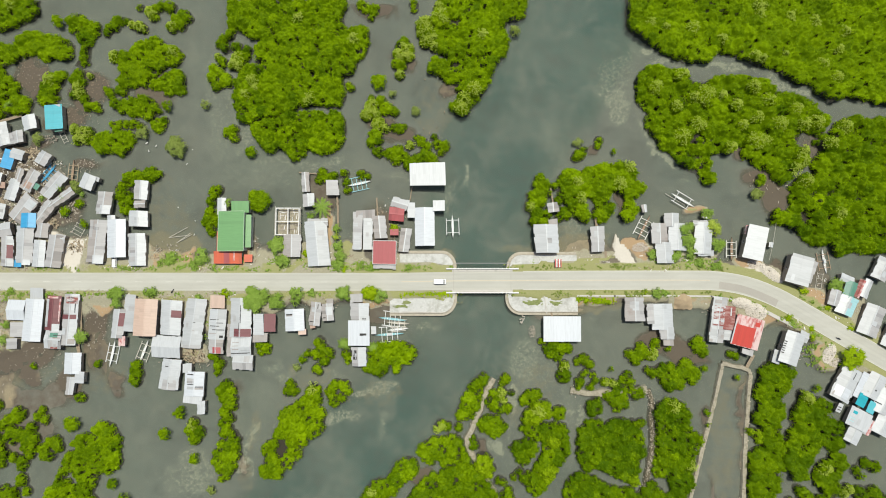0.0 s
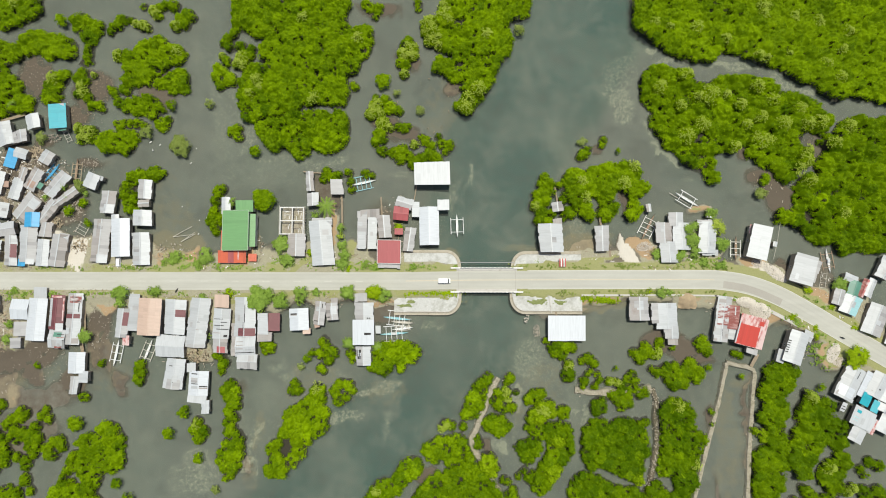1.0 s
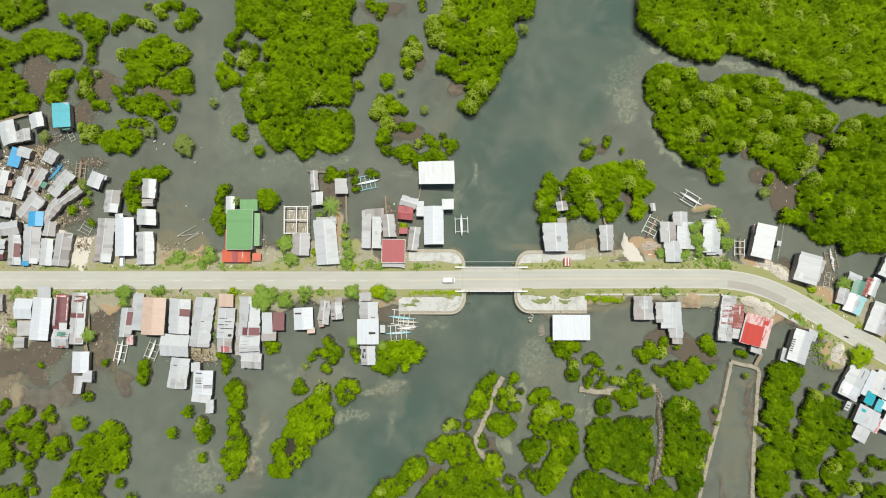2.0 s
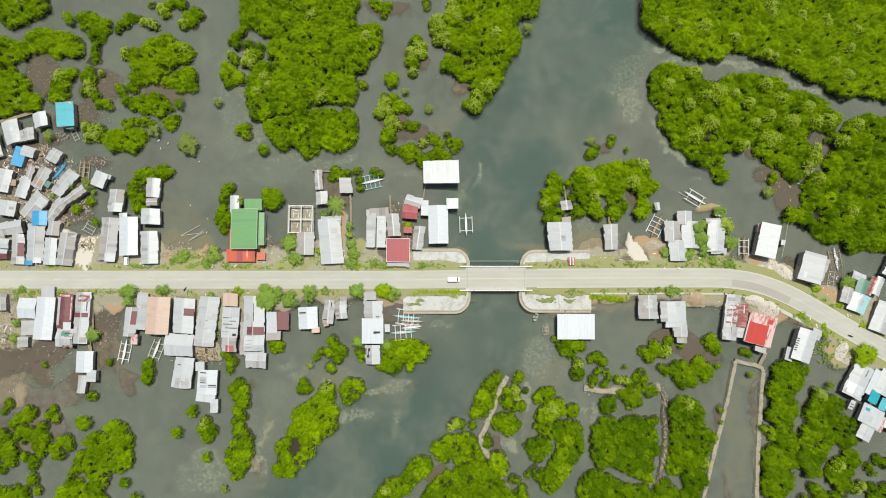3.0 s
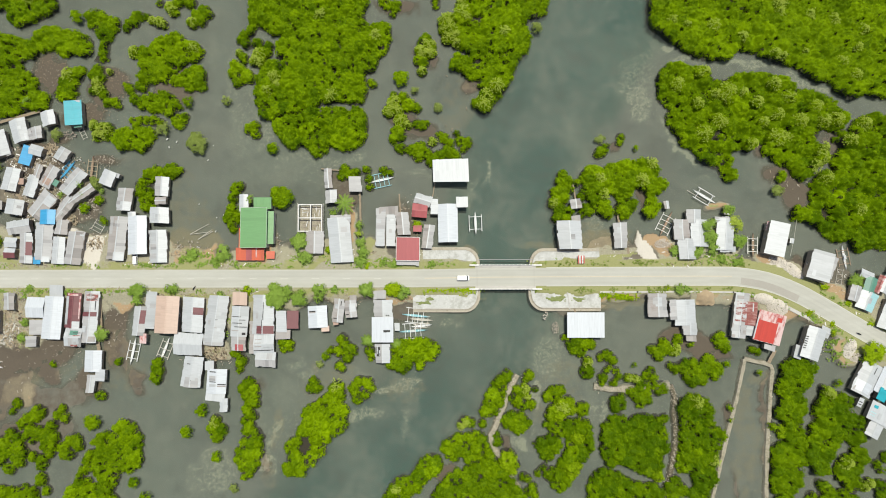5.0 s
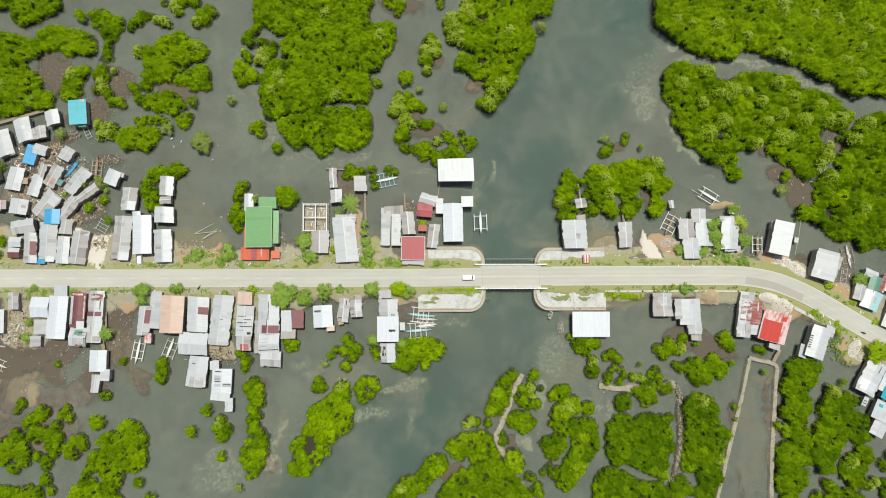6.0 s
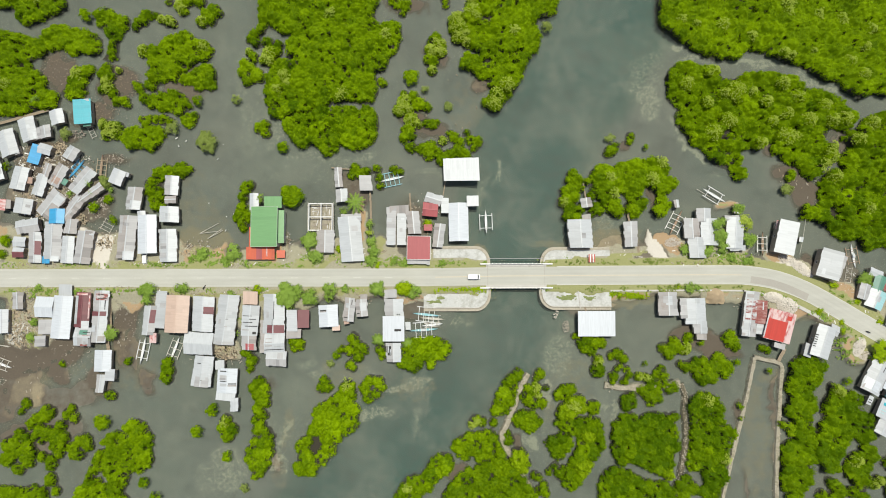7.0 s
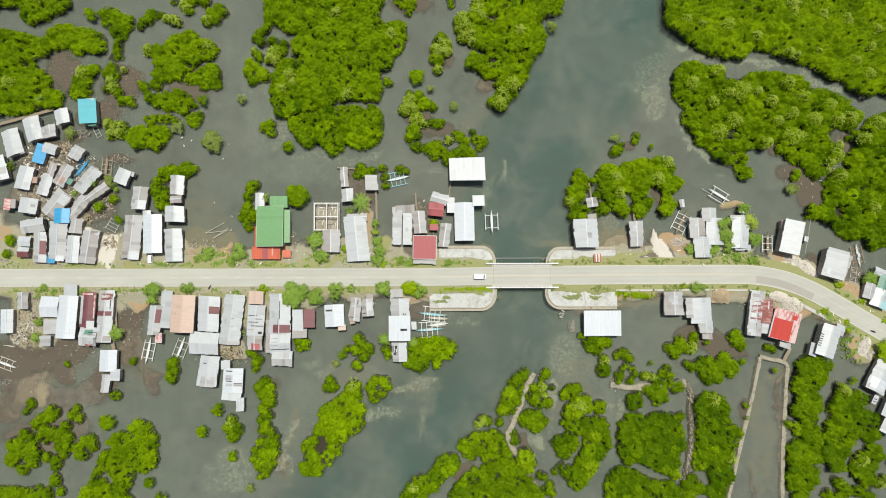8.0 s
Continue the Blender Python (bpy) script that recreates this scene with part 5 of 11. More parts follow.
spot("earth", -29.62, 15.27, 12.04, 4.82, 0, 1)
spot("earth", -37.77, 25.36, 2.82, 10.12, 0, 0.7)
spot("earth", -9.55, 12.85, 12.02, 3.21, 0, 1)
spot("earth", 54.52, 14.05, 16, 2.81, 0, 1)
spot("earth", 79.97, 16.05, 6.8, 4.82, 0, 1)
spot("earth", 94.76, 30.04, 4.6, 2.4, 12, 1)
spot("algae", 50.35, 26.60, 5.0, 5.5, 0, 0.75)
spot("algae", 51.43, 31.26, 7.0, 2.5, 0, 0.8)
spot("earth", 95.01, 17.25, 8.4, 5.22, 0, 1)
spot("earth", 111.46, 13.23, 4.79, 4.41, -20, 1)
spot("earth", 122.26, 8.83, 6.78, 3.59, -35, 1)
spot("earth", 136.83, 0.86, 5.56, 5.16, -25, 1)
spot("earth", 88.08, -0.33, 6.76, 3.57, 0, 1)
spot("earth", 100, -0.72, 9.94, 3.57, 0, 1)
spot("earth", 113.76, -4.69, 7.94, 4.75, -20, 1)
spot("earth", 125.47, -9.03, 7.13, 2.76, -30, 1)
spot("earth", 136.69, -18.15, 5.6, 5.6, 0, 1)
spot("earth", 149.35, -6.66, 7.92, 4.74, -30, 1)
spot("earth", 147.77, 1.26, 5.96, 9.93, -20, 1)
spot("earth", 152.39, -24.33, 7.88, 5.85, -30, 1)
spot("earth", -137.53, 2.26, 18.03, 3.59, 0, 0.8)
spot("earth", -145.3, -2.72, 8, 7.96, 0, 0.8)
spot("earth", -127.38, -0.73, 12.01, 7.96, 0, 0.6)
spot("earth", -99.41, 0.27, 12, 4.78, 0, 0.9)
spot("earth", -81.89, -18.53, 5.56, 3.93, 0, 1)
spot("earth", -77.33, -2.71, 9.98, 7.95, 0, 0.7)
spot("earth", -57.43, 0.27, 13.98, 3.58, 0, 1)
spot("earth", -37.44, -0.73, 7.98, 2.78, 0, 0.8)
spot("earth", -19.47, -2.71, 7.97, 1.99, 0, 1)
spot("earth", 58.23, -0.72, 7.96, 2.38, 0, 0.8)
spot("earth", 74.17, 0.27, 7.96, 3.18, 0, 0.9)
spot("sand", -126.1, 16.3, 4.43, 5.24, 0, 1)
spot("sand", 67.45, 19.67, 1.2, 5.23, 14, 1)
spot("sand", 70.6, 14.6, 2.2, 4.2, 26, 1)
spot("sand", 72.9, 11.8, 2.0, 1.8, 20, 1)
spot("clay", 71.86, 19.67, 2.8, 2.82, 0, 1)
spot("clay", 91.05, -0.72, 3.58, 1.39, 0, 0.5)
spot("clay", 76.24, 18.46, 4, 2.82, -20, 1)
spot("clay", 136.85, 1.26, 5.17, 3.97, -25, 1)
spot("clay", 110.88, 13.63, 3.59, 2.81, -20, 1)
spot("clay", 94.35, 29.84, 4.0, 1.9, 12, 1)
spot("grass", 93.42, 30.16, 2.41, 1.01, 0, 0.8)
spot("clay", 99.96, -1.91, 5.96, 1.19, 0, 0.4)
spot("clay", -114.9, -2.72, 4.8, 1.59, 0, 0.8)
spot("clay", -62.96, 16.28, 1.61, 4.83, 0, 0.8)
spot("clay", -36.97, 25.76, 1.01, 8.91, 0, 0.9)
spot("clay", 120.55, -8.24, 5.94, 1.58, -25, 0.9)
spot("clay", 135.88, -18.74, 4.8, 4.6, 0, 0.85)
spot("clay", 57.22, -1.32, 7.96, 1.19, 0, 0.7)
spot("clay", -88.84, 14.88, 4.42, 2.41, 0, 0.6)
spot("clay", -19.47, -3.11, 5.98, 1.19, 0, 0.8)
spot("clay", 117.64, -6.66, 2.78, 2.77, 0, 1)
spot("sand", -134.43, 22.35, 2.42, 2.83, 0, 0.7)
spot("sand", 112.38, 11.23, 3.59, 2.8, 0, 0.7)
spot("sand", -139.53, 2.26, 5.21, 2, 0, 0.8)
spot("grass", 52.5, 12.64, 18, 1, 0, 1)
spot("grass", 40.35, 2.46, 11.96, 0.8, 0, 1)
spot("grass", -1.54, 2.26, 11.98, 0.8, 0, 1.2)
spot("grass", 66.26, 2.66, 11.95, 0.8, 0, 1)
spot("grass", 98.11, 2.26, 11.94, 0.99, 0, 0.9)
spot("grass", 94.42, 11.23, 17.97, 1.4, 0, 0.9)
spot("grass", 110.31, 9.23, 7.98, 1.6, -10, 1)
spot("grass", 136.91, -18.47, 3.55, 4.31, 0, 0.9)
spot("grass", 127.56, -6.66, 4.76, 1.58, -32, 1)
spot("grass", 115.82, -2.71, 3.97, 1.98, -30, 1)
spot("grass", 140.95, -16.5, 3.95, 1.96, -30, 1)
spot("grass", 137.61, -3.7, 5.95, 1.19, -32, 1)
spot("grass", 151.03, -12.57, 5.93, 1.18, -32, 1)
spot("grass", -83.77, 13.27, 8.03, 2.81, 0, 0.9)
spot("grass", -61.65, 11.26, 6.02, 1.6, 0, 0.9)
spot("grass", -145.53, 2.06, 8.02, 1.6, 0, 0.9)
spot("grass", -121.49, 2.06, 4.01, 1.4, 0, 0.9)
spot("grass", -19.57, 12.25, 8.01, 1.81, 0, 0.9)
spot("grass", 2.47, 11.25, 6.01, 0.8, 0, 1)
spot("grass", 36.51, 14.05, 1.6, 1, 0, 1.2)
spot("grass", 42.3, -0.72, 3.58, 0.99, 0, 1)
spot("grass", 36.33, -0.72, 3.98, 0.99, 0, 1)
spot("grass", -81, -14.59, 1.59, 7.88, 0, 0.7)
spot("grass", -45, 11.7, 14, 1.3, 0, 1)
spot("grass", -25, 11.8, 9, 1.4, 0, 1)
spot("grass", -92, 11.6, 9, 1.3, 0, 0.9)
spot("grass", -57, 1.9, 17, 1.3, 0, 1)
spot("grass", -90, 2.1, 16, 1.0, 0, 0.9)
spot("grass", -34, 1.7, 8, 1.4, 0, 1)
spot("grass", -120, 11.3, 16, 0.9, 0, 0.7)
spot("grass", -29.64, 17.28, 3.21, 4.03, 0, 0.7)
spot("algae", 34.59, -22.09, 7.0, 3.6, -30, 0.6)
spot("algae", 30.48, -31.87, 1.4, 4.4, 10, 1.1)
spot("algae", 46.24, -35.80, 5.0, 1.2, -20, 0.95)
spot("algae", 52.04, -41.64, 1.6, 7.0, 0, 0.8)
spot("algae", 27.24, -52.19, 2.2, 3.6, 20, 1.2)
spot("algae", 31.31, -42.55, 1.6, 6.0, 0, 0.6)
spot("algae", 77.74, 92.28, 2.8, 1.6, 0, 1.0)
spot("algae", 83.78, 86.97, 4.4, 1.2, 0, 0.9)
spot("algae", 101.22, 83.79, 7.6, 1.4, -5, 1.1)
spot("algae", 114.60, 82.73, 5.0, 1.2, 0, 1.0)
spot("algae", 138.04, 76.40, 6.0, 1.6, -20, 1.0)
spot("algae", 78.78, 58.65, 1.8, 6.0, 20, 0.9)
spot("algae", 82.65, 51.39, 4.8, 1.6, -45, 1.1)
spot("algae", 69.87, 69.08, 2.8, 2.8, 0, 0.85)
spot("algae", 64.84, 73.27, 1.4, 3.2, 0, 0.9)
spot("algae", 69.26, 84.86, 1.4, 8.0, 0, 0.6)
spot("algae", 89.54, 44.16, 2.8, 1.6, 0, 0.7)
spot("algae", -8.01, 45.28, 6.4, 1.8, 0, 0.7)
spot("algae", -31.39, 52.52, 3.6, 1.6, 0, 0.8)
spot("algae", 12.29, 45.27, 1.2, 5.0, 0, 0.8)
spot("algae", -60.15, -44.63, 1.0, 3.6, -20, 1.2)
spot("algae", -63.02, -49.05, 2.2, 1.0, 30, 1.1)
spot("algae", -61.52, -55.77, 1.2, 3.2, -15, 1.2)
spot("algae", -64.40, -58.82, 2.4, 1.0, 20, 1.1)
spot("algae", -23.87, -33.68, 4.8, 1.6, 10, 1.0)
spot("algae", -32.67, -43.35, 3.0, 2.0, 20, 1.0)
spot("algae", -36.56, -48.16, 2.4, 1.0, 20, 0.9)
spot("algae", -49.59, -27.77, 6.0, 1.6, 10, 0.75)
spot("algae", -79.41, -59.54, 3.0, 4.0, 0, 0.7)
spot("algae", -81.17, -67.14, 4.4, 2.4, 0, 0.8)
spot("algae", -55.54, -25.80, 4.0, 1.2, 20, 0.7)
spot("algae", -31.82, -25.86, 6.4, 1.2, 0, 0.7)
spot("algae", 68.05, 80.91, 8.18, 12.58, -20, 0.66)
spot("algae", 69.85, 70.45, 4.89, 8.33, 0, 0.85)
spot("algae", 86.77, 56.96, 2.03, 8.25, 30, 0.85)
spot("algae", 89.72, 53.86, 4.46, 8.24, 35, 0.76)
spot("algae", 62.09, 89.33, 10.26, 8.44, 0, 0.47)
spot("algae", 45.19, 58.03, 4.87, 8.27, 0, 0.47)
spot("algae", 8.55, 37.52, 2.02, 8.16, 0, 0.66)
spot("algae", -17.31, -32.19, 7.89, 2.72, 10, 0.85)
spot("algae", -29.05, -42.86, 5.11, 2.32, 20, 0.76)
spot("algae", 34.1, -20.46, 4.75, 7.06, 0, 0.76)
spot("algae", 40.01, -22.41, 5.93, 7.83, 0, 0.57)
spot("algae", 25.9, -51.49, 3.52, 4.22, 0, 0.85)
spot("algae", 30.02, -32.17, 2.76, 3.89, 0, 0.76)
spot("algae", -80.7, -61.14, 5.87, 7.64, 20, 0.76)
spot("algae", -87.44, -64.96, 5.08, 4.95, 0, 0.66)
spot("algae", -62.4, -47.71, 1.97, 6.55, 0, 0.76)
spot("algae", -60.23, -57.3, 2.35, 4.59, 10, 0.76)
spot("algae", -17.23, -45.75, 1.96, 4.24, 0, 0.66)
spot("algae", 92.77, 87.18, 8.19, 3.37, -15, 0.76)
spot("algae", 111.06, 83.37, 10.22, 2.52, 0, 0.85)
spot("algae", 131.25, 77.69, 10.2, 2.93, -20, 0.85)
spot("algae", -37.12, -26.35, 11.87, 3.13, 0, 0.47)
spot("algae", -46.21, 50.88, 20.32, 2.47, 5, 0.71)
spot("algae", -64.68, 59.16, 3.26, 8.29, -20, 0.76)
spot("algae", -72.81, 58.13, 5.3, 8.28, 0, 0.57)
spot("algae", -83.69, 83.19, 4.11, 12.63, 0, 0.38)
spot("algae", -1.53, -9.64, 3.98, 2.37, 0, 0.76)
spot("algae", 35.86, -37.99, 3.93, 3.87, 0, 0.57)
spot("algae", 47.72, -34.1, 2.76, 11.65, 0, 0.57)
spot("algae", 82.89, 27.33, 8.03, 6.07, 0, 0.38)
spot("algae", -46.13, 45.74, 32.45, 8.21, 0, 0.55)
spot("algae", -73.21, 74.78, 8.2, 25.12, 0, 0.65)
spot("algae", 55.11, 45.67, 12.13, 12.29, 0, 0.38)
spot("algae", 60.76, 25.32, 12.05, 8.08, 0, 0.38)
spot("algae", 63.89, -14.56, 11.88, 11.8, 0, 0.43)
spot("algae", -103.36, -57.34, 11.77, 11.49, 0, 0.33)
spot("algae", -60.59, -39.98, 11.82, 11.62, 0, 0.52)
spot("silt", 59.16, -3.7, 9.94, 2.77, 0, 0.8)
spot("silt", -91.23, 27.4, 10.09, 12.17, 0, 0.5)
spot("silt", -62.15, -59.22, 3.13, 6.88, 0, 0.45)
spot("silt", -60.47, -45.78, 2.75, 7.71, 0, 0.5)
spot("silt", 2.53, 70.52, 10.21, 12.51, 0, 0.4)
spot("silt", 35.93, -32.17, 7.88, 11.66, 0, 0.4)
spot("silt", -19.27, -34.14, 11.83, 5.83, 0, 0.4)
spot("silt", 107.95, -53.34, 7.81, 15.31, 0, 0.4)
spot("silt", 34.54, 16.26, 8.01, 2.41, 0, 0.6)
spot("silt", 5.48, 17.27, 4.01, 2.01, 0, 0.8)
spot("silt", 50.61, 19.27, 14.03, 8.05, 0, 0.5)
spot("silt", -116.51, -22.46, 11.91, 11.77, 0, 0.4)
spot("silt", -41.03, -30.26, 11.86, 7.8, 0, 0.4)
stand("dense bright green mangrove thicket standing in shallow water", [(-72.9, 109.5), (-72.8, 102.7), (-73.1, 98.5), (-70.6, 97.5), (-67.5, 96.9), (-64.4, 94.8), (-61.2, 95.4), (-60.4, 93.3), (-62.8, 91.8), (-62.7, 89.1), (-62.6, 86.4), (-60.2, 85.2), (-62.6, 84.8), (-65.2, 84.4), (-66.6, 82.3), (-69.4, 78.8), (-69.9, 75.3), (-69.9, 69.5), (-68.3, 67.0), (-67.4, 64.4), (-64.6, 62.9), (-62.2, 64.2), (-59.8, 65.0), (-56.8, 65.4), (-54.2, 66.2), (-51.8, 67.4), (-48.2, 67.8), (-45.8, 69.5), (-42.8, 69.9), (-39.8, 70.3), (-37.3, 69.5), (-34.1, 68.6), (-31.3, 69.5), (-29.5, 73.6), (-30.2, 76.0), (-30.6, 80.2), (-27.4, 81.0), (-26.2, 83.5), (-25.4, 86.0), (-23.4, 87.6), (-21.8, 90.1), (-21.2, 93.9), (-21.4, 97.4), (-22.7, 99.5), (-25.1, 99.7), (-27.5, 98.1), (-28.9, 97.2), (-30.8, 101.0), (-31.2, 103.7), (-29.6, 105.8), (-30.1, 109.4)], 5.0, 0.05, 0.57, [(-39.4, 91.2, 1.2), (-41.6, 80.9, 1.2), (-39.6, 78.8, 1.0), (-60.8, 85.4, 1.4), (-43.7, 81.7, 0.6)])
stand("dense bright green mangrove thicket standing in shallow water", [(-63.7, 59.7), (-63.8, 62.4), (-61.4, 63.8), (-58.8, 64.2), (-55.8, 64.6), (-53.8, 65.4), (-51.8, 67.1), (-48.8, 67.5), (-46.6, 66.6), (-44.2, 67.5), (-41.8, 68.3), (-39.3, 67.5), (-36.1, 66.6), (-34.1, 67.9), (-31.7, 67.0), (-29.7, 65.0), (-29.4, 61.3), (-30.0, 57.2), (-30.8, 54.8), (-33.5, 53.2), (-36.5, 52.1), (-39.6, 52.8), (-42.6, 54.0), (-43.9, 51.9), (-46.3, 50.1), (-48.5, 50.3), (-50.6, 52.8), (-52.8, 54.4), (-55.2, 52.8), (-57.6, 52.8), (-59.6, 55.2), (-61.3, 57.7)], 4.8, 0.00, 0.57, [])
stand("mangrove thicket mixed with pale grey-green crowns", [(3.7, 100.7), (2.1, 97.6), (0.9, 94.9), (1.5, 92.8), (3.5, 90.3), (4.9, 88.6), (7.6, 87.8), (8.6, 86.1), (6.6, 86.5), (3.7, 87.8), (1.5, 87.1), (0.1, 84.4), (0.9, 81.9), (3.7, 81.5), (5.5, 79.5), (6.9, 77.8), (9.6, 78.2), (12.2, 78.2), (10.6, 76.6), (9.8, 75.3), (12.2, 74.1), (14.6, 75.3), (13.0, 72.6), (11.6, 70.0), (9.5, 71.2), (8.1, 70.4), (8.5, 67.9), (11.5, 67.1), (14.6, 66.5), (15.8, 69.1), (18.2, 71.6), (19.8, 74.1), (21.1, 76.1), (22.3, 78.8), (23.7, 82.3), (24.4, 85.0), (26.4, 86.5), (28.4, 88.6), (29.3, 92.3), (28.9, 95.4), (27.7, 98.2), (29.0, 101.1), (32.0, 101.1), (35.5, 102.8), (36.2, 109.5), (3.8, 109.6)], 4.4, 0.04, 0.57, [(15.6, 94.9, 1.0), (11.0, 100.9, 1.4), (10.1, 84.5, 1.2)])
stand("dense bright green mangrove thicket standing in shallow water", [(-170.2, 104.2), (-160.9, 104.2), (-159.7, 100.0), (-157.5, 97.9), (-154.5, 98.1), (-151.5, 100.0), (-148.1, 101.0), (-144.9, 102.7), (-142.9, 104.2), (-143.6, 109.9), (-170.5, 109.9)], 4.2, 0.03, 0.57, [])
stand("dense bright green mangrove thicket standing in shallow water", [(-169.7, 96.8), (-158.4, 94.7), (-155.8, 92.6), (-152.6, 93.0), (-149.3, 95.8), (-147.9, 97.2), (-144.2, 97.6), (-141.1, 96.8), (-137.6, 96.4), (-136.3, 94.7), (-134.4, 95.7), (-131.5, 94.7), (-129.7, 92.2), (-129.5, 88.4), (-131.5, 86.7), (-134.0, 87.2), (-136.1, 88.4), (-138.6, 86.7), (-140.7, 87.4), (-143.8, 88.8), (-147.9, 88.4), (-150.2, 86.3), (-153.8, 85.3), (-155.4, 83.9), (-153.6, 81.8), (-150.5, 80.1), (-148.5, 77.0), (-148.4, 73.9), (-146.1, 73.5), (-143.8, 71.4), (-144.4, 68.1), (-147.2, 66.7), (-150.9, 67.3), (-153.9, 66.1), (-157.2, 64.6), (-167.9, 64.6)], 4.2, 0.05, 0.57, [(-152.5, 75.5, 1.0), (-157.3, 82.1, 1.2)])
stand("small clump of low mangroves in the mud", [(-143.6, 72.9), (-142.3, 75.0), (-140.4, 77.1), (-138.9, 80.2), (-137.2, 82.3), (-134.0, 83.3), (-131.9, 82.7), (-132.2, 80.2), (-133.3, 77.7), (-134.5, 76.0), (-134.1, 72.9), (-135.4, 70.9), (-138.6, 69.8), (-141.5, 70.7)], 3.8, 0.10, 0.57, [])
stand("small clump of low mangroves in the mud", [(-131.9, 102.2), (-130.4, 104.5), (-128.4, 104.9), (-126.3, 103.6), (-123.7, 101.5), (-121.1, 101.5), (-119.7, 99.0), (-120.2, 96.5), (-122.2, 95.2), (-123.0, 93.1), (-123.7, 90.6), (-124.0, 87.5), (-123.5, 85.4), (-126.5, 84.3), (-129.2, 85.6), (-127.7, 88.1), (-126.1, 90.6), (-126.9, 93.7), (-128.4, 95.8), (-130.1, 96.9), (-131.8, 99.0)], 3.8, 0.12, 0.57, [])
stand("dense bright green mangrove thicket standing in shallow water", [(-112.8, 87.3), (-111.3, 89.4), (-108.9, 90.0), (-106.9, 92.1), (-103.7, 93.8), (-100.9, 95.1), (-98.0, 95.5), (-96.3, 93.4), (-95.5, 91.3), (-93.1, 92.5), (-90.6, 90.9), (-88.9, 88.8), (-89.8, 86.3), (-92.0, 84.6), (-94.1, 85.4), (-95.6, 83.8), (-97.6, 82.5), (-98.8, 80.5), (-101.2, 79.6), (-101.7, 76.9), (-104.3, 77.6), (-106.3, 76.3), (-109.2, 75.9), (-111.6, 76.7), (-112.5, 79.6), (-111.0, 82.1), (-112.3, 84.6)], 4.2, 0.06, 0.57, [(-98.7, 82.1, 0.8)])
stand("small clump of low mangroves in the mud", [(-101.2, 78.1), (-98.8, 79.1), (-96.5, 80.6), (-94.9, 83.0), (-92.5, 83.5), (-89.8, 83.0), (-87.9, 80.5), (-88.2, 77.6), (-87.8, 74.9), (-89.7, 73.5), (-91.6, 74.3), (-93.6, 73.1), (-96.2, 73.9), (-95.1, 76.0), (-97.7, 76.0), (-100.4, 76.0)], 3.8, 0.00, 0.57, [])
stand("small clump of low mangroves in the mud", [(-114.9, 71.5), (-112.5, 72.7), (-109.6, 72.3), (-107.6, 73.6), (-105.6, 72.3), (-103.6, 73.6), (-100.3, 73.1), (-98.7, 71.5), (-97.4, 69.4), (-96.1, 67.8), (-98.5, 66.5), (-100.0, 64.5), (-102.5, 65.3), (-105.0, 66.5), (-107.0, 65.7), (-109.0, 67.4), (-111.5, 67.4), (-113.8, 69.0)], 3.6, 0.00, 0.57, [(-107.8, 69.5, 0.8), (-101.3, 68.3, 0.8)])
stand("dense bright green mangrove thicket standing in shallow water", [(-121.4, 57.4), (-120.2, 59.5), (-117.9, 60.3), (-115.2, 60.3), (-113.2, 59.4), (-110.6, 61.1), (-108.2, 61.1), (-105.7, 59.4), (-105.4, 57.0), (-106.8, 54.9), (-107.5, 52.9), (-109.9, 51.7), (-112.9, 52.9), (-115.5, 52.1), (-118.0, 52.9), (-120.0, 54.5)], 4.2, 0.00, 0.60, [])
stand("mangrove island beside the channel", [(46.3, 41.0), (46.7, 44.0), (49.3, 46.4), (52.3, 46.2), (54.7, 45.8), (57.3, 47.0), (59.9, 47.4), (61.9, 47.8), (62.7, 48.6), (65.9, 48.2), (68.7, 49.0), (71.9, 48.6), (73.2, 46.6), (74.6, 44.6), (73.7, 42.0), (76.1, 41.3), (77.7, 40.5), (77.2, 38.5), (75.0, 37.9), (73.0, 35.9), (73.9, 32.9), (75.5, 31.9), (73.4, 29.9), (72.2, 27.9), (69.8, 27.3), (67.9, 29.9), (69.5, 32.9), (70.0, 34.9), (68.8, 36.9), (66.1, 38.9), (64.4, 35.9), (65.6, 33.9), (65.5, 30.5), (63.5, 27.9), (60.9, 27.3), (58.9, 28.9), (58.4, 31.9), (60.0, 33.9), (57.7, 36.9), (55.3, 35.3), (56.4, 32.5), (58.0, 30.5), (57.5, 27.9), (54.4, 27.7), (52.0, 29.3), (50.5, 31.3), (49.1, 33.9), (46.6, 36.9)], 4.8, 0.12, 0.57, [])
stand("dense bright green mangrove thicket standing in shallow water", [(-123.6, -50.2), (-122.1, -48.1), (-119.5, -46.4), (-116.9, -46.7), (-115.3, -48.6), (-114.6, -47.5), (-115.8, -45.6), (-114.7, -43.3), (-111.8, -42.4), (-109.3, -43.7), (-108.0, -46.2), (-106.4, -48.1), (-106.3, -50.9), (-107.0, -53.2), (-105.9, -55.6), (-106.4, -58.1), (-108.5, -59.4), (-111.1, -60.6), (-113.5, -60.0), (-114.0, -62.3), (-114.8, -64.9), (-116.7, -65.3), (-118.7, -63.8), (-121.1, -62.3), (-123.1, -60.8), (-123.2, -58.9), (-122.9, -56.2), (-124.2, -54.7), (-123.5, -52.8), (-121.9, -52.2), (-120.0, -51.7), (-121.6, -51.1)], 4.2, 0.03, 0.57, [])
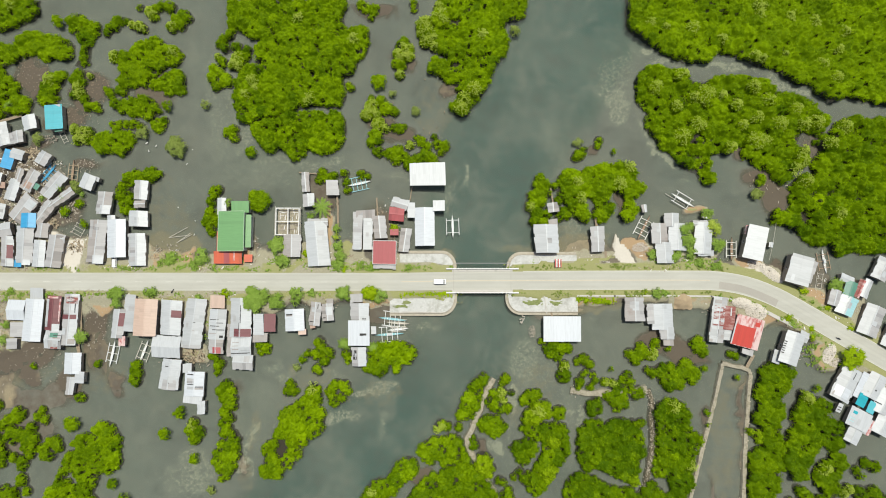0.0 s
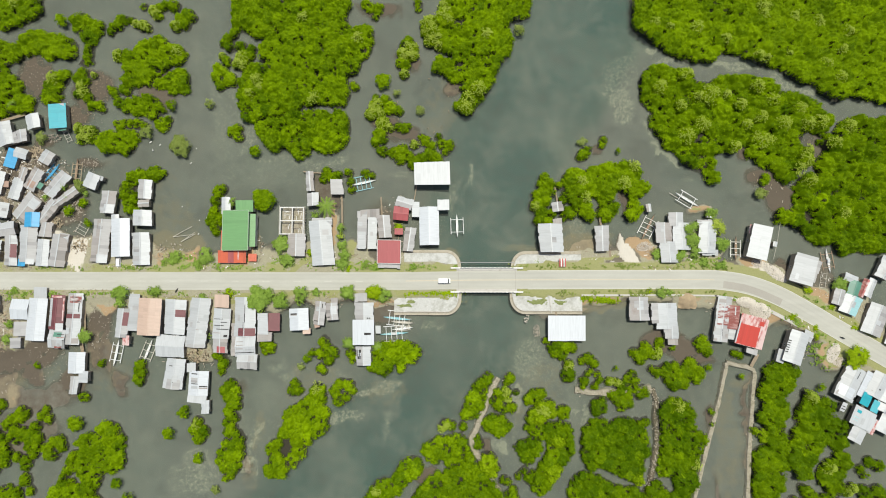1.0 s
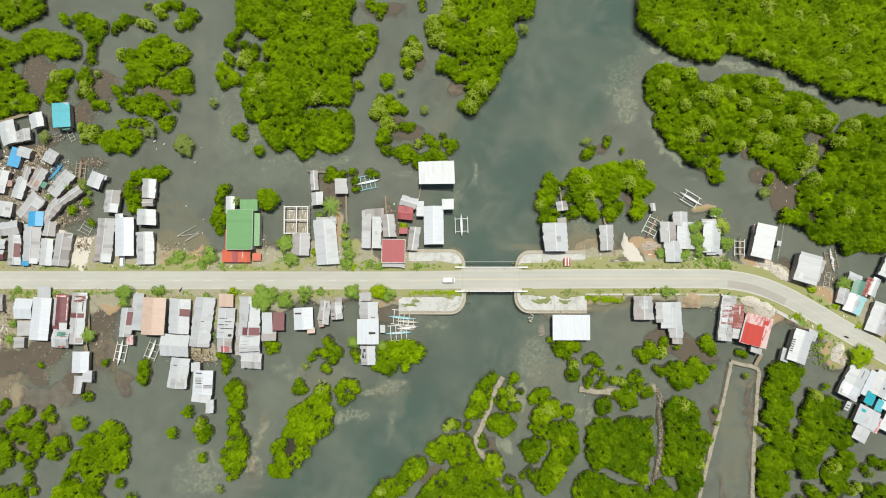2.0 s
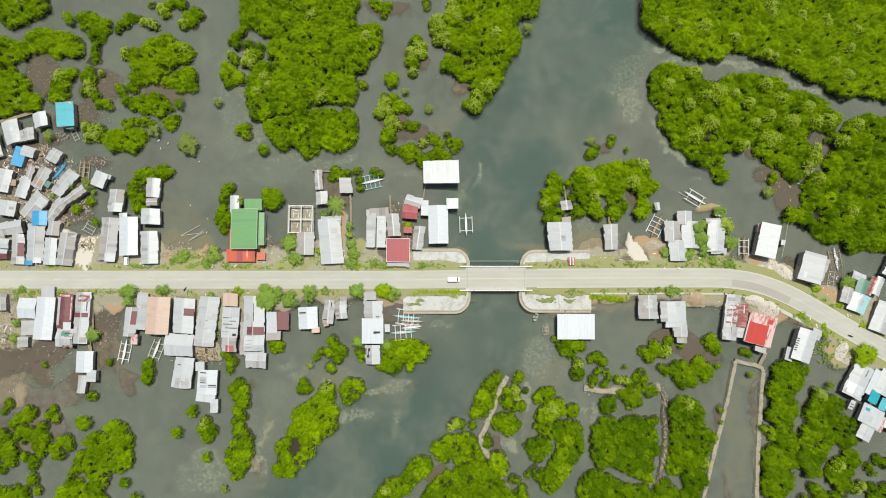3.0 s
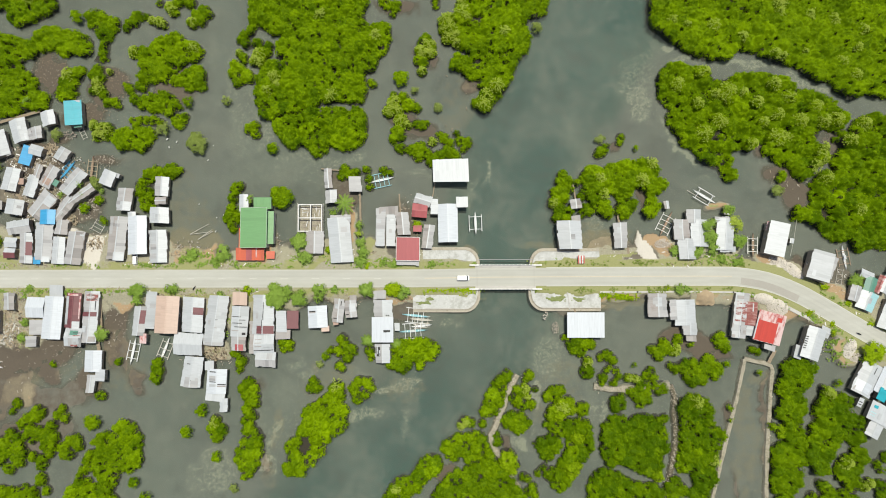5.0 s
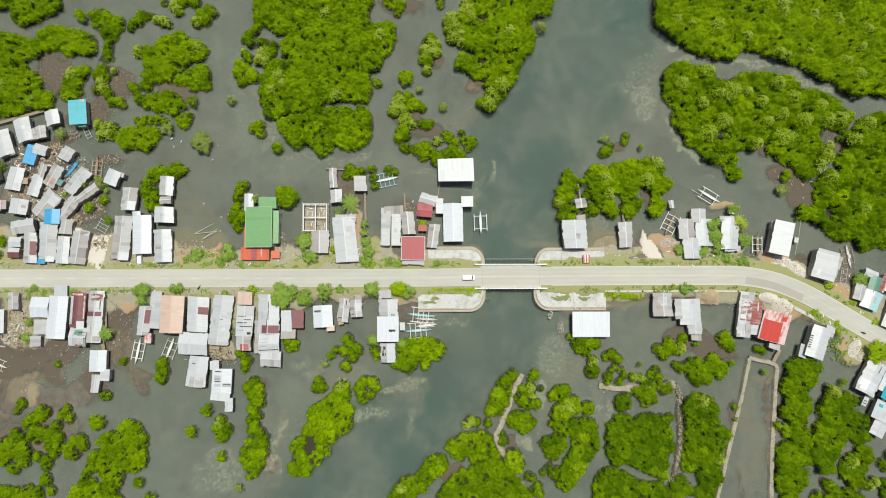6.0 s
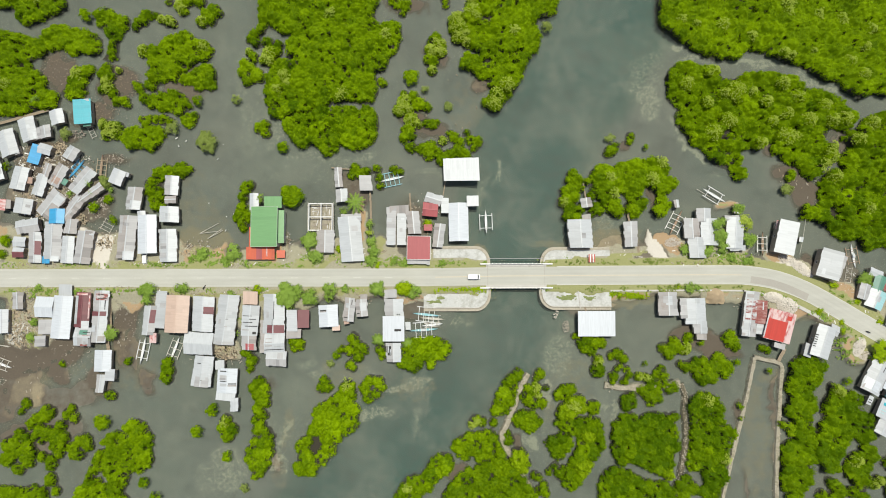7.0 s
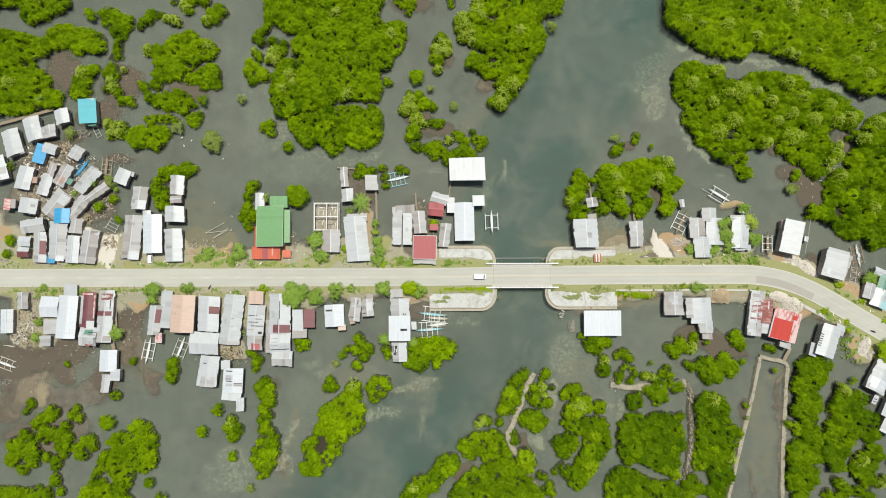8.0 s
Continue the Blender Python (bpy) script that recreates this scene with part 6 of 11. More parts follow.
stand("small clump of low mangroves in the mud", [(-132.7, -72.6), (-132.9, -69.1), (-132.2, -66.5), (-130.4, -64.6), (-127.9, -62.7), (-124.1, -62.3), (-122.6, -64.6), (-120.2, -63.4), (-117.6, -64.2), (-115.3, -65.7), (-116.0, -67.2), (-114.2, -68.7), (-114.0, -72.6)], 4.0, 0.02, 0.57, [])
stand("small clump of low mangroves in the mud", [(-160.7, -64.6), (-150.1, -65.3), (-146.6, -64.2), (-144.2, -65.7), (-142.3, -65.3), (-141.4, -68.0), (-141.2, -72.6), (-160.3, -72.7)], 4.0, 0.02, 0.57, [])
stand("dense bright green mangrove thicket standing in shallow water", [(-42.0, -30.6), (-39.7, -29.1), (-37.2, -30.4), (-36.5, -33.7), (-36.9, -36.8), (-35.3, -38.7), (-35.5, -41.7), (-35.6, -45.5), (-37.9, -47.1), (-40.2, -48.2), (-41.8, -49.7), (-43.7, -52.0), (-43.4, -54.3), (-45.5, -56.2), (-47.4, -58.4), (-49.0, -58.4), (-50.1, -60.7), (-53.2, -61.8), (-55.9, -61.4), (-57.1, -59.9), (-56.5, -56.9), (-56.4, -53.9), (-57.2, -51.6), (-55.7, -49.0), (-53.4, -48.2), (-52.7, -45.2), (-50.8, -43.3), (-51.6, -40.6), (-50.1, -37.9), (-46.6, -36.4), (-44.3, -34.1), (-42.0, -32.9)], 4.2, 0.02, 0.57, [(-50.0, -50.2, 1.9), (-50.7, -52.1, 1.7), (-49.1, -56.8, 0.8)])
stand("dense bright green mangrove thicket standing in shallow water", [(-19.5, -16.7), (-17.2, -14.8), (-13.7, -14.4), (-10.3, -14.4), (-7.8, -14.8), (-5.4, -15.5), (-4.3, -16.7), (-3.1, -18.6), (-4.4, -20.6), (-5.4, -22.5), (-7.8, -22.1), (-9.3, -25.0), (-11.7, -24.5), (-12.8, -22.5), (-14.0, -25.0), (-16.1, -27.0), (-17.9, -25.2), (-20.2, -25.6), (-22.6, -24.1), (-22.2, -22.5), (-20.3, -22.1), (-20.3, -19.8), (-19.9, -17.9)], 4.2, 0.00, 0.55, [(-17.0, -23.5, 0.6)])
stand("small clump of low mangroves in the mud", [(19.6, -25.2), (17.6, -26.8), (16.0, -28.3), (14.5, -30.6), (13.5, -32.6), (12.1, -34.9), (10.9, -37.2), (10.3, -39.8), (11.7, -42.1), (14.0, -41.8), (16.4, -40.6), (17.9, -38.3), (19.5, -35.2), (19.5, -32.9), (20.3, -30.6), (21.5, -28.3), (21.1, -26.0)], 3.8, 0.05, 0.45, [(16.3, -32.4, 0.8)])
stand("small clump of low mangroves in the mud", [(17.9, -41.8), (19.5, -40.2), (21.4, -39.5), (23.4, -39.5), (25.3, -40.2), (26.8, -41.7), (27.8, -43.3), (27.2, -45.6), (25.2, -47.1), (22.7, -47.1), (20.8, -45.9), (18.7, -45.9), (17.5, -44.4)], 3.8, 0.00, 0.40, [])
stand("dense bright green mangrove thicket standing in shallow water", [(-3.4, -52.3), (-1.9, -50.1), (0.4, -48.2), (2.4, -47.0), (4.7, -47.4), (7.2, -46.7), (10.1, -46.3), (12.0, -47.4), (12.6, -50.1), (14.3, -52.7), (15.5, -55.0), (13.0, -55.5), (10.1, -55.7), (7.4, -57.2), (5.3, -56.5), (3.5, -55.0), (2.4, -57.3), (0.4, -56.5), (-1.5, -55.0)], 4.2, 0.00, 0.40, [])
stand("dense bright green mangrove thicket standing in shallow water", [(5.2, -58.3), (8.1, -56.8), (11.0, -55.5), (13.9, -54.9), (16.2, -56.5), (17.8, -58.7), (19.7, -60.6), (21.6, -62.1), (23.1, -64.3), (25.0, -66.8), (26.3, -69.6), (26.3, -72.4), (-7.2, -72.4), (-6.9, -68.5), (-5.0, -66.2), (-3.0, -63.6), (-0.5, -61.4), (2.0, -59.9), (3.9, -60.2)], 4.4, 0.03, 0.14, [(1.4, -64.0, 0.8), (10.4, -61.7, 0.8)])
stand("small clump of low mangroves in the mud", [(-22.7, -68.2), (-20.8, -65.6), (-18.8, -62.6), (-16.0, -61.8), (-14.0, -62.2), (-12.7, -59.9), (-10.2, -56.2), (-8.3, -54.7), (-5.8, -54.3), (-3.4, -55.0), (-2.5, -57.3), (-3.0, -59.6), (-5.4, -61.4), (-7.7, -63.3), (-9.2, -65.2), (-11.5, -67.1), (-14.0, -69.0), (-14.6, -72.5), (-23.0, -72.5)], 4.0, 0.04, 0.40, [])
stand("dense bright green mangrove thicket standing in shallow water", [(31.8, -43.6), (34.3, -42.2), (38.2, -41.7), (42.1, -42.2), (45.0, -41.7), (48.5, -42.8), (49.0, -46.0), (49.1, -49.8), (48.7, -53.6), (46.7, -56.4), (44.3, -57.9), (41.8, -59.3), (39.9, -61.1), (42.4, -62.1), (40.8, -64.9), (37.9, -66.6), (35.0, -66.2), (34.1, -63.6), (35.4, -61.1), (36.6, -58.3), (38.0, -55.5), (40.0, -52.7), (40.4, -49.3), (39.5, -47.9), (36.8, -47.4), (33.7, -46.0)], 4.4, 0.08, 0.35, [])
stand("small clump of low mangroves in the mud", [(28.3, -50.8), (30.4, -48.9), (33.0, -48.0), (35.3, -47.0), (38.0, -48.6), (38.3, -50.8), (37.5, -52.7), (36.0, -54.2), (35.6, -56.5), (33.2, -57.3), (31.7, -56.1), (31.3, -53.9), (29.4, -52.4)], 4.0, 0.00, 0.35, [])
stand("dense bright green mangrove thicket standing in shallow water", [(52.0, -49.8), (52.2, -46.9), (53.4, -43.5), (55.0, -42.2), (57.6, -40.9), (60.1, -40.9), (61.4, -42.8), (63.3, -41.2), (66.3, -40.3), (69.2, -40.9), (71.0, -42.8), (73.5, -43.5), (75.0, -46.0), (75.3, -49.8), (74.6, -52.6), (74.0, -55.4), (73.1, -58.2), (71.6, -60.5), (69.6, -62.0), (67.3, -61.1), (64.3, -60.1), (61.6, -58.6), (59.1, -57.9), (56.2, -58.6), (53.9, -57.5), (52.5, -54.9), (51.7, -52.2)], 4.6, 0.02, 0.22, [])
stand("dense bright green mangrove thicket standing in shallow water", [(47.4, -70.5), (47.1, -65.8), (48.1, -62.1), (50.1, -60.2), (52.8, -58.7), (55.1, -59.8), (57.8, -60.2), (60.0, -61.7), (62.9, -63.2), (65.7, -64.3), (68.6, -63.9), (71.1, -64.3), (73.0, -66.2), (73.2, -72.3), (47.4, -72.4)], 4.4, 0.04, 0.20, [])
stand("dense bright green mangrove thicket standing in shallow water", [(78.3, -37.4), (79.9, -35.5), (82.9, -34.4), (86.2, -34.0), (88.7, -35.1), (90.5, -37.4), (91.8, -39.7), (90.2, -42.0), (91.6, -45.0), (94.3, -45.8), (94.8, -48.0), (93.0, -51.6), (92.1, -54.5), (91.2, -57.9), (91.5, -62.0), (89.6, -66.1), (88.1, -72.3), (83.7, -72.3), (83.2, -67.6), (84.1, -63.9), (83.1, -61.1), (80.8, -60.7), (78.5, -60.5), (77.4, -57.9), (78.3, -54.1), (79.3, -50.7), (78.8, -47.3), (79.1, -43.1)], 4.6, 0.05, 0.22, [(89.8, -47.0, 0.8)])
stand("dense bright green mangrove thicket standing in shallow water", [(115.6, -23.6), (117.6, -21.3), (120.1, -22.0), (122.7, -21.3), (124.5, -23.6), (126.9, -22.4), (126.4, -24.9), (125.1, -27.4), (125.8, -30.1), (123.4, -32.0), (121.7, -33.9), (123.2, -35.8), (122.7, -39.3), (121.0, -42.1), (122.8, -44.0), (121.6, -46.9), (123.4, -49.7), (122.7, -52.5), (122.7, -56.3), (120.7, -58.5), (120.9, -61.9), (119.6, -65.7), (117.2, -67.9), (116.7, -72.2), (112.3, -72.2), (111.8, -68.5), (110.0, -65.7), (109.8, -61.9), (111.1, -59.1), (109.6, -56.3), (110.2, -52.5), (112.6, -50.6), (115.3, -49.1), (115.0, -46.5), (115.5, -44.0), (113.7, -42.1), (111.8, -40.8), (111.9, -38.9), (114.2, -37.8), (114.0, -34.5), (112.9, -32.0), (113.4, -29.4), (114.6, -27.4)], 4.8, 0.05, 0.22, [])
stand("dense bright green mangrove thicket standing in shallow water", [(126.7, -35.8), (128.7, -33.9), (131.2, -34.3), (133.8, -33.2), (136.1, -33.5), (138.3, -34.3), (139.0, -37.0), (137.7, -39.6), (140.0, -40.8), (142.6, -41.5), (143.3, -43.4), (141.6, -45.9), (141.9, -48.7), (140.2, -51.8), (137.9, -51.0), (136.4, -49.7), (137.4, -46.9), (137.8, -44.6), (136.2, -46.9), (135.7, -49.7), (133.2, -52.5), (131.2, -54.8), (129.6, -57.4), (129.8, -60.4), (127.1, -61.5), (124.8, -60.4), (124.5, -58.2), (122.3, -56.7), (122.4, -54.0), (124.4, -51.6), (123.0, -48.8), (123.6, -45.3), (126.0, -43.4), (125.3, -40.8)], 4.8, 0.06, 0.22, [])
stand("dense bright green mangrove thicket standing in shallow water", [(132.3, -59.2), (133.6, -56.4), (135.2, -54.5), (137.6, -54.1), (138.4, -52.2), (140.8, -51.4), (143.0, -52.6), (144.0, -55.4), (142.7, -59.2), (140.3, -61.0), (141.5, -62.9), (142.0, -65.7), (139.4, -67.6), (136.6, -66.7), (134.4, -64.2), (132.6, -62.4)], 4.4, 0.04, 0.20, [])
clump("small clump of low mangroves in the mud", [(-150.5, -37.1, 1.8), (-152.1, -39.8, 1.2)], [], [], 3.0, 0.50)
clump("small clump of low mangroves in the mud", [(-143.3, -39.2, 1.8), (-141.7, -40.1, 1.8), (-145.9, -41.8, 1.8), (-143.6, -41.6, 1.8), (-148.3, -43.8, 1.8)], [], [], 3.4, 0.50)
clump("small clump of low mangroves in the mud", [(-137.9, -44.7, 1.9), (-145.2, -46.2, 2.3), (-142.0, -47.1, 2.5), (-146.6, -48.1, 1.4), (-139.2, -48.7, 2.3), (-136.9, -48.7, 1.9), (-137.5, -51.5, 2.1), (-139.8, -51.9, 1.6), (-138.2, -53.8, 1.6), (-144.4, -49.8, 1.0)], [], [], 3.6, 0.50)
clump("small clump of low mangroves in the mud", [(-151.9, -47.2, 1.8), (-149.5, -48.7, 1.7), (-149.2, -51.3, 2.3), (-152.2, -52.9, 2.7), (-147.1, -53.8, 1.7), (-149.6, -54.7, 2.3), (-148.5, -57.0, 1.7), (-151.7, -59.1, 1.9), (-155.4, -51.0, 2.7), (-155.6, -55.7, 2.5)], [], [], 3.6, 0.50)
clump("small clump of low mangroves in the mud", [(-143.9, -55.2, 1.7), (-140.9, -56.3, 2.3), (-141.2, -58.2, 1.7)], [], [], 3.4, 0.50)
clump("small clump of low mangroves in the mud", [(-136.3, -40.9, 1.8), (-134.4, -38.8, 1.4), (-133.7, -41.9, 1.8)], [], [], 3.2, 0.55)
clump("small clump of low mangroves in the mud", [(-129.5, -49.6, 2.3), (-128.4, -51.5, 1.6), (-131.8, -50.0, 1.6), (-133.6, -51.9, 1.9), (-133.1, -54.4, 1.7), (-131.2, -54.4, 1.7)], [], [], 3.6, 0.50)
clump("small clump of low mangroves in the mud", [(-124.5, -54.4, 1.6), (-125.4, -56.3, 1.7), (-126.2, -59.3, 1.7), (-127.4, -62.0, 1.5), (-123.7, -58.6, 1.5)], [], [], 3.4, 0.50)
clump("small clump of low mangroves in the mud", [(-140.7, -63.0, 1.9), (-141.1, -61.6, 1.4)], [], [], 3.2, 0.50)
clump("small clump of low mangroves in the mud", [(-138.9, -66.5, 1.5), (-143.4, -66.5, 1.5)], [], [], 3.2, 0.50)
clump("small clump of low mangroves in the mud", [(-122.0, -34.2, 1.6), (-120.6, -34.6, 1.2)], [], [], 3.0, 0.50)
clump("small clump of low mangroves in the mud", [(-102.9, -24.5, 1.6), (-102.1, -23.2, 1.8), (-103.1, -27.6, 1.6), (-101.2, -26.1, 1.6), (-101.9, -28.8, 1.6)], [], [], 3.4, 0.45)
clump("small clump of low mangroves in the mud", [(-75.2, -19.9, 1.2), (-73.6, -21.0, 1.6), (-73.3, -23.3, 1.6), (-73.5, -25.3, 1.2), (-72.0, -22.2, 1.2)], [], [], 3.4, 0.45)
clump("small clump of low mangroves in the mud", [(-70.1, -29.9, 2.0), (-72.0, -31.8, 1.8), (-68.3, -31.8, 1.8), (-70.6, -34.1, 2.1), (-67.7, -34.5, 1.6), (-69.2, -36.8, 1.9), (-70.7, -39.1, 1.6), (-69.1, -40.6, 1.6), (-67.9, -41.4, 1.2), (-67.4, -37.1, 1.4)], [], [], 3.8, 0.50)
clump("small clump of low mangroves in the mud", [(-71.3, -42.9, 1.4), (-69.4, -45.2, 1.9), (-70.9, -46.3, 1.6), (-67.4, -47.1, 1.7), (-65.8, -48.6, 1.2), (-71.2, -50.1, 1.5), (-68.8, -50.9, 2.1), (-66.3, -50.9, 1.7), (-72.6, -53.7, 1.9), (-69.5, -54.3, 2.5), (-66.4, -53.9, 1.9), (-73.3, -56.2, 1.5), (-71.0, -58.0, 2.3), (-67.9, -58.0, 1.9), (-69.4, -60.7, 1.4), (-70.9, -61.8, 1.2)], [], [], 3.8, 0.50)
clump("small clump of low mangroves in the mud", [(-82.2, -45.6, 1.9), (-79.1, -46.0, 1.9), (-80.6, -48.2, 2.1)], [(-81.5, -42.9, 1.9)], [], 3.6, 0.50)
clump("small clump of low mangroves in the mud", [(-47.6, -29.9, 1.8), (-48.3, -31.8, 1.8), (-46.4, -31.8, 1.6)], [], [], 3.4, 0.50)
clump("small clump of low mangroves in the mud", [(-33.5, -31.8, 1.8), (-31.6, -29.5, 1.8), (-28.8, -29.9, 2.0), (-27.8, -31.8, 1.6), (-29.9, -34.1, 1.8), (-32.3, -35.6, 1.8), (-33.1, -33.7, 1.6)], [], [], 3.4, 0.50)
clump("small clump of low mangroves in the mud", [(-37.6, -14.8, 1.8), (-36.8, -17.3, 2.2), (-34.4, -18.7, 2.0), (-38.7, -19.4, 1.8), (-35.9, -21.2, 1.8), (-41.4, -18.7, 1.2)], [], [], 3.6, 0.50)
clump("small clump of low mangroves in the mud", [(-38.7, -24.2, 1.6), (-37.5, -25.3, 1.0)], [], [], 2.8, 0.50)
clump("small clump of low mangroves in the mud", [(-28.2, -18.7, 1.6), (-27.4, -20.6, 1.4)], [], [], 3.2, 0.50)
clump("small clump of low mangroves in the mud", [(-58.4, -16.0, 1.8), (-56.4, -17.1, 1.8), (-58.0, -17.9, 1.6)], [], [], 3.2, 0.40)
clump("small clump of low mangroves in the mud", [(27.4, -27.5, 1.8), (26.2, -28.7, 1.2), (29.5, -32.2, 1.0), (22.8, -32.2, 1.6), (24.2, -33.3, 1.4), (21.5, -34.9, 1.4), (23.4, -36.6, 2.1), (25.3, -37.9, 1.6), (28.0, -37.5, 1.7)], [(26.1, -31.8, 1.6), (26.7, -34.7, 1.2)], [], 3.4, 0.45)
clump("small clump of low mangroves in the mud", [(16.0, -48.1, 1.4), (16.7, -50.0, 1.6), (15.5, -50.9, 1.2)], [], [], 3.0, 0.35)
clump("pale mangrove trees beside a mud bank", [(7.2, -43.7, 1.6), (11.1, -44.0, 1.4)], [(5.3, -43.3, 1.7), (3.9, -44.4, 1.4)], [], 3.4, 0.45)
clump("yellow-green young mangroves beside the causeway", [(22.6, -57.9, 1.3)], [], [(20.1, -54.9, 1.7), (19.3, -58.3, 1.9), (21.2, -59.8, 1.7)], 4.0, 0.50)
clump("small clump of low mangroves in the mud", [(25.1, -62.2, 1.5), (26.5, -62.6, 1.2)], [], [], 3.2, 0.35)
clump("small clump of low mangroves in the mud", [(28.4, -65.6, 1.5), (27.0, -66.9, 1.5), (28.9, -67.9, 1.5)], [], [], 3.2, 0.45)
clump("mangroves with a young yellow-green crown", [(36.3, -33.6, 2.7), (38.3, -32.6, 1.7), (34.4, -34.5, 1.9), (45.9, -38.7, 2.3)], [], [(38.2, -37.0, 2.3), (41.1, -36.4, 1.9), (39.1, -39.3, 2.5), (35.3, -40.2, 1.5), (41.7, -38.9, 1.7)], 4.4, 0.35)
clump("mangroves with a young yellow-green crown", [], [], [(43.1, -59.7, 1.7), (41.3, -61.6, 1.5), (44.3, -58.6, 1.2)], 4.2, 0.50)
clump("small clump of low mangroves in the mud", [(32.3, -59.0, 1.3), (30.3, -60.7, 1.2), (33.6, -60.7, 1.5), (35.1, -59.9, 1.2), (34.1, -62.2, 1.5)], [], [], 3.4, 0.40)
clump("pale mangrove trees beside a mud bank", [(47.6, -26.3, 2.5)], [(47.8, -22.7, 1.8)], [], 3.8, 0.22)
clump("small clump of low mangroves in the mud", [(54.8, -20.6, 2.0), (52.9, -21.2, 1.6), (56.7, -22.2, 1.8), (55.5, -25.0, 1.0), (53.1, -28.3, 1.6), (54.3, -26.0, 1.0), (58.0, -26.0, 1.2), (58.6, -27.9, 1.2), (57.0, -29.9, 1.2), (52.7, -30.3, 1.0)], [], [], 3.2, 0.50)
clump("small clump of low mangroves in the mud", [(42.5, -16.7, 2.0), (44.5, -15.9, 2.0), (47.0, -16.7, 2.3), (49.3, -16.7, 1.8), (45.4, -19.2, 1.8), (43.1, -18.3, 1.6), (40.2, -14.4, 1.2)], [], [], 3.6, 0.50)
clump("small clump of low mangroves in the mud", [(69.9, -26.0, 1.6), (68.7, -27.5, 1.6), (70.6, -28.3, 1.6), (70.1, -30.6, 1.8), (66.3, -29.8, 1.8), (65.6, -32.1, 1.9), (62.7, -33.1, 1.7), (68.1, -33.7, 1.7), (66.1, -35.6, 1.9), (64.6, -34.6, 1.7), (68.5, -36.0, 1.6), (66.1, -37.3, 1.4)], [(64.4, -28.7, 1.4), (62.0, -28.3, 1.4)], [], 3.4, 0.50)
clump("small clump of low mangroves in the mud", [(73.7, -31.8, 2.1), (72.5, -33.1, 1.6)], [], [], 3.2, 0.50)
clump("small clump of low mangroves in the mud", [(58.0, -37.1, 2.9), (59.0, -35.1, 1.9)], [], [], 4.0, 0.22)
clump("small clump of low mangroves in the mud", [(74.1, -42.3, 1.5), (71.2, -42.5, 1.5)], [], [], 3.4, 0.22)
clump("yellow-green young mangroves beside the dike", [], [], [(71.6, -62.1, 1.5), (70.5, -60.7, 1.2)], 3.8, 0.50)
clump("small clump of low mangroves in the mud", [(77.3, -63.9, 2.3), (75.3, -65.8, 2.1), (79.1, -66.2, 2.3), (81.0, -67.3, 1.5), (76.2, -68.8, 2.3)], [], [], 3.8, 0.22)
clump("small clump of low mangroves in the mud", [(80.3, -24.6, 1.8), (78.4, -25.2, 1.6), (76.8, -24.0, 1.2), (81.9, -23.6, 1.6), (84.6, -23.1, 1.6), (82.6, -26.9, 2.3), (85.7, -26.3, 2.3), (89.0, -25.9, 2.3), (84.5, -29.0, 2.3), (87.6, -28.6, 2.1), (90.1, -22.1, 2.1), (88.5, -23.1, 1.6), (92.4, -24.0, 1.9), (93.5, -25.9, 1.7), (92.3, -27.5, 1.7)], [], [], 3.8, 0.45)
clump("small clump of low mangroves in the mud", [(70.8, -18.6, 1.8), (72.7, -20.6, 2.0), (74.7, -16.3, 1.8), (75.7, -18.6, 2.0), (73.7, -18.2, 1.8), (79.7, -15.1, 1.6)], [(78.2, -18.6, 2.0)], [], 3.6, 0.50)
clump("small clump of low mangroves in the mud", [(92.8, -14.8, 1.6), (94.8, -14.0, 1.8), (93.9, -16.7, 1.6), (96.2, -17.9, 1.8), (95.9, -15.9, 1.6)], [], [], 3.4, 0.50)
clump("small clump of low mangroves in the mud", [(105.8, -18.7, 1.4), (107.7, -19.5, 1.2)], [], [], 2.8, 0.50)
clump("yellow-green young mangroves beside the dike", [], [], [(111.0, -44.7, 1.4), (113.3, -45.8, 1.5), (114.4, -47.9, 1.2)], 3.8, 0.50)
clump("pale mangrove trees beside a mud bank", [], [(130.8, -33.5, 1.9), (129.6, -32.3, 1.5)], [], 5.0, 0.40)
clump("small clump of low mangroves in the mud", [(129.0, -66.1, 2.3), (127.1, -64.3, 1.5), (130.4, -67.6, 2.3), (134.6, -68.0, 1.9), (138.4, -69.5, 1.9), (124.1, -68.7, 1.7), (126.9, -69.9, 1.9)], [], [], 3.8, 0.22)
clump("small clump of low mangroves in the mud", [(147.1, -57.9, 1.5), (148.2, -59.8, 1.2), (150.3, -55.4, 1.9), (152.9, -56.8, 1.9)], [], [], 3.6, 0.35)
clump("pale mangrove trees beside a mud bank", [], [(143.6, -64.0, 1.7), (142.2, -65.5, 1.3)], [], 3.4, 0.40)
clump("small clump of low mangroves in the mud", [(148.0, -65.3, 2.3), (149.0, -68.5, 2.7), (152.2, -65.7, 2.7), (154.8, -67.9, 2.7)], [], [], 4.0, 0.22)
clump("pale mangrove trees beside a mud bank", [(-124.4, 72.2, 1.6), (-128.6, 73.9, 1.6), (-125.5, 79.1, 1.6), (-129.2, 79.7, 1.6), (-127.3, 81.8, 2.0), (-123.1, 69.7, 1.6), (-120.7, 69.7, 1.8), (-119.4, 68.5, 1.2)], [(-127.1, 76.8, 2.0), (-125.9, 74.3, 2.0), (-122.8, 80.9, 1.0)], [], 3.6, 0.50)
clump("small clump of low mangroves in the mud", [(-114.3, 101.5, 2.0), (-112.7, 101.9, 1.6), (-116.2, 99.0, 1.8), (-117.4, 97.3, 1.4), (-114.8, 99.4, 1.6)], [], [], 3.4, 0.50)
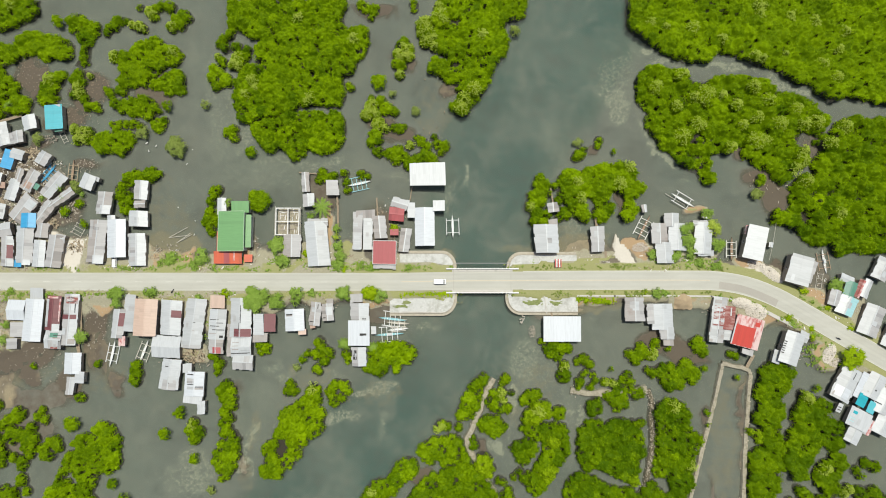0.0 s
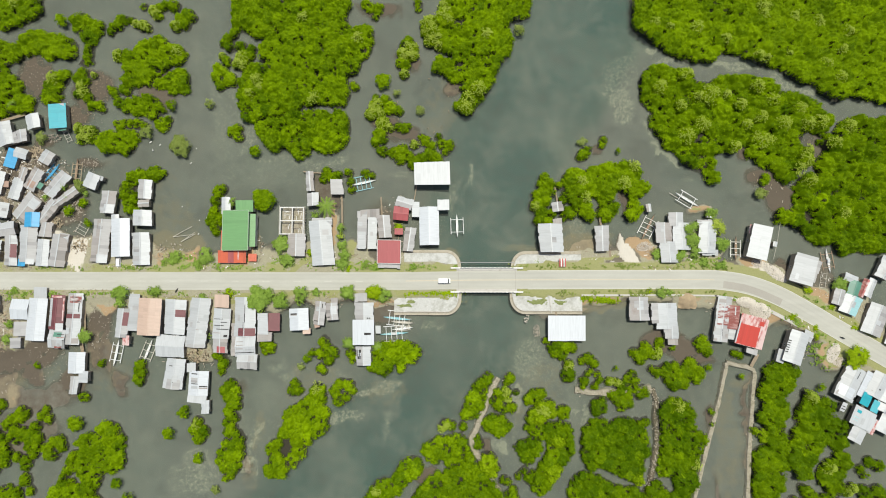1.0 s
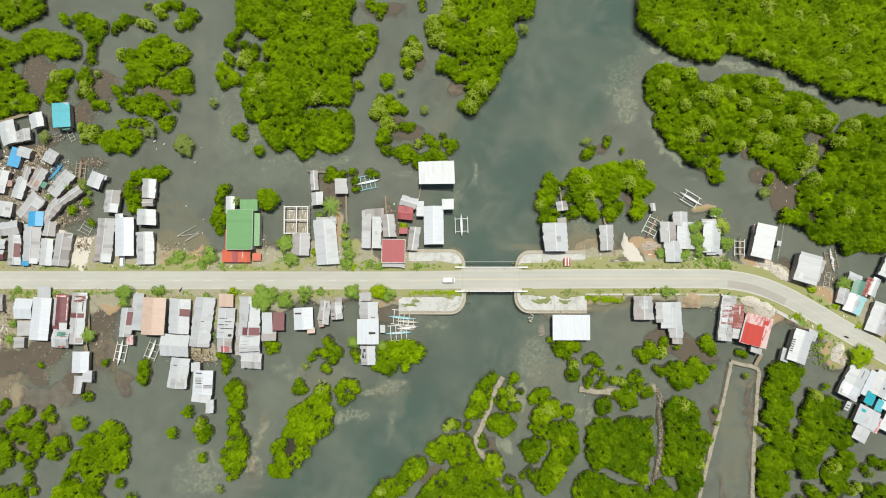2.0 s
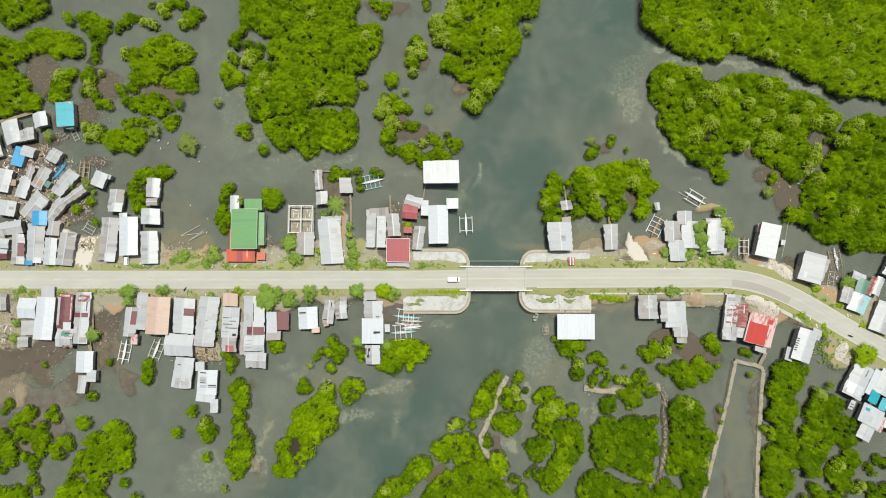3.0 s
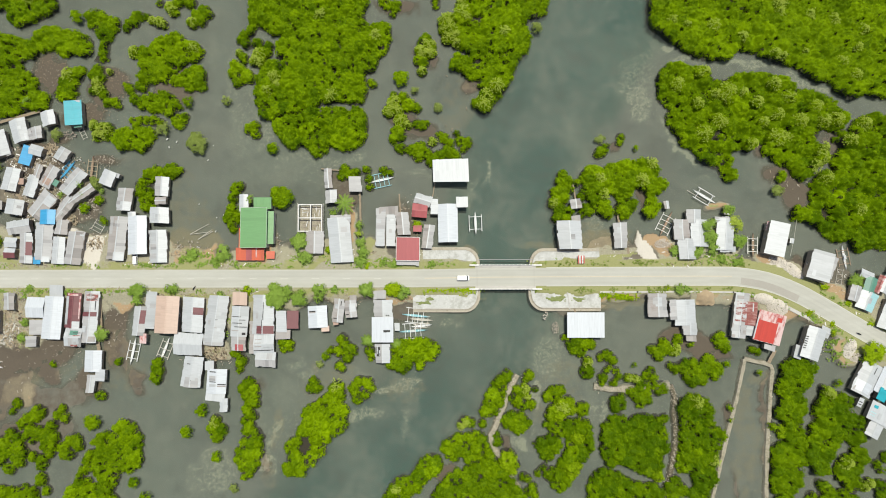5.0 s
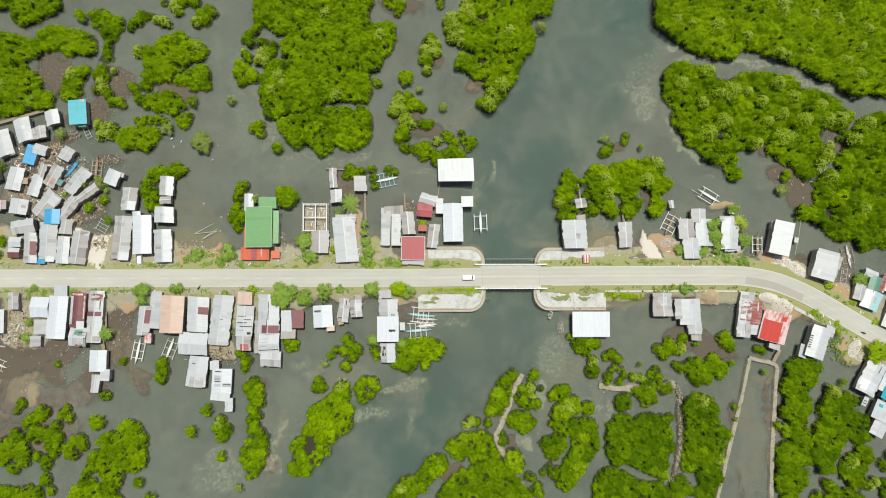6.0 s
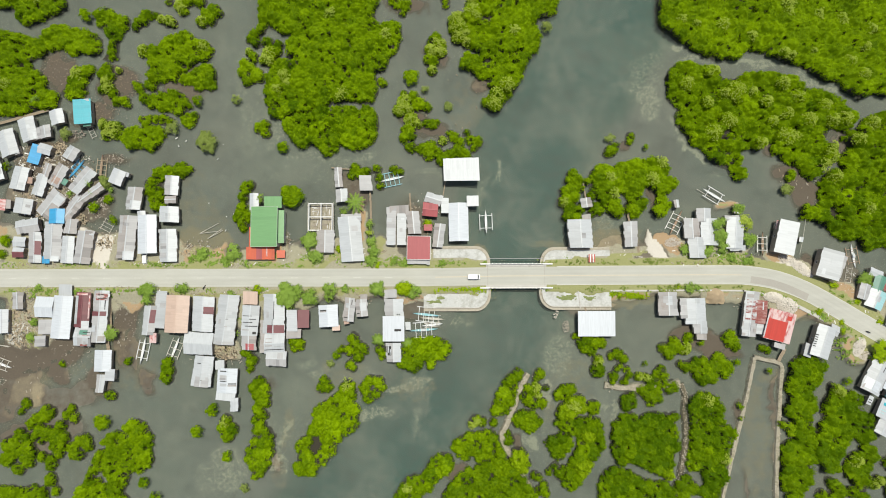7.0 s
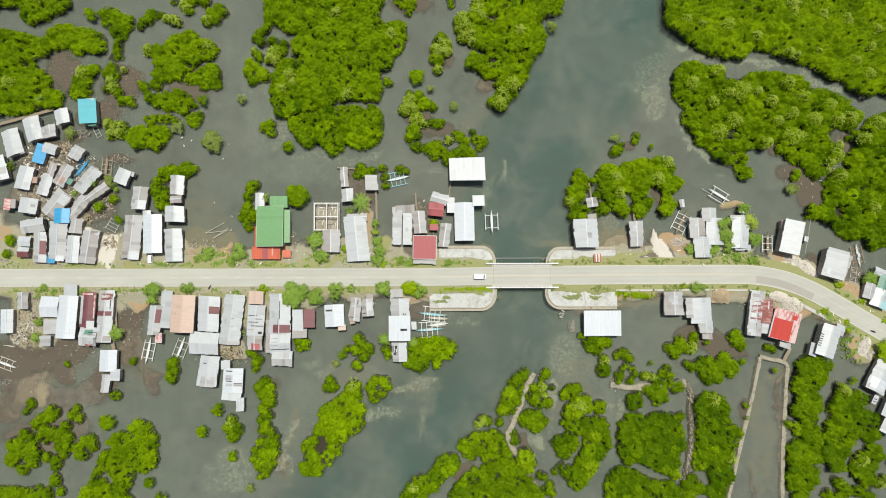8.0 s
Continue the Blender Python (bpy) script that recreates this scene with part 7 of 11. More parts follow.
clump("pale mangrove trees beside a mud bank", [(-110.1, 101.8, 1.2)], [(-108.2, 100.1, 1.4), (-105.7, 99.4, 2.0), (-104.0, 98.6, 1.4)], [], 3.2, 0.45)
clump("pale mangrove trees beside a mud bank", [(-99.6, 106.2, 1.6), (-97.6, 107.3, 1.6), (-94.5, 106.9, 2.0), (-105.8, 106.9, 1.2)], [(-101.7, 105.2, 1.8), (-100.6, 103.5, 1.6)], [], 3.6, 0.50)
clump("pale mangrove trees beside a mud bank", [(-91.3, 102.0, 2.0), (-88.9, 103.5, 2.0), (-90.2, 99.9, 1.8), (-87.7, 102.6, 1.6), (-92.3, 102.0, 1.6)], [(-93.3, 99.3, 2.0)], [], 3.6, 0.50)
clump("pale mangrove trees beside a mud bank", [], [(-114.1, 88.4, 2.2)], [], 3.6, 0.45)
clump("pale mangrove trees beside a mud bank", [], [(-92.2, 89.3, 2.2)], [], 4.6, 0.50)
clump("small clump of low mangroves in the mud", [(-112.0, 75.7, 1.6), (-115.9, 75.1, 1.6), (-117.1, 76.1, 1.0), (-115.0, 73.6, 1.4), (-110.4, 74.9, 1.4)], [], [], 3.0, 0.50)
clump("small clump of low mangroves in the mud", [(-97.2, 62.9, 2.6), (-95.4, 64.4, 1.4)], [], [], 3.6, 0.45)
clump("small clump of low mangroves in the mud", [(-106.4, 63.2, 1.8), (-104.4, 62.4, 1.6)], [], [], 3.2, 0.45)
clump("small clump of low mangroves in the mud", [(-111.6, 63.3, 1.6), (-109.0, 63.3, 1.4), (-114.2, 63.3, 1.2), (-112.5, 61.2, 1.4)], [], [], 3.0, 0.50)
clump("pale mangrove trees beside a mud bank", [], [(-127.6, 61.2, 1.8), (-124.9, 60.0, 2.4), (-123.4, 57.9, 2.0), (-126.4, 57.5, 2.0), (-122.5, 60.6, 1.6)], [], 3.2, 0.22)
clump("pale mangrove trees beside a mud bank", [(-74.3, 94.5, 1.8), (-76.3, 92.8, 1.2), (-73.6, 91.4, 1.6), (-72.3, 96.2, 1.6), (-74.5, 86.1, 1.6), (-66.4, 88.2, 1.8), (-65.5, 90.3, 1.6), (-69.5, 91.4, 2.0)], [(-68.8, 87.2, 2.4), (-70.4, 85.1, 1.8), (-76.2, 87.8, 1.2), (-68.0, 84.1, 1.6)], [], 4.0, 0.45)
clump("small clump of low mangroves in the mud", [(-77.6, 83.6, 1.8), (-75.5, 82.1, 1.6), (-78.1, 80.0, 1.6), (-73.4, 79.6, 2.4), (-72.0, 78.4, 1.6), (-76.8, 76.9, 1.6), (-74.8, 78.0, 1.6)], [], [], 3.6, 0.50)
clump("small clump of low mangroves in the mud", [(-72.0, 59.9, 1.8), (-70.0, 61.1, 1.8), (-69.5, 58.2, 1.8)], [], [], 3.4, 0.40)
clump("small clump of low mangroves in the mud", [(-27.8, 76.5, 1.4), (-28.7, 77.5, 1.2)], [], [], 3.4, 0.45)
clump("pale mangrove trees beside a mud bank", [], [(-62.9, 78.5, 2.2), (-65.4, 73.7, 2.0), (-61.8, 75.8, 1.6)], [], 5.4, 0.45)
clump("pale mangrove trees beside a mud bank", [(-8.6, 93.4, 1.8), (-10.1, 92.0, 1.6), (-11.3, 85.1, 1.8), (-9.2, 84.5, 1.6)], [(-7.6, 90.7, 2.4), (-10.7, 88.6, 2.0), (-6.6, 87.8, 1.8), (-8.6, 87.2, 1.8), (-10.0, 81.1, 1.6)], [], 3.8, 0.50)
clump("pale mangrove trees beside a mud bank", [(-16.7, 71.6, 1.8), (-14.6, 68.6, 2.4), (-12.0, 67.5, 1.6), (-18.6, 58.9, 2.4), (-20.0, 56.3, 1.6), (-17.6, 57.3, 1.8), (-20.1, 72.7, 1.2)], [(-20.1, 69.6, 2.4), (-21.7, 66.5, 2.4), (-18.6, 66.5, 1.8), (-17.6, 63.0, 2.4), (-15.2, 61.4, 1.6)], [], 3.8, 0.50)
clump("small clump of low mangroves in the mud", [(-12.0, 61.6, 1.6), (-10.0, 61.2, 1.8), (-8.6, 62.0, 1.2)], [], [], 2.8, 0.50)
clump("small clump of low mangroves in the mud", [(-17.2, 52.7, 1.8), (-18.6, 53.3, 1.2), (-13.6, 52.3, 2.0), (-10.6, 52.9, 2.6), (-11.2, 50.2, 2.2), (-7.9, 50.8, 2.0), (-6.5, 48.2, 2.0), (-3.5, 50.2, 2.2), (-0.5, 51.7, 2.4), (1.5, 50.8, 1.8), (2.5, 49.6, 1.6)], [], [], 3.4, 0.45)
clump("pale mangrove trees beside a mud bank", [(-1.9, 56.4, 1.8), (-3.5, 57.9, 1.4), (-0.5, 55.4, 1.2)], [(-6.2, 55.4, 1.6)], [], 3.0, 0.50)
clump("small clump of low mangroves in the mud", [(3.5, 55.8, 1.6), (6.1, 55.0, 2.0), (2.5, 58.3, 1.2), (4.9, 52.9, 1.4)], [], [], 3.0, 0.45)
clump("small clump of low mangroves in the mud", [(-23.0, 106.2, 2.0), (-19.9, 105.6, 2.0), (-20.7, 102.6, 1.2), (-24.4, 107.7, 1.6)], [], [], 3.4, 0.50)
clump("small clump of low mangroves in the mud", [(-5.0, 105.7, 1.2), (-5.2, 107.8, 1.4)], [], [], 3.0, 0.50)
clump("pale mangrove trees beside a mud bank", [], [(-0.5, 100.3, 2.4), (-1.9, 96.5, 2.0), (-0.5, 93.3, 2.4), (2.1, 94.4, 1.8), (2.5, 91.3, 1.6), (5.6, 103.8, 2.4), (4.2, 106.3, 2.0)], [], 4.0, 0.45)
clump("small clump of low mangroves in the mud", [(40.3, 42.6, 2.0), (39.3, 41.0, 1.6), (42.3, 41.0, 1.6), (39.3, 37.4, 2.0), (37.3, 37.0, 1.6), (42.3, 38.0, 1.8), (37.2, 34.0, 2.0), (40.2, 34.6, 2.0), (39.2, 30.6, 2.4), (42.1, 30.0, 1.6), (38.2, 28.0, 1.8), (41.1, 27.4, 1.8), (45.3, 40.6, 1.2)], [(36.6, 33.0, 1.6)], [], 4.0, 0.50)
clump("small clump of low mangroves in the mud", [(48.2, 31.0, 1.8), (49.4, 30.0, 1.6), (47.2, 29.4, 1.6), (46.7, 35.0, 1.4)], [], [], 3.6, 0.50)
clump("small clump of low mangroves in the mud", [(54.2, 51.6, 2.0), (55.0, 52.9, 1.6), (56.2, 53.7, 1.0), (53.0, 50.8, 1.4)], [], [], 3.2, 0.50)
clump("small clump of low mangroves in the mud", [(61.4, 57.0, 1.4), (60.8, 55.0, 1.2)], [], [], 2.8, 0.55)
clump("small clump of low mangroves in the mud", [(-76.3, 38.1, 2.0), (-75.0, 39.1, 1.8), (-77.3, 35.0, 1.8), (-77.6, 31.0, 2.0), (-78.1, 28.0, 2.4), (-75.5, 28.0, 2.0), (-77.0, 25.0, 1.8)], [], [], 3.8, 0.45)
clump("small clump of low mangroves in the mud", [(-37.6, 45.2, 1.8), (-35.1, 43.2, 2.0), (-38.5, 42.8, 1.6), (-33.5, 44.2, 1.6), (-29.6, 45.2, 1.4), (-29.1, 42.1, 1.4), (-28.5, 39.1, 1.4)], [], [], 3.4, 0.50)
clump("small clump of low mangroves in the mud", [(-23.6, 44.8, 1.6), (-21.6, 44.2, 1.2)], [], [], 3.0, 0.50)
stand("wide dense mangrove forest", [(72.87, 116.13), (173.51, 115.96), (170.74, 68.18), (155.31, 71.27), (148.99, 72.91), (144.87, 70.46), (138.64, 74.16), (138.77, 77.03), (132.17, 77.45), (123.38, 83.24), (117.42, 85.11), (111.47, 87.39), (103.47, 89.06), (101.32, 85.34), (93.27, 85.35), (86.29, 87.84), (78.38, 93.67), (72.43, 98.27)], 5.6, 0.05, 0.57, [])
stand("mangrove thicket mixed with pale grey-green crowns", [(74.6, 78.6), (76.0, 81.2), (78.7, 83.7), (87.6, 82.7), (94.1, 80.6), (95.5, 78.5), (100.1, 77.9), (101.5, 79.2), (104.2, 80.0), (111.2, 80.4), (122.8, 79.1), (123.5, 76.4), (126.0, 74.4), (132.0, 73.8), (137.3, 70.9), (138.4, 67.6), (142.6, 65.2), (142.1, 61.9), (139.1, 58.4), (136.4, 59.0), (133.5, 61.5), (131.7, 62.3), (132.7, 58.6), (131.4, 55.4), (125.8, 54.6), (119.2, 54.6), (112.6, 53.8), (110.7, 55.0), (108.2, 53.4), (105.8, 52.6), (102.2, 52.2), (99.8, 51.0), (101.3, 48.9), (100.4, 46.5), (101.9, 44.5), (101.2, 41.7), (98.6, 40.7), (96.9, 42.5), (96.0, 44.9), (90.1, 47.7), (86.7, 52.6), (82.9, 54.0), (81.6, 57.1), (78.1, 61.5), (77.8, 64.4), (78.7, 67.3), (75.2, 70.5)], 5.2, 0.08, 0.42, [(96.4, 58.4, 1.6), (94.8, 56.6, 1.2), (98.0, 56.8, 0.8)], True)
stand("mangrove thicket mixed with pale grey-green crowns", [(112.7, 55.0), (116.3, 55.4), (122.3, 55.8), (128.3, 57.0), (130.2, 55.0), (132.5, 53.4), (135.7, 52.6), (135.9, 49.7), (133.4, 46.9), (130.2, 47.3), (129.7, 44.5), (127.2, 41.7), (123.6, 41.3), (121.4, 44.1), (121.1, 46.9), (118.3, 46.3), (115.6, 48.1), (114.5, 50.5), (112.1, 49.7), (111.4, 52.6)], 5.2, 0.10, 0.42, [], True)
stand("mangrove thicket mixed with pale grey-green crowns", [(144.2, 57.0), (143.4, 60.1), (145.5, 63.1), (148.6, 64.7), (151.6, 65.1), (154.6, 64.1), (162.6, 65.1), (174.6, 66.1), (171.7, 17.0), (159.9, 17.0), (152.0, 16.0), (149.1, 17.0), (146.2, 16.6), (144.1, 15.0), (142.3, 17.0), (141.4, 19.9), (138.4, 18.9), (135.5, 19.3), (132.6, 21.3), (130.4, 23.3), (128.9, 25.3), (125.0, 26.5), (121.5, 27.3), (120.8, 30.5), (123.7, 32.5), (126.2, 31.3), (128.2, 32.5), (127.8, 35.9), (129.1, 38.5), (127.5, 39.9), (130.6, 42.5), (132.7, 44.9), (135.6, 42.9), (136.9, 44.9), (135.8, 47.9), (137.6, 50.9), (140.1, 53.4), (142.4, 52.6), (141.7, 55.0)], 5.2, 0.08, 0.42, [(132.1, 30.3, 1.4), (144.7, 29.5, 0.8), (133.0, 28.1, 1.0)], True)
clump("small clump of low mangroves in the mud", [(138.2, 55.9, 1.2), (140.7, 58.0, 1.0)], [], [], 3.4, 0.45)
clump("pale star-shaped mangrove crown among darker ones", [], [(81.3, 75.5, 2.4)], [], 6.1, 0.55)
clump("pale star-shaped mangrove crown among darker ones", [], [(90.5, 79.7, 2.4)], [], 6.1, 0.55)
clump("pale star-shaped mangrove crown among darker ones", [], [(98.6, 72.5, 3.2)], [], 6.1, 0.55)
clump("pale star-shaped mangrove crown among darker ones", [], [(88.1, 68.4, 2.0)], [], 6.1, 0.55)
clump("pale star-shaped mangrove crown among darker ones", [], [(104.3, 72.5, 1.8)], [], 6.1, 0.55)
clump("pale star-shaped mangrove crown among darker ones", [], [(109.1, 68.8, 2.0)], [], 6.1, 0.55)
clump("pale star-shaped mangrove crown among darker ones", [], [(115.4, 75.5, 2.2)], [], 6.1, 0.55)
clump("pale star-shaped mangrove crown among darker ones", [], [(120.7, 70.8, 2.6)], [], 6.1, 0.55)
clump("pale star-shaped mangrove crown among darker ones", [], [(95.9, 62.3, 2.8)], [], 6.1, 0.55)
clump("pale star-shaped mangrove crown among darker ones", [], [(116.0, 64.3, 2.4)], [], 6.1, 0.55)
clump("pale star-shaped mangrove crown among darker ones", [], [(123.9, 62.2, 2.6)], [], 6.1, 0.55)
clump("pale star-shaped mangrove crown among darker ones", [], [(90.1, 57.8, 3.0)], [], 6.1, 0.55)
clump("pale star-shaped mangrove crown among darker ones", [], [(115.6, 56.1, 3.2)], [], 6.1, 0.55)
clump("pale star-shaped mangrove crown among darker ones", [], [(106.5, 53.7, 2.0)], [], 6.1, 0.55)
clump("pale star-shaped mangrove crown among darker ones", [], [(111.4, 61.8, 1.8)], [], 6.1, 0.55)
clump("pale star-shaped mangrove crown among darker ones", [], [(130.1, 67.3, 2.4)], [], 6.1, 0.55)
clump("pale star-shaped mangrove crown among darker ones", [], [(132.9, 62.2, 2.4)], [], 6.1, 0.55)
clump("pale star-shaped mangrove crown among darker ones", [], [(137.1, 62.6, 2.6)], [], 6.1, 0.55)
clump("pale star-shaped mangrove crown among darker ones", [], [(131.2, 49.1, 2.4)], [], 6.1, 0.55)
clump("pale star-shaped mangrove crown among darker ones", [], [(141.5, 55.1, 2.4)], [], 6.1, 0.55)
clump("pale star-shaped mangrove crown among darker ones", [], [(132.9, 42.0, 2.4)], [], 6.1, 0.55)
clump("pale star-shaped mangrove crown among darker ones", [], [(80.0, 98.9, 1.8)], [], 6.1, 0.55)
clump("pale star-shaped mangrove crown among darker ones", [], [(85.4, 97.3, 1.4)], [], 6.1, 0.55)
clump("pale star-shaped mangrove crown among darker ones", [], [(104.7, 92.7, 2.0)], [], 6.1, 0.55)
clump("pale star-shaped mangrove crown among darker ones", [], [(140.0, 83.8, 2.2)], [], 6.1, 0.55)
clump("pale star-shaped mangrove crown among darker ones", [], [(144.4, 78.6, 2.2)], [], 6.1, 0.55)
clump("pale star-shaped mangrove crown among darker ones", [], [(118.9, 85.8, 1.4)], [], 6.1, 0.55)
clump("pale star-shaped mangrove crown among darker ones", [], [(127.1, 87.3, 1.2)], [], 6.1, 0.55)
clump("pale star-shaped mangrove crown among darker ones", [], [(4.2, 101.4, 3.4)], [], 6.1, 0.55)
clump("pale star-shaped mangrove crown among darker ones", [], [(-0.3, 96.2, 2.8)], [], 6.1, 0.55)
clump("pale star-shaped mangrove crown among darker ones", [], [(-1.9, 99.3, 2.4)], [], 6.1, 0.55)
clump("pale star-shaped mangrove crown among darker ones", [], [(16.7, 75.0, 2.4)], [], 6.1, 0.55)
clump("pale star-shaped mangrove crown among darker ones", [], [(13.0, 71.5, 2.4)], [], 6.1, 0.55)
clump("pale star-shaped mangrove crown among darker ones", [], [(12.0, 68.4, 2.4)], [], 6.1, 0.55)
clump("bright lime mangrove crowns among darker ones", [], [(38.5, -38.3, 2.2)], [(35.5, -39.3, 1.9), (38.7, -36.8, 2.0), (41.0, -38.9, 1.9), (37.6, -41.3, 1.8), (33.9, -40.9, 1.2), (41.5, -36.3, 1.2)], 5.4, 0.5)
clump("bright lime mangrove crown among darker ones", [], [], [(43.7, -48.2, 2.4)], 5.4, 0.5)
clump("bright lime mangrove crown among darker ones", [], [], [(41.6, -58.5, 2.8)], 5.4, 0.5)
clump("bright lime mangrove crown among darker ones", [], [], [(19.7, -55.6, 3.2)], 5.4, 0.5)
clump("bright lime mangrove crown among darker ones", [], [], [(70.3, -60.4, 1.8)], 5.4, 0.5)
clump("bright lime mangrove crown among darker ones", [], [], [(150.7, 95.2, 1.6)], 5.4, 0.5)
stand("small clump of low mangroves in the mud", [(-108.75, 44.03), (-105.44, 46.88), (-102.17, 45.25), (-98.22, 47.28), (-94.93, 44.84), (-98.64, 41.8), (-103.65, 41.6), (-107.56, 38.77)], 4, 0, 0.57, [])
stand("small clump of low mangroves in the mud", [(-112.51, 40.82), (-108.77, 42.64), (-105.6, 38.18), (-104.53, 30.72), (-108.31, 30.32), (-111.93, 36.17)], 3.8, 0.2, 0.57, [])


GROUND = []


def ground_at(x, y):
    """Height of the ground, or of the water over it."""
    xs, ys, z = GROUND[0]
    i = np.clip(np.searchsorted(xs, x), 0, len(xs) - 1)
    j = np.clip(np.searchsorted(ys, y), 0, len(ys) - 1)
    return np.maximum(z[i, j], 0.0)


def build_ground():
    mid = np.arange(-190, 191, 0.8)
    far = np.array([6, 16, 34, 70, 140, 300, 700, 1500, 3000])
    xs = np.concatenate([-190 - far[::-1], mid, 190 + far])
    midy = np.arange(-112, 125, 0.8)
    ys = np.concatenate([-112 - far[::-1], midy, midy[-1] + far])
    X, Y = np.meshgrid(xs, ys, indexing="ij")
    wx = X + 1.6 * soft_noise(X + 900, Y + 900, 5.0, 1) + 0.7 * soft_noise(X + 900, Y + 900, 1.9, 2) + 3.0 * soft_noise(X + 4000, Y + 4000, 17.0, 7)
    wy = Y + 1.6 * soft_noise(X + 900, Y + 900, 5.0, 3) + 0.7 * soft_noise(X + 900, Y + 900, 1.9, 4) + 3.0 * soft_noise(X + 4000, Y + 4000, 17.0, 8)
    channel = np.minimum(line_distance(wx, wy, CHANNEL_NORTH) / 23.5, line_distance(wx, wy, CHANNEL_SOUTH) / 19.5)
    Z = -0.75 + 0.2 * soft_noise(X + 4000, Y + 4000, 22.0, 5) - 2.2 * (1 - smooth(channel, 0.35, 1.15))
    layers = {k: np.zeros_like(X) for k in ("mud", "earth", "sand", "grass", "algae", "silt", "roots", "clay")}
    for kind, x, y, rx, ry, rot, strength in SPOTS:
        c, s = math.cos(radians(rot)), math.sin(radians(rot))
        dx, dy = wx - x, wy - y
        d = np.hypot((c * dx + s * dy) / rx, (-s * dx + c * dy) / ry)
        m = 1 - smooth(d, 0.75, 1.2)
        layers[kind] = np.maximum(layers[kind], m * strength)
        if kind not in ("algae", "silt"):
            rise = {"mud": 0.07, "earth": 0.75, "clay": 0.8, "sand": 1.0, "grass": 0.9}[kind]
            Z = np.maximum(Z, Z + (rise - Z) * (1 - smooth(d, 0.7, 1.35)))
    Z = Z + np.clip(layers["mud"], 0, 1) * (0.10 * soft_noise(X + 900, Y + 900, 1.4, 21) + 0.09 * soft_noise(X + 900, Y + 900, 3.1, 22)) * (layers["earth"] < 0.3)
    # dark root mud under the mangroves; its halo past the crowns also paints their shadow
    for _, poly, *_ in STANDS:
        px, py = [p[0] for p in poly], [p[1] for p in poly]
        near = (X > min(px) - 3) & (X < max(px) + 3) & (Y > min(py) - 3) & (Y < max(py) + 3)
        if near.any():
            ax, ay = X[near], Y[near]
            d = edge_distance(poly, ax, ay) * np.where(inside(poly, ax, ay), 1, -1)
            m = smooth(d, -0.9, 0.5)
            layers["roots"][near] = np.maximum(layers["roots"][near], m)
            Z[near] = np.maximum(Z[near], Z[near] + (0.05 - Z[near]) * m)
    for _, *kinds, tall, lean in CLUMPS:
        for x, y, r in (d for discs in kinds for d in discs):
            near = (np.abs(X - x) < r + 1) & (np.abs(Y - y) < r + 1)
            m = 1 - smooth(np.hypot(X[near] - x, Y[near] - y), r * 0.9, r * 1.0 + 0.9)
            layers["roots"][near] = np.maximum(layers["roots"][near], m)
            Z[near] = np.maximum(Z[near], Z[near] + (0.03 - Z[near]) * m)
    # the embankment, open under the bridge
    dr = line_distance(X, Y, ROAD_LINE)
    gap = smooth(np.abs(X - BRIDGE_X), BRIDGE_HALF - 0.5, BRIDGE_HALF + 1.0)
    bank = (1 - smooth(dr, 5.2, 8.5)) * gap
    Z = np.maximum(Z, Z + (ROAD_Z - 0.12 - Z) * bank)
    verge = (1 - smooth(dr + 0.6 * soft_noise(X + 900, Y + 900, 2.5, 9), 5.5, 7.2)) * gap
    layers["earth"] = np.maximum(layers["earth"], verge * 0.85)
    layers["grass"] = np.maximum(layers["grass"], verge * (0.48 + 0.34 * soft_noise(X + 900, Y + 900, 9.0, 12) + 0.25 * (X > 30)))
    east = smooth(X, BRIDGE_X + BRIDGE_HALF + 2, BRIDGE_X + BRIDGE_HALF + 5)
    layers["grass"] = np.maximum(layers["grass"], 1.15 * east * (1 - smooth(dr + 0.35 * soft_noise(X + 900, Y + 900, 2.5, 9), 4.9, 5.7)))
    nx, ny = X.shape
    i, j = np.meshgrid(np.arange(nx - 1), np.arange(ny - 1), indexing="ij")
    a = (i * ny + j).ravel()
    faces = np.stack([a, a + ny, a + ny + 1, a + 1], 1)
    GROUND.append((xs, ys, Z))
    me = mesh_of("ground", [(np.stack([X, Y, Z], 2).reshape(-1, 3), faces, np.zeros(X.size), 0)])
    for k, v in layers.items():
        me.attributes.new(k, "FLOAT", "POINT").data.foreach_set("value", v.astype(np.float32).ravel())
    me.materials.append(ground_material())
    me.shade_smooth()
    tagged(new("ground", me), "grey-brown tidal mud flat with earth banks and grass verges", "ground", kind="structure")


build_ground()
bm = bmesh.new()
bmesh.ops.create_grid(bm, x_segments=8, y_segments=8, size=3200)
tagged(link("water", bm, water_material()), "murky grey-green tidal water over mud", "water", kind="structure").visible_shadow = False


def strip(name, label, pts, left, right, z, thick, material, category="road"):
    """A slab that follows a line, from left to right of it."""
    bm = bmesh.new()
    pts = [Vector(p) for p in pts]
    rows = []
    for i, p in enumerate(pts):
        d = (pts[min(i + 1, len(pts) - 1)] - pts[max(i - 1, 0)]).normalized()
        s = Vector((-d.y, d.x))
        rows.append([bm.verts.new((*(p + s * k), zz)) for k, zz in ((left, z), (right, z), (right, z - thick), (left, z - thick))])
    for a, b in zip(rows, rows[1:]):
        for i in range(4):
            j = (i + 1) % 4
            bm.faces.new((a[i], a[j], b[j], b[i]))
    bm.faces.new(rows[0])
    bm.faces.new(rows[-1])
    bmesh.ops.recalc_face_normals(bm, faces=bm.faces)
    return tagged(link(name, bm, material), label, category, kind="structure")


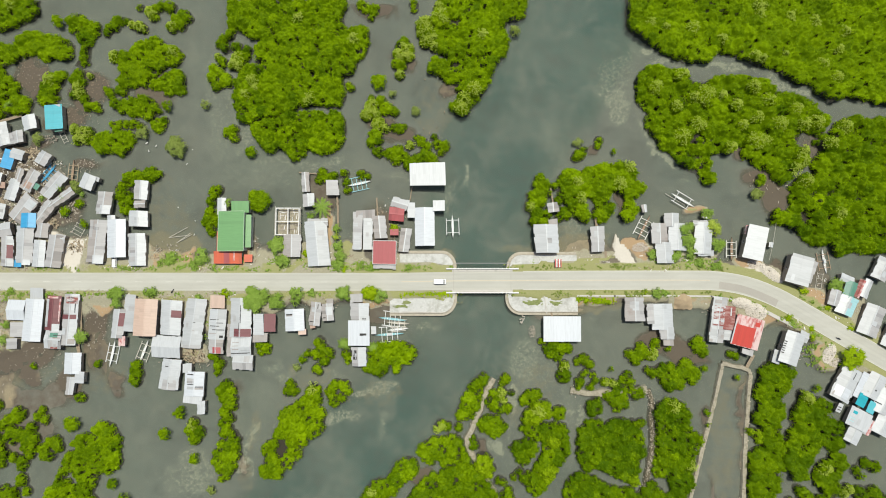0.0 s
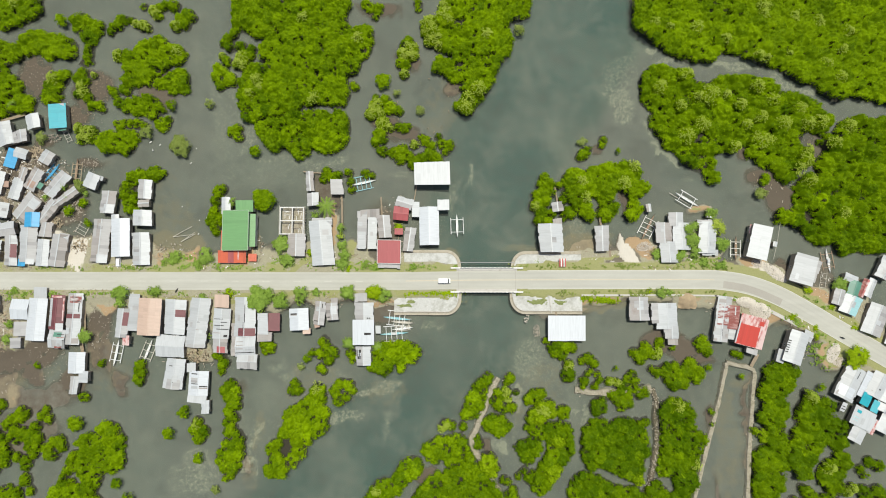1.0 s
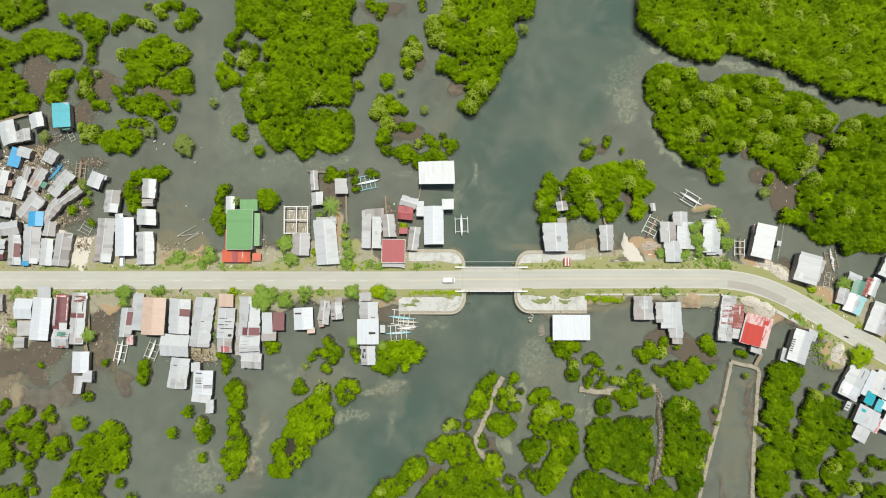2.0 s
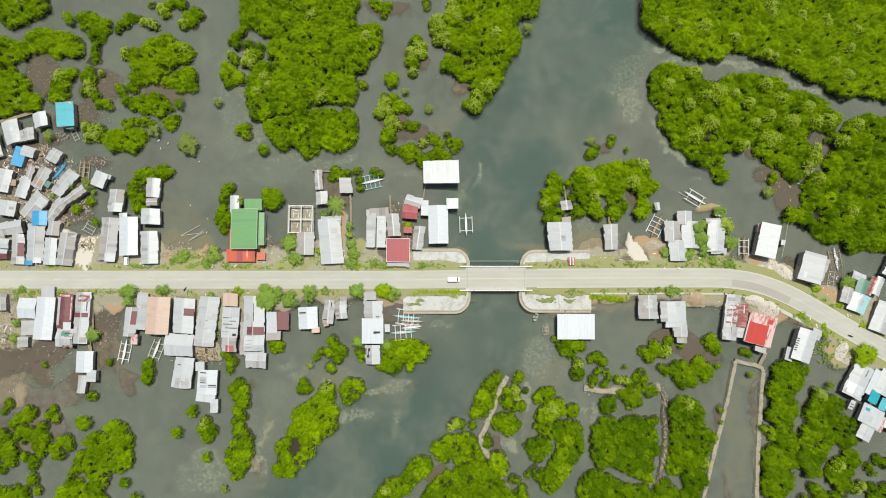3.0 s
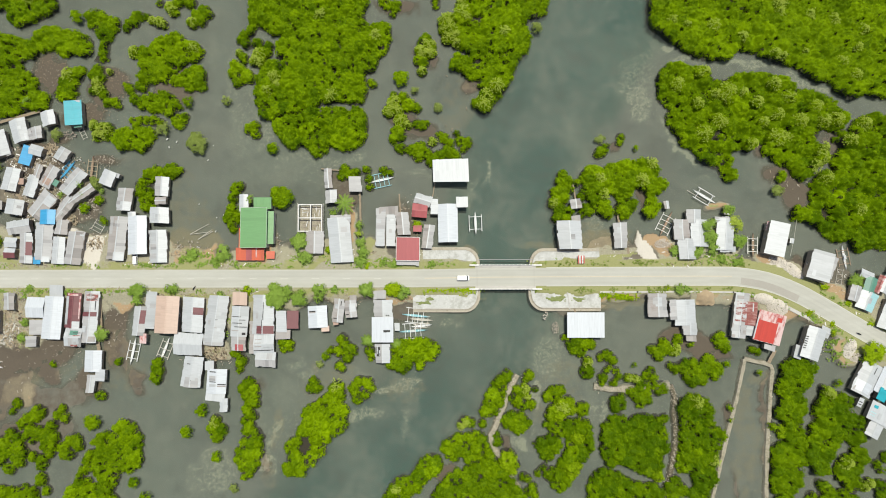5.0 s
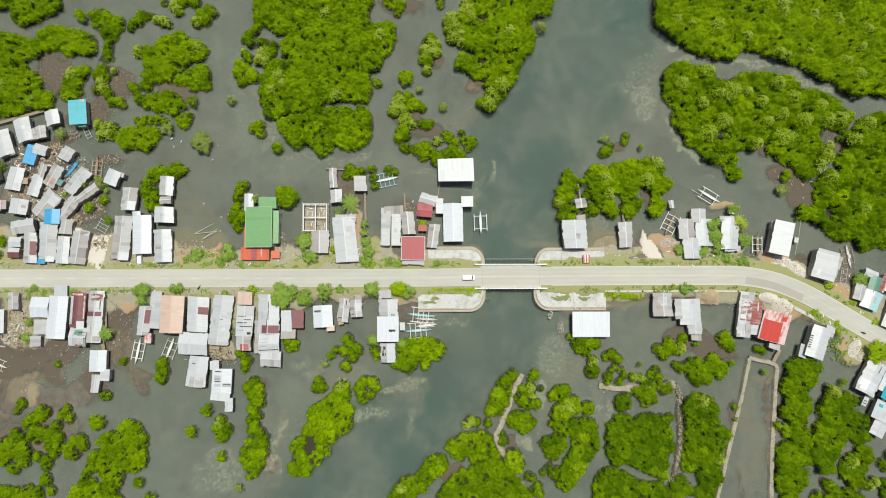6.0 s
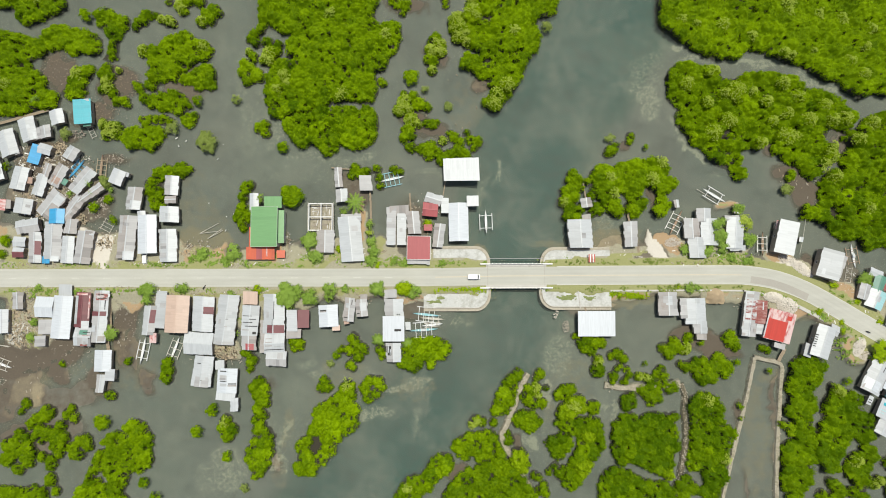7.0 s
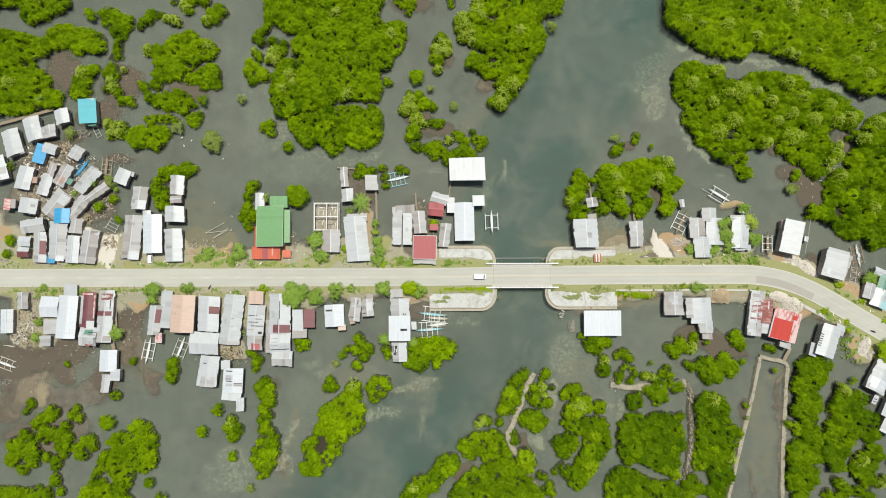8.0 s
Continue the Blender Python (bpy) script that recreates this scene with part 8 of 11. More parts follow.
def curve_points(pts, step=3.0):
    """A smooth line through the points."""
    out = []
    v = [Vector(p) for p in pts]
    for i in range(len(v) - 1):
        a, b, c, d = v[max(i - 1, 0)], v[i], v[i + 1], v[min(i + 2, len(v) - 1)]
        k = max(1, min(60, int((c - b).length / step)))
        for s in range(k):
            t = s / k
            out.append(0.5 * ((2 * b) + (c - a) * t + (2 * a - 5 * b + 4 * c - d) * t * t + (3 * b - a - 3 * c + d) * t ** 3))
    out.append(v[-1])
    return out


ROAD_FINE = curve_points(ROAD_LINE)


def build_road():
    """A slab along the road's line, with the wheel tracks of both lanes as an attribute."""
    across = [(3.15, 0.0), (2.75, 0.1), (2.35, 0.8), (1.9, 0.45), (1.1, 0.45), (0.75, 0.8), (0.3, 0.15), (-0.3, 0.15), (-0.75, 0.8), (-1.1, 0.45), (-1.9, 0.45), (-2.35, 0.8), (-2.75, 0.1), (-3.15, 0.0)]
    bm = bmesh.new()
    worn = bm.verts.layers.float.new("worn")
    rows = []
    for i, p in enumerate(ROAD_FINE):
        d = (ROAD_FINE[min(i + 1, len(ROAD_FINE) - 1)] - ROAD_FINE[max(i - 1, 0)]).normalized()
        side = Vector((-d.y, d.x))
        row = [bm.verts.new((*(p + side * k), ROAD_Z)) for k, _ in across] + [bm.verts.new((*(p + side * k), ROAD_Z - 0.25)) for k in (-3.15, 3.15)]
        for v, (_, t) in zip(row, across):
            v[worn] = t
        rows.append(row)
    for a, b in zip(rows, rows[1:]):
        for i in range(len(a)):
            j = (i + 1) % len(a)
            bm.faces.new((a[i], a[j], b[j], b[i]))
    bmesh.ops.recalc_face_normals(bm, faces=bm.faces)
    return tagged(link("road", bm, ROAD), "pale worn two-lane concrete road on a low embankment", "road", kind="structure")


build_road()


# ---------------------------------------------------------------- houses north of the road
h = dwelling("stilt house with a bright turquoise metal roof", -132.88, 65.06)
wing(h, -133.5, 65.1, 5.9, 8.9, 6, 3.8, 0.7, "w", "cyan")
wing(h, -133.35, 69.2, 3.83, 0.82, 6, 3.9, 0.2, "n", "white")
wing(h, -132.44, 61.12, 2.82, 2.04, 6, 2.8, 0.18, "n", "teal")
h = dwelling("small white-roofed stilt house on short stilts", -142.65, 63.32)
wing(h, -142.94, 63.45, 4.84, 5.33, 16, 3.05, 0.63, "y", "white")
h = dwelling("white-roofed house with grey lean-tos in a cluster", -152.65, 58.82)
wing(h, -152.96, 58.94, 5.63, 8.58, 18, 3.05, 0.73, "y", "white", "pale")
wing(h, -149.79, 57.44, 2.82, 4.08, 18, 2.8, 0.25, "e", "grey")
wing(h, -146.86, 58.2, 3.62, 4.49, 14, 2.9, 0.47, "y", "grey")
h = dwelling("white-roofed house with a worn grey eave", -159.6, 53.94)
wing(h, -159.93, 54.05, 6.03, 9.37, 20, 3.05, 0.78, "y", "white", "pale")
wing(h, -156.97, 51.73, 2.01, 3.66, 20, 2.8, 0.18, "e", "grey")
h = dwelling("pale bluish tin house at the edge of the cluster", -163.91, 44.63)
wing(h, -164.24, 44.72, 5.61, 8.9, 18, 3.05, 0.73, "y", "pale", "white")
h = dwelling("small faded red tin shelter on stilts", -160.72, 32.1)
wing(h, -160.72, 32.1, 2.19, 4.01, -4, 2.8, 0.2, "w", "pink")
wing(h, -158.88, 32.33, 1.99, 3.21, -4, 2.6, 0.18, "e", "old")
h = dwelling("tiny rusted lean-to between tin houses", -152.1, 40.6)
wing(h, -152.04, 40.78, 2.6, 2.2, -4, 2.6, 0.2, "n", "tan")
h = dwelling("house with a blue tarpaulin roof and white ridge", -149.51, 49.92)
wing(h, -149.82, 50.02, 4.01, 6.9, -15, 3.05, 0.36, "w", "blue")
wing(h, -146.55, 51.8, 4.82, 3.66, -18, 3.2, 0.48, "x", "white", "pale")
h = dwelling("grey tin-roofed shack on stilts", -137.04, 50.29)
wing(h, -137.32, 50.39, 4.41, 4.87, -28, 3.05, 0.57, "y", "pale", "grey")
h = dwelling("pale tin-roofed house at the edge of the cluster", -154.11, 40.99)
wing(h, -155.07, 41.48, 5.4, 8.2, -10, 3.05, 0.7, "y", "white", "white")
h = dwelling("narrow white and grey tin house", -147.5, 38.99)
wing(h, -147.80, 39.07, 4, 7.66, -15, 3.05, 0.52, "y", "pale", "white")
h = dwelling("small brownish tin shack on short stilts", -145.24, 44.25)
wing(h, -145.54, 44.34, 2.4, 4.85, -20, 3.05, 0.31, "y", "old")
h = dwelling("rust-stained tin house on short stilts", -141.26, 42.41)
wing(h, -141.55, 42.50, 4.4, 8.08, -30, 3.05, 0.57, "y", "old", "grey", patches=[(0.3, -1.83, 2.4, 2.4, "tan")])
h = dwelling("tiny teal-roofed lean-to on short stilts", -139.45, 40.19)
wing(h, -139.45, 40.19, 1.8, 2.22, -30, 2.6, 0.16, "w", "teal")
h = dwelling("long grey tin house on short stilts", -132.79, 40.59)
wing(h, -133.06, 40.67, 4.6, 10.08, -35, 3.05, 0.6, "y", "grey", "pale")
h = dwelling("grey tin house with one white sheet", -143.1, 32.14)
wing(h, -143.39, 32.21, 5.98, 10.03, -38, 3.05, 0.78, "y", "grey", "old", patches=[(1.2, 2.6, 3.0, 3.6, "white")])
h = dwelling("white tin-roofed house on short stilts", -153, 31.54)
wing(h, -153.31, 31.60, 6.38, 5.41, -8, 3.05, 0.83, "y", "white", "pale")
h = dwelling("house covered with a bright blue tarpaulin", -140.93, 27.91)
wing(h, -140.93, 27.91, 5.37, 5.2, 0, 3.8, 0.7, "y", "blue", "blue")
h = dwelling("long grey shack set askew", -135.75, 30.76)
wing(h, -136.03, 30.82, 3.98, 9.22, -38, 3.05, 0.52, "y", "grey", "old")
h = dwelling("long narrow weathered shack on short stilts", -129.84, 35.78)
wing(h, -130.11, 35.85, 2.99, 10.05, -52, 3.05, 0.39, "y", "grey", "old")
h = dwelling("grey gabled shack on short stilts", -151.11, 24.57)
wing(h, -151.42, 24.62, 7.95, 4.79, 12, 3.05, 0.62, "x", "grey", "pale")
h = dwelling("white tin-roofed house set over mud", -120.66, 41.79)
wing(h, -120.91, 41.88, 4.8, 5.45, -22, 3.05, 0.62, "y", "white", "white")
wing(h, -117.7, 42.81, 1.6, 1.62, -22, 2.6, 0.14, "e", "pale")
h = dwelling("long pale tin house reaching the road", -142.07, 19.39)
wing(h, -142.36, 19.43, 6.15, 13.12, -2, 3.05, 0.8, "y", "pale", "grey", patches=[(1.12, -6.3, 2.78, 1.99, "white")])
wing(h, -144.43, 12.7, 2.57, 2.57, 0, 3, 0.23, "s", "blue")
h = dwelling("grey house with maroon sheets", -148.17, 17.02)
wing(h, -148.47, 17.05, 4.36, 10.72, -2, 3.05, 0.57, "y", "grey", "pale", patches=[(1.01, -0.16, 2.38, 4.76, "maroon")])
h = dwelling("white shack with a maroon strip", -153.66, 19.01)
wing(h, -153.97, 19.05, 4.37, 3.58, -4, 3.05, 0.47, "x", "white", "white")
wing(h, -154.17, 15.27, 3.96, 3.57, -2, 3.05, 0.46, "x", "maroon", "white")
h = dwelling("grey and white tin house by the road", -136.03, 24.37)
wing(h, -136.31, 24.42, 4.37, 5.19, -4, 3.05, 0.57, "y", "grey", "old")
wing(h, -137.12, 16.25, 4.36, 9.52, -4, 3.05, 0.57, "y", "white", "white")
h = dwelling("grey gabled house by the sandy yard", -131.28, 17.01)
wing(h, -131.55, 17.04, 5.75, 11.51, -5, 3.05, 0.75, "y", "grey", "old")
wing(h, -129.71, 21.64, 3.57, 2.79, -8, 3, 0.36, "x", "grey")
h = dwelling("long weathered grey house with white sheets", -116.37, 20.57)
wing(h, -116.61, 20.61, 6.15, 15.12, -2, 3.05, 0.8, "y", "old", "grey", patches=[(1.28, -6.5, 3.77, 2.98, "white"), (-2.31, 4.3, 1.19, 5.97, "grey")])
h = dwelling("long white-roofed house on short stilts", -109.22, 21.51)
wing(h, -109.22, 21.51, 6.55, 13.53, 2, 4, 0.85, "y", "bright", "bright")
wing(h, -111.86, 28.42, 2.78, 2.8, 3, 3.05, 0.36, "y", "white")
h = dwelling("white and grey tin house by the road", -102.01, 17.59)
wing(h, -102.22, 17.63, 6.14, 11.51, 2, 3.05, 0.8, "y", "pale", "white")
h = dwelling("white gabled house over the water", -101.98, 28.52)
wing(h, -102.19, 28.58, 6.76, 5.6, -2, 3.05, 0.88, "y", "white", "white")
h = dwelling("tall narrow house with a white slope", -101.4, 38.75)
wing(h, -101.61, 38.83, 4.79, 6.85, -4, 3.05, 0.62, "y", "grey", "white")
wing(h, -101.91, 33.83, 3.98, 2.81, 0, 3, 0.37, "x", "old")
h = dwelling("grey house with a white porch roof", -114.36, 34.14)
wing(h, -114.59, 34.21, 5.18, 8.03, -3, 3.05, 0.67, "y", "grey", "old", patches=[(0.81, -2.36, 3.79, 3.21, "white")])
h = dwelling("large house with a green metal roof and orange porch", -68.16, 23.92)
wing(h, -68.16, 23.92, 9.32, 13.95, 0, 5.4, 0.9, "e", "green", wall="plaster", trim=TRIM_GREEN)
wing(h, -62.9, 24.08, 2.58, 11.55, 0, 4.2, 0.23, "w", "green", wall="plaster")
wing(h, -65.53, 32.57, 6.17, 4.01, 0, 4.6, 0.36, "n", "green", wall="plaster")
wing(h, -72.25, 32.86, 3.18, 6.01, 0, 4, 0.41, "y", "white")
wing(h, -69.89, 14.85, 9.89, 4.36, 0, 3.2, 0.39, "n", "orange", wall="plaster", patches=[(-0.4, -0.1, 2.0, 4.0, "brick"), (2.2, 0.4, 0.5, 3.2, "pink")])
wing(h, -63.0, 14.6, 2.9, 2.7, 0, 2.4, 0.2, "w", "orange")
wing(h, -73.55, 20.6, 0.9, 7.0, 0, 3.2, 0.1, "e", "orange")
h = dwelling("grey tin house behind a concrete frame", -47.3, 18.96)
wing(h, -47.40, 19.00, 6.33, 7.94, 0, 3.05, 0.82, "y", "old", "grey")
h = dwelling("slim grey shack on stilts over water", -42.93, 41.56)
wing(h, -43.02, 41.64, 2.79, 7.05, 2, 3.05, 0.36, "y", "grey", "old")
h = dwelling("small pale grey shack on short stilts", -41.83, 35.12)
wing(h, -41.92, 35.19, 3.98, 4.61, 6, 3.05, 0.52, "y", "grey", "pale")
h = dwelling("square grey-roofed shack over water", -33.35, 39.54)
wing(h, -33.42, 39.62, 4.38, 5.43, 1, 3.05, 0.39, "w", "grey")
h = dwelling("long white-roofed house with grey back", -38.41, 19.74)
wing(h, -38.49, 19.78, 7.92, 15.88, 3, 3.05, 1.03, "y", "white", "pale")
wing(h, -38.45, 27.39, 7.14, 2.79, 3, 3.05, 0.36, "x", "grey")
h = dwelling("gabled house with one grey and one white slope", -24.28, 24.34)
wing(h, -24.33, 24.39, 3.37, 13.14, -2, 3.05, 0.3, "e", "grey", patches=[(-0.04, -3.78, 2.77, 5.97, "pale")])
wing(h, -20.74, 23.20, 3.17, 11.14, 0, 3.05, 0.29, "w", "pale")
wing(h, -21.58, 29.78, 6.75, 3.6, 2, 3.05, 0.32, "n", "old")
h = dwelling("grey tin house with a light strip", -16.55, 25.52)
wing(h, -16.58, 25.57, 4.56, 7.97, 2, 3.05, 0.59, "y", "old", "grey")
h = dwelling("house with a faded red metal roof and grey porch", -14.67, 16.53)
wing(h, -14.67, 16.53, 8.1, 8.12, -1, 4.2, 0.8, "n", "brick", wall="plaster", trim=RAIL)
wing(h, -14.74, 12.27, 7.89, 2.76, -1, 3.2, 0.25, "n", "grey")
h = dwelling("small red-roofed house with a pale gable", -10.63, 30.09)
wing(h, -10.65, 30.15, 5.36, 4.8, -5, 3.05, 0.62, "x", "brick", "brick")
wing(h, -9.48, 33.97, 5.96, 3.61, -20, 3.05, 0.47, "x", "grey", "pale")
h = dwelling("low red sheet roof between houses", -11.46, 23.84)
wing(h, -11.46, 23.84, 2.97, 2.19, 0, 2.6, 0.2, "n", "brick")
h = dwelling("weathered grey house with a leaning roof", -7.64, 20.95)
wing(h, -7.66, 20.99, 3.96, 8.34, -4, 3.05, 0.51, "y", "old", "grey")
h = dwelling("narrow white shack on short stilts", -5.49, 31.52)
wing(h, -5.50, 31.58, 2.58, 5.4, -2, 3.05, 0.23, "e", "white")
h = dwelling("long white metal-roofed house at the water", -0.72, 25.69)
wing(h, -0.72, 25.74, 6.93, 13.55, 1, 3.05, 0.9, "y", "bright", "bright")
h = dwelling("open white-roofed shed on posts over water", 0.27, 44.18, "shed")
wing(h, 0.27, 44.18, 12.56, 8.27, 2, 4.2, 0.7, "s", "white", open_sides=True)
h = dwelling("small white-roofed landing shelter on posts", 4.24, 33.12, "shed")
wing(h, 4.24, 33.12, 4.17, 3.8, 1, 3.4, 0.34, "s", "white", open_sides=True)
h = dwelling("white-roofed house at the bridge approach", 41.86, 21.5)
wing(h, 41.67, 21.40, 8.3, 9.93, 0, 4.5, 1.08, "y", "pale", "white")
wing(h, 44.4, 26.64, 3.17, 3.59, 4, 2.4, 0.32, "n", "old")
h = dwelling("small bamboo-roofed hut on stilts", 44.26, 32.47)
wing(h, 44.35, 32.54, 3.77, 3.4, 8, 3.05, 0.49, "y", "grey", "old")
h = dwelling("grey gabled shack behind the verge", 59.65, 21.32)
wing(h, 59.77, 21.36, 4.74, 8.93, 3, 3.05, 0.62, "y", "grey", "grey")
h = dwelling("cluster house of grey and white tin roofs", 85.46, 28.06)
wing(h, 85.63, 28.12, 5.14, 4.78, 0, 3.05, 0.67, "y", "grey", "pale")
wing(h, 81.34, 23.34, 5.53, 7.15, -2, 3.05, 0.72, "y", "grey", "old")
wing(h, 82.91, 16.59, 5.91, 7.32, 0, 3.05, 0.77, "y", "pale", "pale")
wing(h, 87.41, 22.14, 5.92, 9.53, -1, 3.05, 0.77, "y", "white", "white")
h = dwelling("white-roofed house behind the trees", 96.27, 21.69)
wing(h, 96.47, 21.73, 6.11, 11.11, -1, 3.05, 0.79, "y", "white", "white")
wing(h, 96.15, 26.73, 6.32, 2.39, 0, 3.05, 0.31, "x", "grey")
wing(h, 97.32, 16.43, 5.51, 1.98, 0, 2.8, 0.18, "n", "pale")
h = dwelling("white metal-roofed house on the bank", 114.34, 20.11)
wing(h, 113.61, 19.98, 6.7, 11.89, -14, 4.9, 0.7, "e", "white")
wing(h, 112.05, 24.58, 1.58, 3.18, -14, 2.8, 0.14, "e", "pink")
h = dwelling("white gabled house beside the bend", 129.22, 10.64)
wing(h, 128.40, 10.57, 7.46, 10.23, -17, 4.9, 0.8, "e", "pale")
wing(h, 133.66, 9.89, 1.96, 7.87, -22, 2.9, 0.18, "w", "grey")
h = dwelling("mixed house with teal, white and rusty roofs", 146.19, 3.78)
wing(h, 146.49, 3.79, 4.31, 5.87, -20, 3.05, 0.56, "y", "teal", "teal")
wing(h, 144.96, -1.68, 6.25, 6.63, -22, 3.05, 0.81, "y", "white", "aqua")
wing(h, 149.73, 4.18, 2.35, 6.66, -25, 3.05, 0.31, "y", "rust", "pink")
wing(h, 152.06, 4.18, 2.74, 6.66, -28, 3.05, 0.36, "y", "white", "pale")
wing(h, 145.57, 7.52, 4.7, 2.75, -20, 3.05, 0.36, "x", "white")
h = dwelling("small grey gabled shack beside the bend", 140.8, 1.05)
wing(h, 141.09, 1.05, 3.72, 5.67, -18, 3.05, 0.48, "y", "grey", "grey")
h = dwelling("pale tin-roofed house beside the road bend", 152.93, -6.74)
wing(h, 153.24, -6.75, 7.02, 10.89, -22, 3.05, 0.91, "y", "pale", "grey")
h = dwelling("tiny white hut floating beside the bank", 120.42, 19.48)
wing(h, 120.42, 19.48, 1.58, 1.78, -10, 1.9, 0.2, "y", "white", floor=0.5)
h = dwelling("tiny grey hut on an earth spit", 98.03, 30.15)
wing(h, 98.03, 30.15, 2.2, 2.8, -4, 2.2, 0.25, "y", "old", "grey")
h = dwelling("small weathered hut at the mangrove edge", 76.54, 32.24)
wing(h, 76.54, 32.24, 1.78, 2.8, 5, 2.4, 0.23, "y", "old", "pale")
h = dwelling("pale grey house with one white sheet by the mangroves", 157.55, 10.25)
wing(h, 157.55, 10.25, 5.4, 6.4, -26, 3.05, 0.6, "y", "pale", "grey", patches=[(0.6, -0.9, 2.0, 2.2, "white")])
wing(h, 158.55, 13.85, 4.0, 2.4, -26, 2.7, 0.3, "n", "pale")
h = dwelling("grey house past the bend", 160.42, -12.35)
wing(h, 160.75, -12.38, 6.61, 8.91, -28, 3.05, 0.86, "y", "pale", "grey")


# ---------------------------------------------------------------- houses south of the road
h = dwelling("grey shack at the muddy yard", -153.16, -1.5)
wing(h, -153.47, -1.50, 3.74, 5.88, 0, 3.05, 0.49, "y", "grey", "old")
h = dwelling("small white-roofed house on short stilts", -158.26, -8.53)
wing(h, -158.58, -8.55, 4.33, 8.19, 2, 3.05, 0.56, "y", "bright", "white")
h = dwelling("long white-roofed house with a side wing", -137.81, -7.16)
wing(h, -138.09, -7.17, 6.69, 14.83, -3, 3.05, 0.87, "y", "bright", "bright")
wing(h, -144.15, -3.66, 6.3, 7.04, -2, 3.05, 0.92, "x", "bright", "bright")
wing(h, -143.42, -10.5, 4.71, 5.06, 0, 3, 0.42, "w", "grey")
wing(h, -137.28, 1.63, 4.6, 5.0, 0, 2.8, 0.32, "n", "pale")
h = dwelling("small square grey shed on short stilts", -145.42, -15.4)
wing(h, -145.42, -15.4, 4.12, 3.69, 3, 2.6, 0.37, "e", "grey")
h = dwelling("long maroon-roofed house on short stilts", -130.73, -4.62)
wing(h, -131.00, -4.63, 5.12, 12.12, -2, 3.05, 0.67, "y", "maroon", "maroon", patches=[(-2.36, -0.08, 1.57, 9.77, "pale"), (1.6, -5.21, 2.75, 2.74, "white"), (2.2, 1.0, 0.35, 8.0, "pink"), (-0.2, 5.4, 3.6, 0.7, "pink")])
wing(h, -130.53, -13.99, 5.88, 6.22, -3, 3.05, 0.81, "x", "grey", "pale", patches=[(0.24, 1.57, 2.75, 1.55, "teal"), (0.5, -3.08, 2.35, 1.17, "rust"), (1.4, 1.6, 2.6, 0.22, "gap"), (1.4, 0.7, 2.6, 0.22, "rust"), (1.5, -0.4, 2.4, 0.22, "gap"), (-2.2, -0.6, 1.4, 4.6, "white")])
h = dwelling("long white and grey tin house with a maroon band", -124.73, -6.96)
wing(h, -124.98, -6.97, 5.31, 17.95, -1, 3.05, 0.69, "y", "grey", "white", patches=[(-0.26, 0.97, 4.91, 1.56, "maroon"), (0.2, 6.9, 4.0, 2.6, "patchy"), (1.6, 4.0, 0.25, 3.2, "gap"), (-0.3, 7.6, 2.4, 0.3, "gap"), (0.6, 6.2, 2.8, 0.25, "gap"), (-1.6, -4.2, 1.4, 2.2, "white"), (1.3, -7.6, 2.2, 1.8, "old")])
h = dwelling("white-roofed house over the mud", -123.08, -22.08)
wing(h, -123.33, -22.13, 5.87, 7.34, 0, 3.05, 0.76, "y", "bright", "bright")
wing(h, -120.71, -26.97, 3.51, 4.04, -2, 3.05, 0.32, "e", "white")
wing(h, -124.04, -29.89, 2.73, 6.15, -2, 2.8, 0.35, "y", "grey", "pale")
h = dwelling("patched tin house with maroon sheets", -107.64, -8.33)
wing(h, -107.86, -8.35, 4.32, 10.14, -2, 3.05, 0.56, "y", "pale", "grey", patches=[(1.08, 1.4, 1.77, 4.68, "maroon")])
wing(h, -104.11, -4.63, 3.93, 12.9, -3, 3.05, 0.35, "e", "pale")
wing(h, -106.54, -14.42, 2.35, 3.49, -2, 2.6, 0.31, "n", "pink")
h = dwelling("house with a flat peach-coloured metal roof", -97.88, -6.16)
wing(h, -97.88, -6.16, 8.05, 12.88, -2, 4.2, 1.05, "y", "peach", "peach")
h = dwelling("white tin house with a maroon patch", -89.19, -6.18)
wing(h, -89.37, -6.19, 7.27, 12.1, -4, 3.05, 0.94, "y", "white", "white", patches=[(2.03, 1.31, 3.34, 2.54, "maroon")])
h = dwelling("long pale tin-roofed house on short stilts", -81.11, -8.12)
wing(h, -81.28, -8.14, 7.06, 17.15, -3, 3.05, 0.92, "y", "pale", "pale", patches=[(0.46, -8.13, 5.89, 1.17, "grey"), (0.4, 0.2, 0.9, 0.2, "gap"), (0.4, -2.4, 0.9, 0.2, "old")])
h = dwelling("wide white-roofed house behind on short stilts", -90.44, -16.27)
wing(h, -90.62, -16.30, 9.98, 7.56, -2, 3.05, 0.98, "x", "white", "white")
h = dwelling("white tin house over the water", -88.81, -25.72)
wing(h, -88.99, -25.77, 6.63, 10.4, -5, 3.05, 0.86, "y", "white", "white", patches=[(0.24, -3.64, 4.68, 3.47, "grey"), (-1.4, 2.6, 1.3, 0.3, "gap"), (0.2, -2.0, 0.3, 2.2, "gap"), (2.6, -0.6, 0.6, 3.6, "white")])
h = dwelling("stepped white tin house on stilts", -80.34, -28.97)
wing(h, -80.50, -29.03, 6.82, 8.45, -2, 3.05, 0.89, "y", "bright", "bright", patches=[(-1.2, 3.2, 2.6, 0.35, "gap"), (-1.2, 1.0, 2.6, 1.7, "grey"), (-1.1, -0.2, 2.4, 0.3, "gap"), (1.9, -1.0, 2.7, 0.35, "gap"), (1.9, -1.6, 2.7, 0.5, "old"), (-1.1, -1.4, 2.4, 0.9, "pale")])
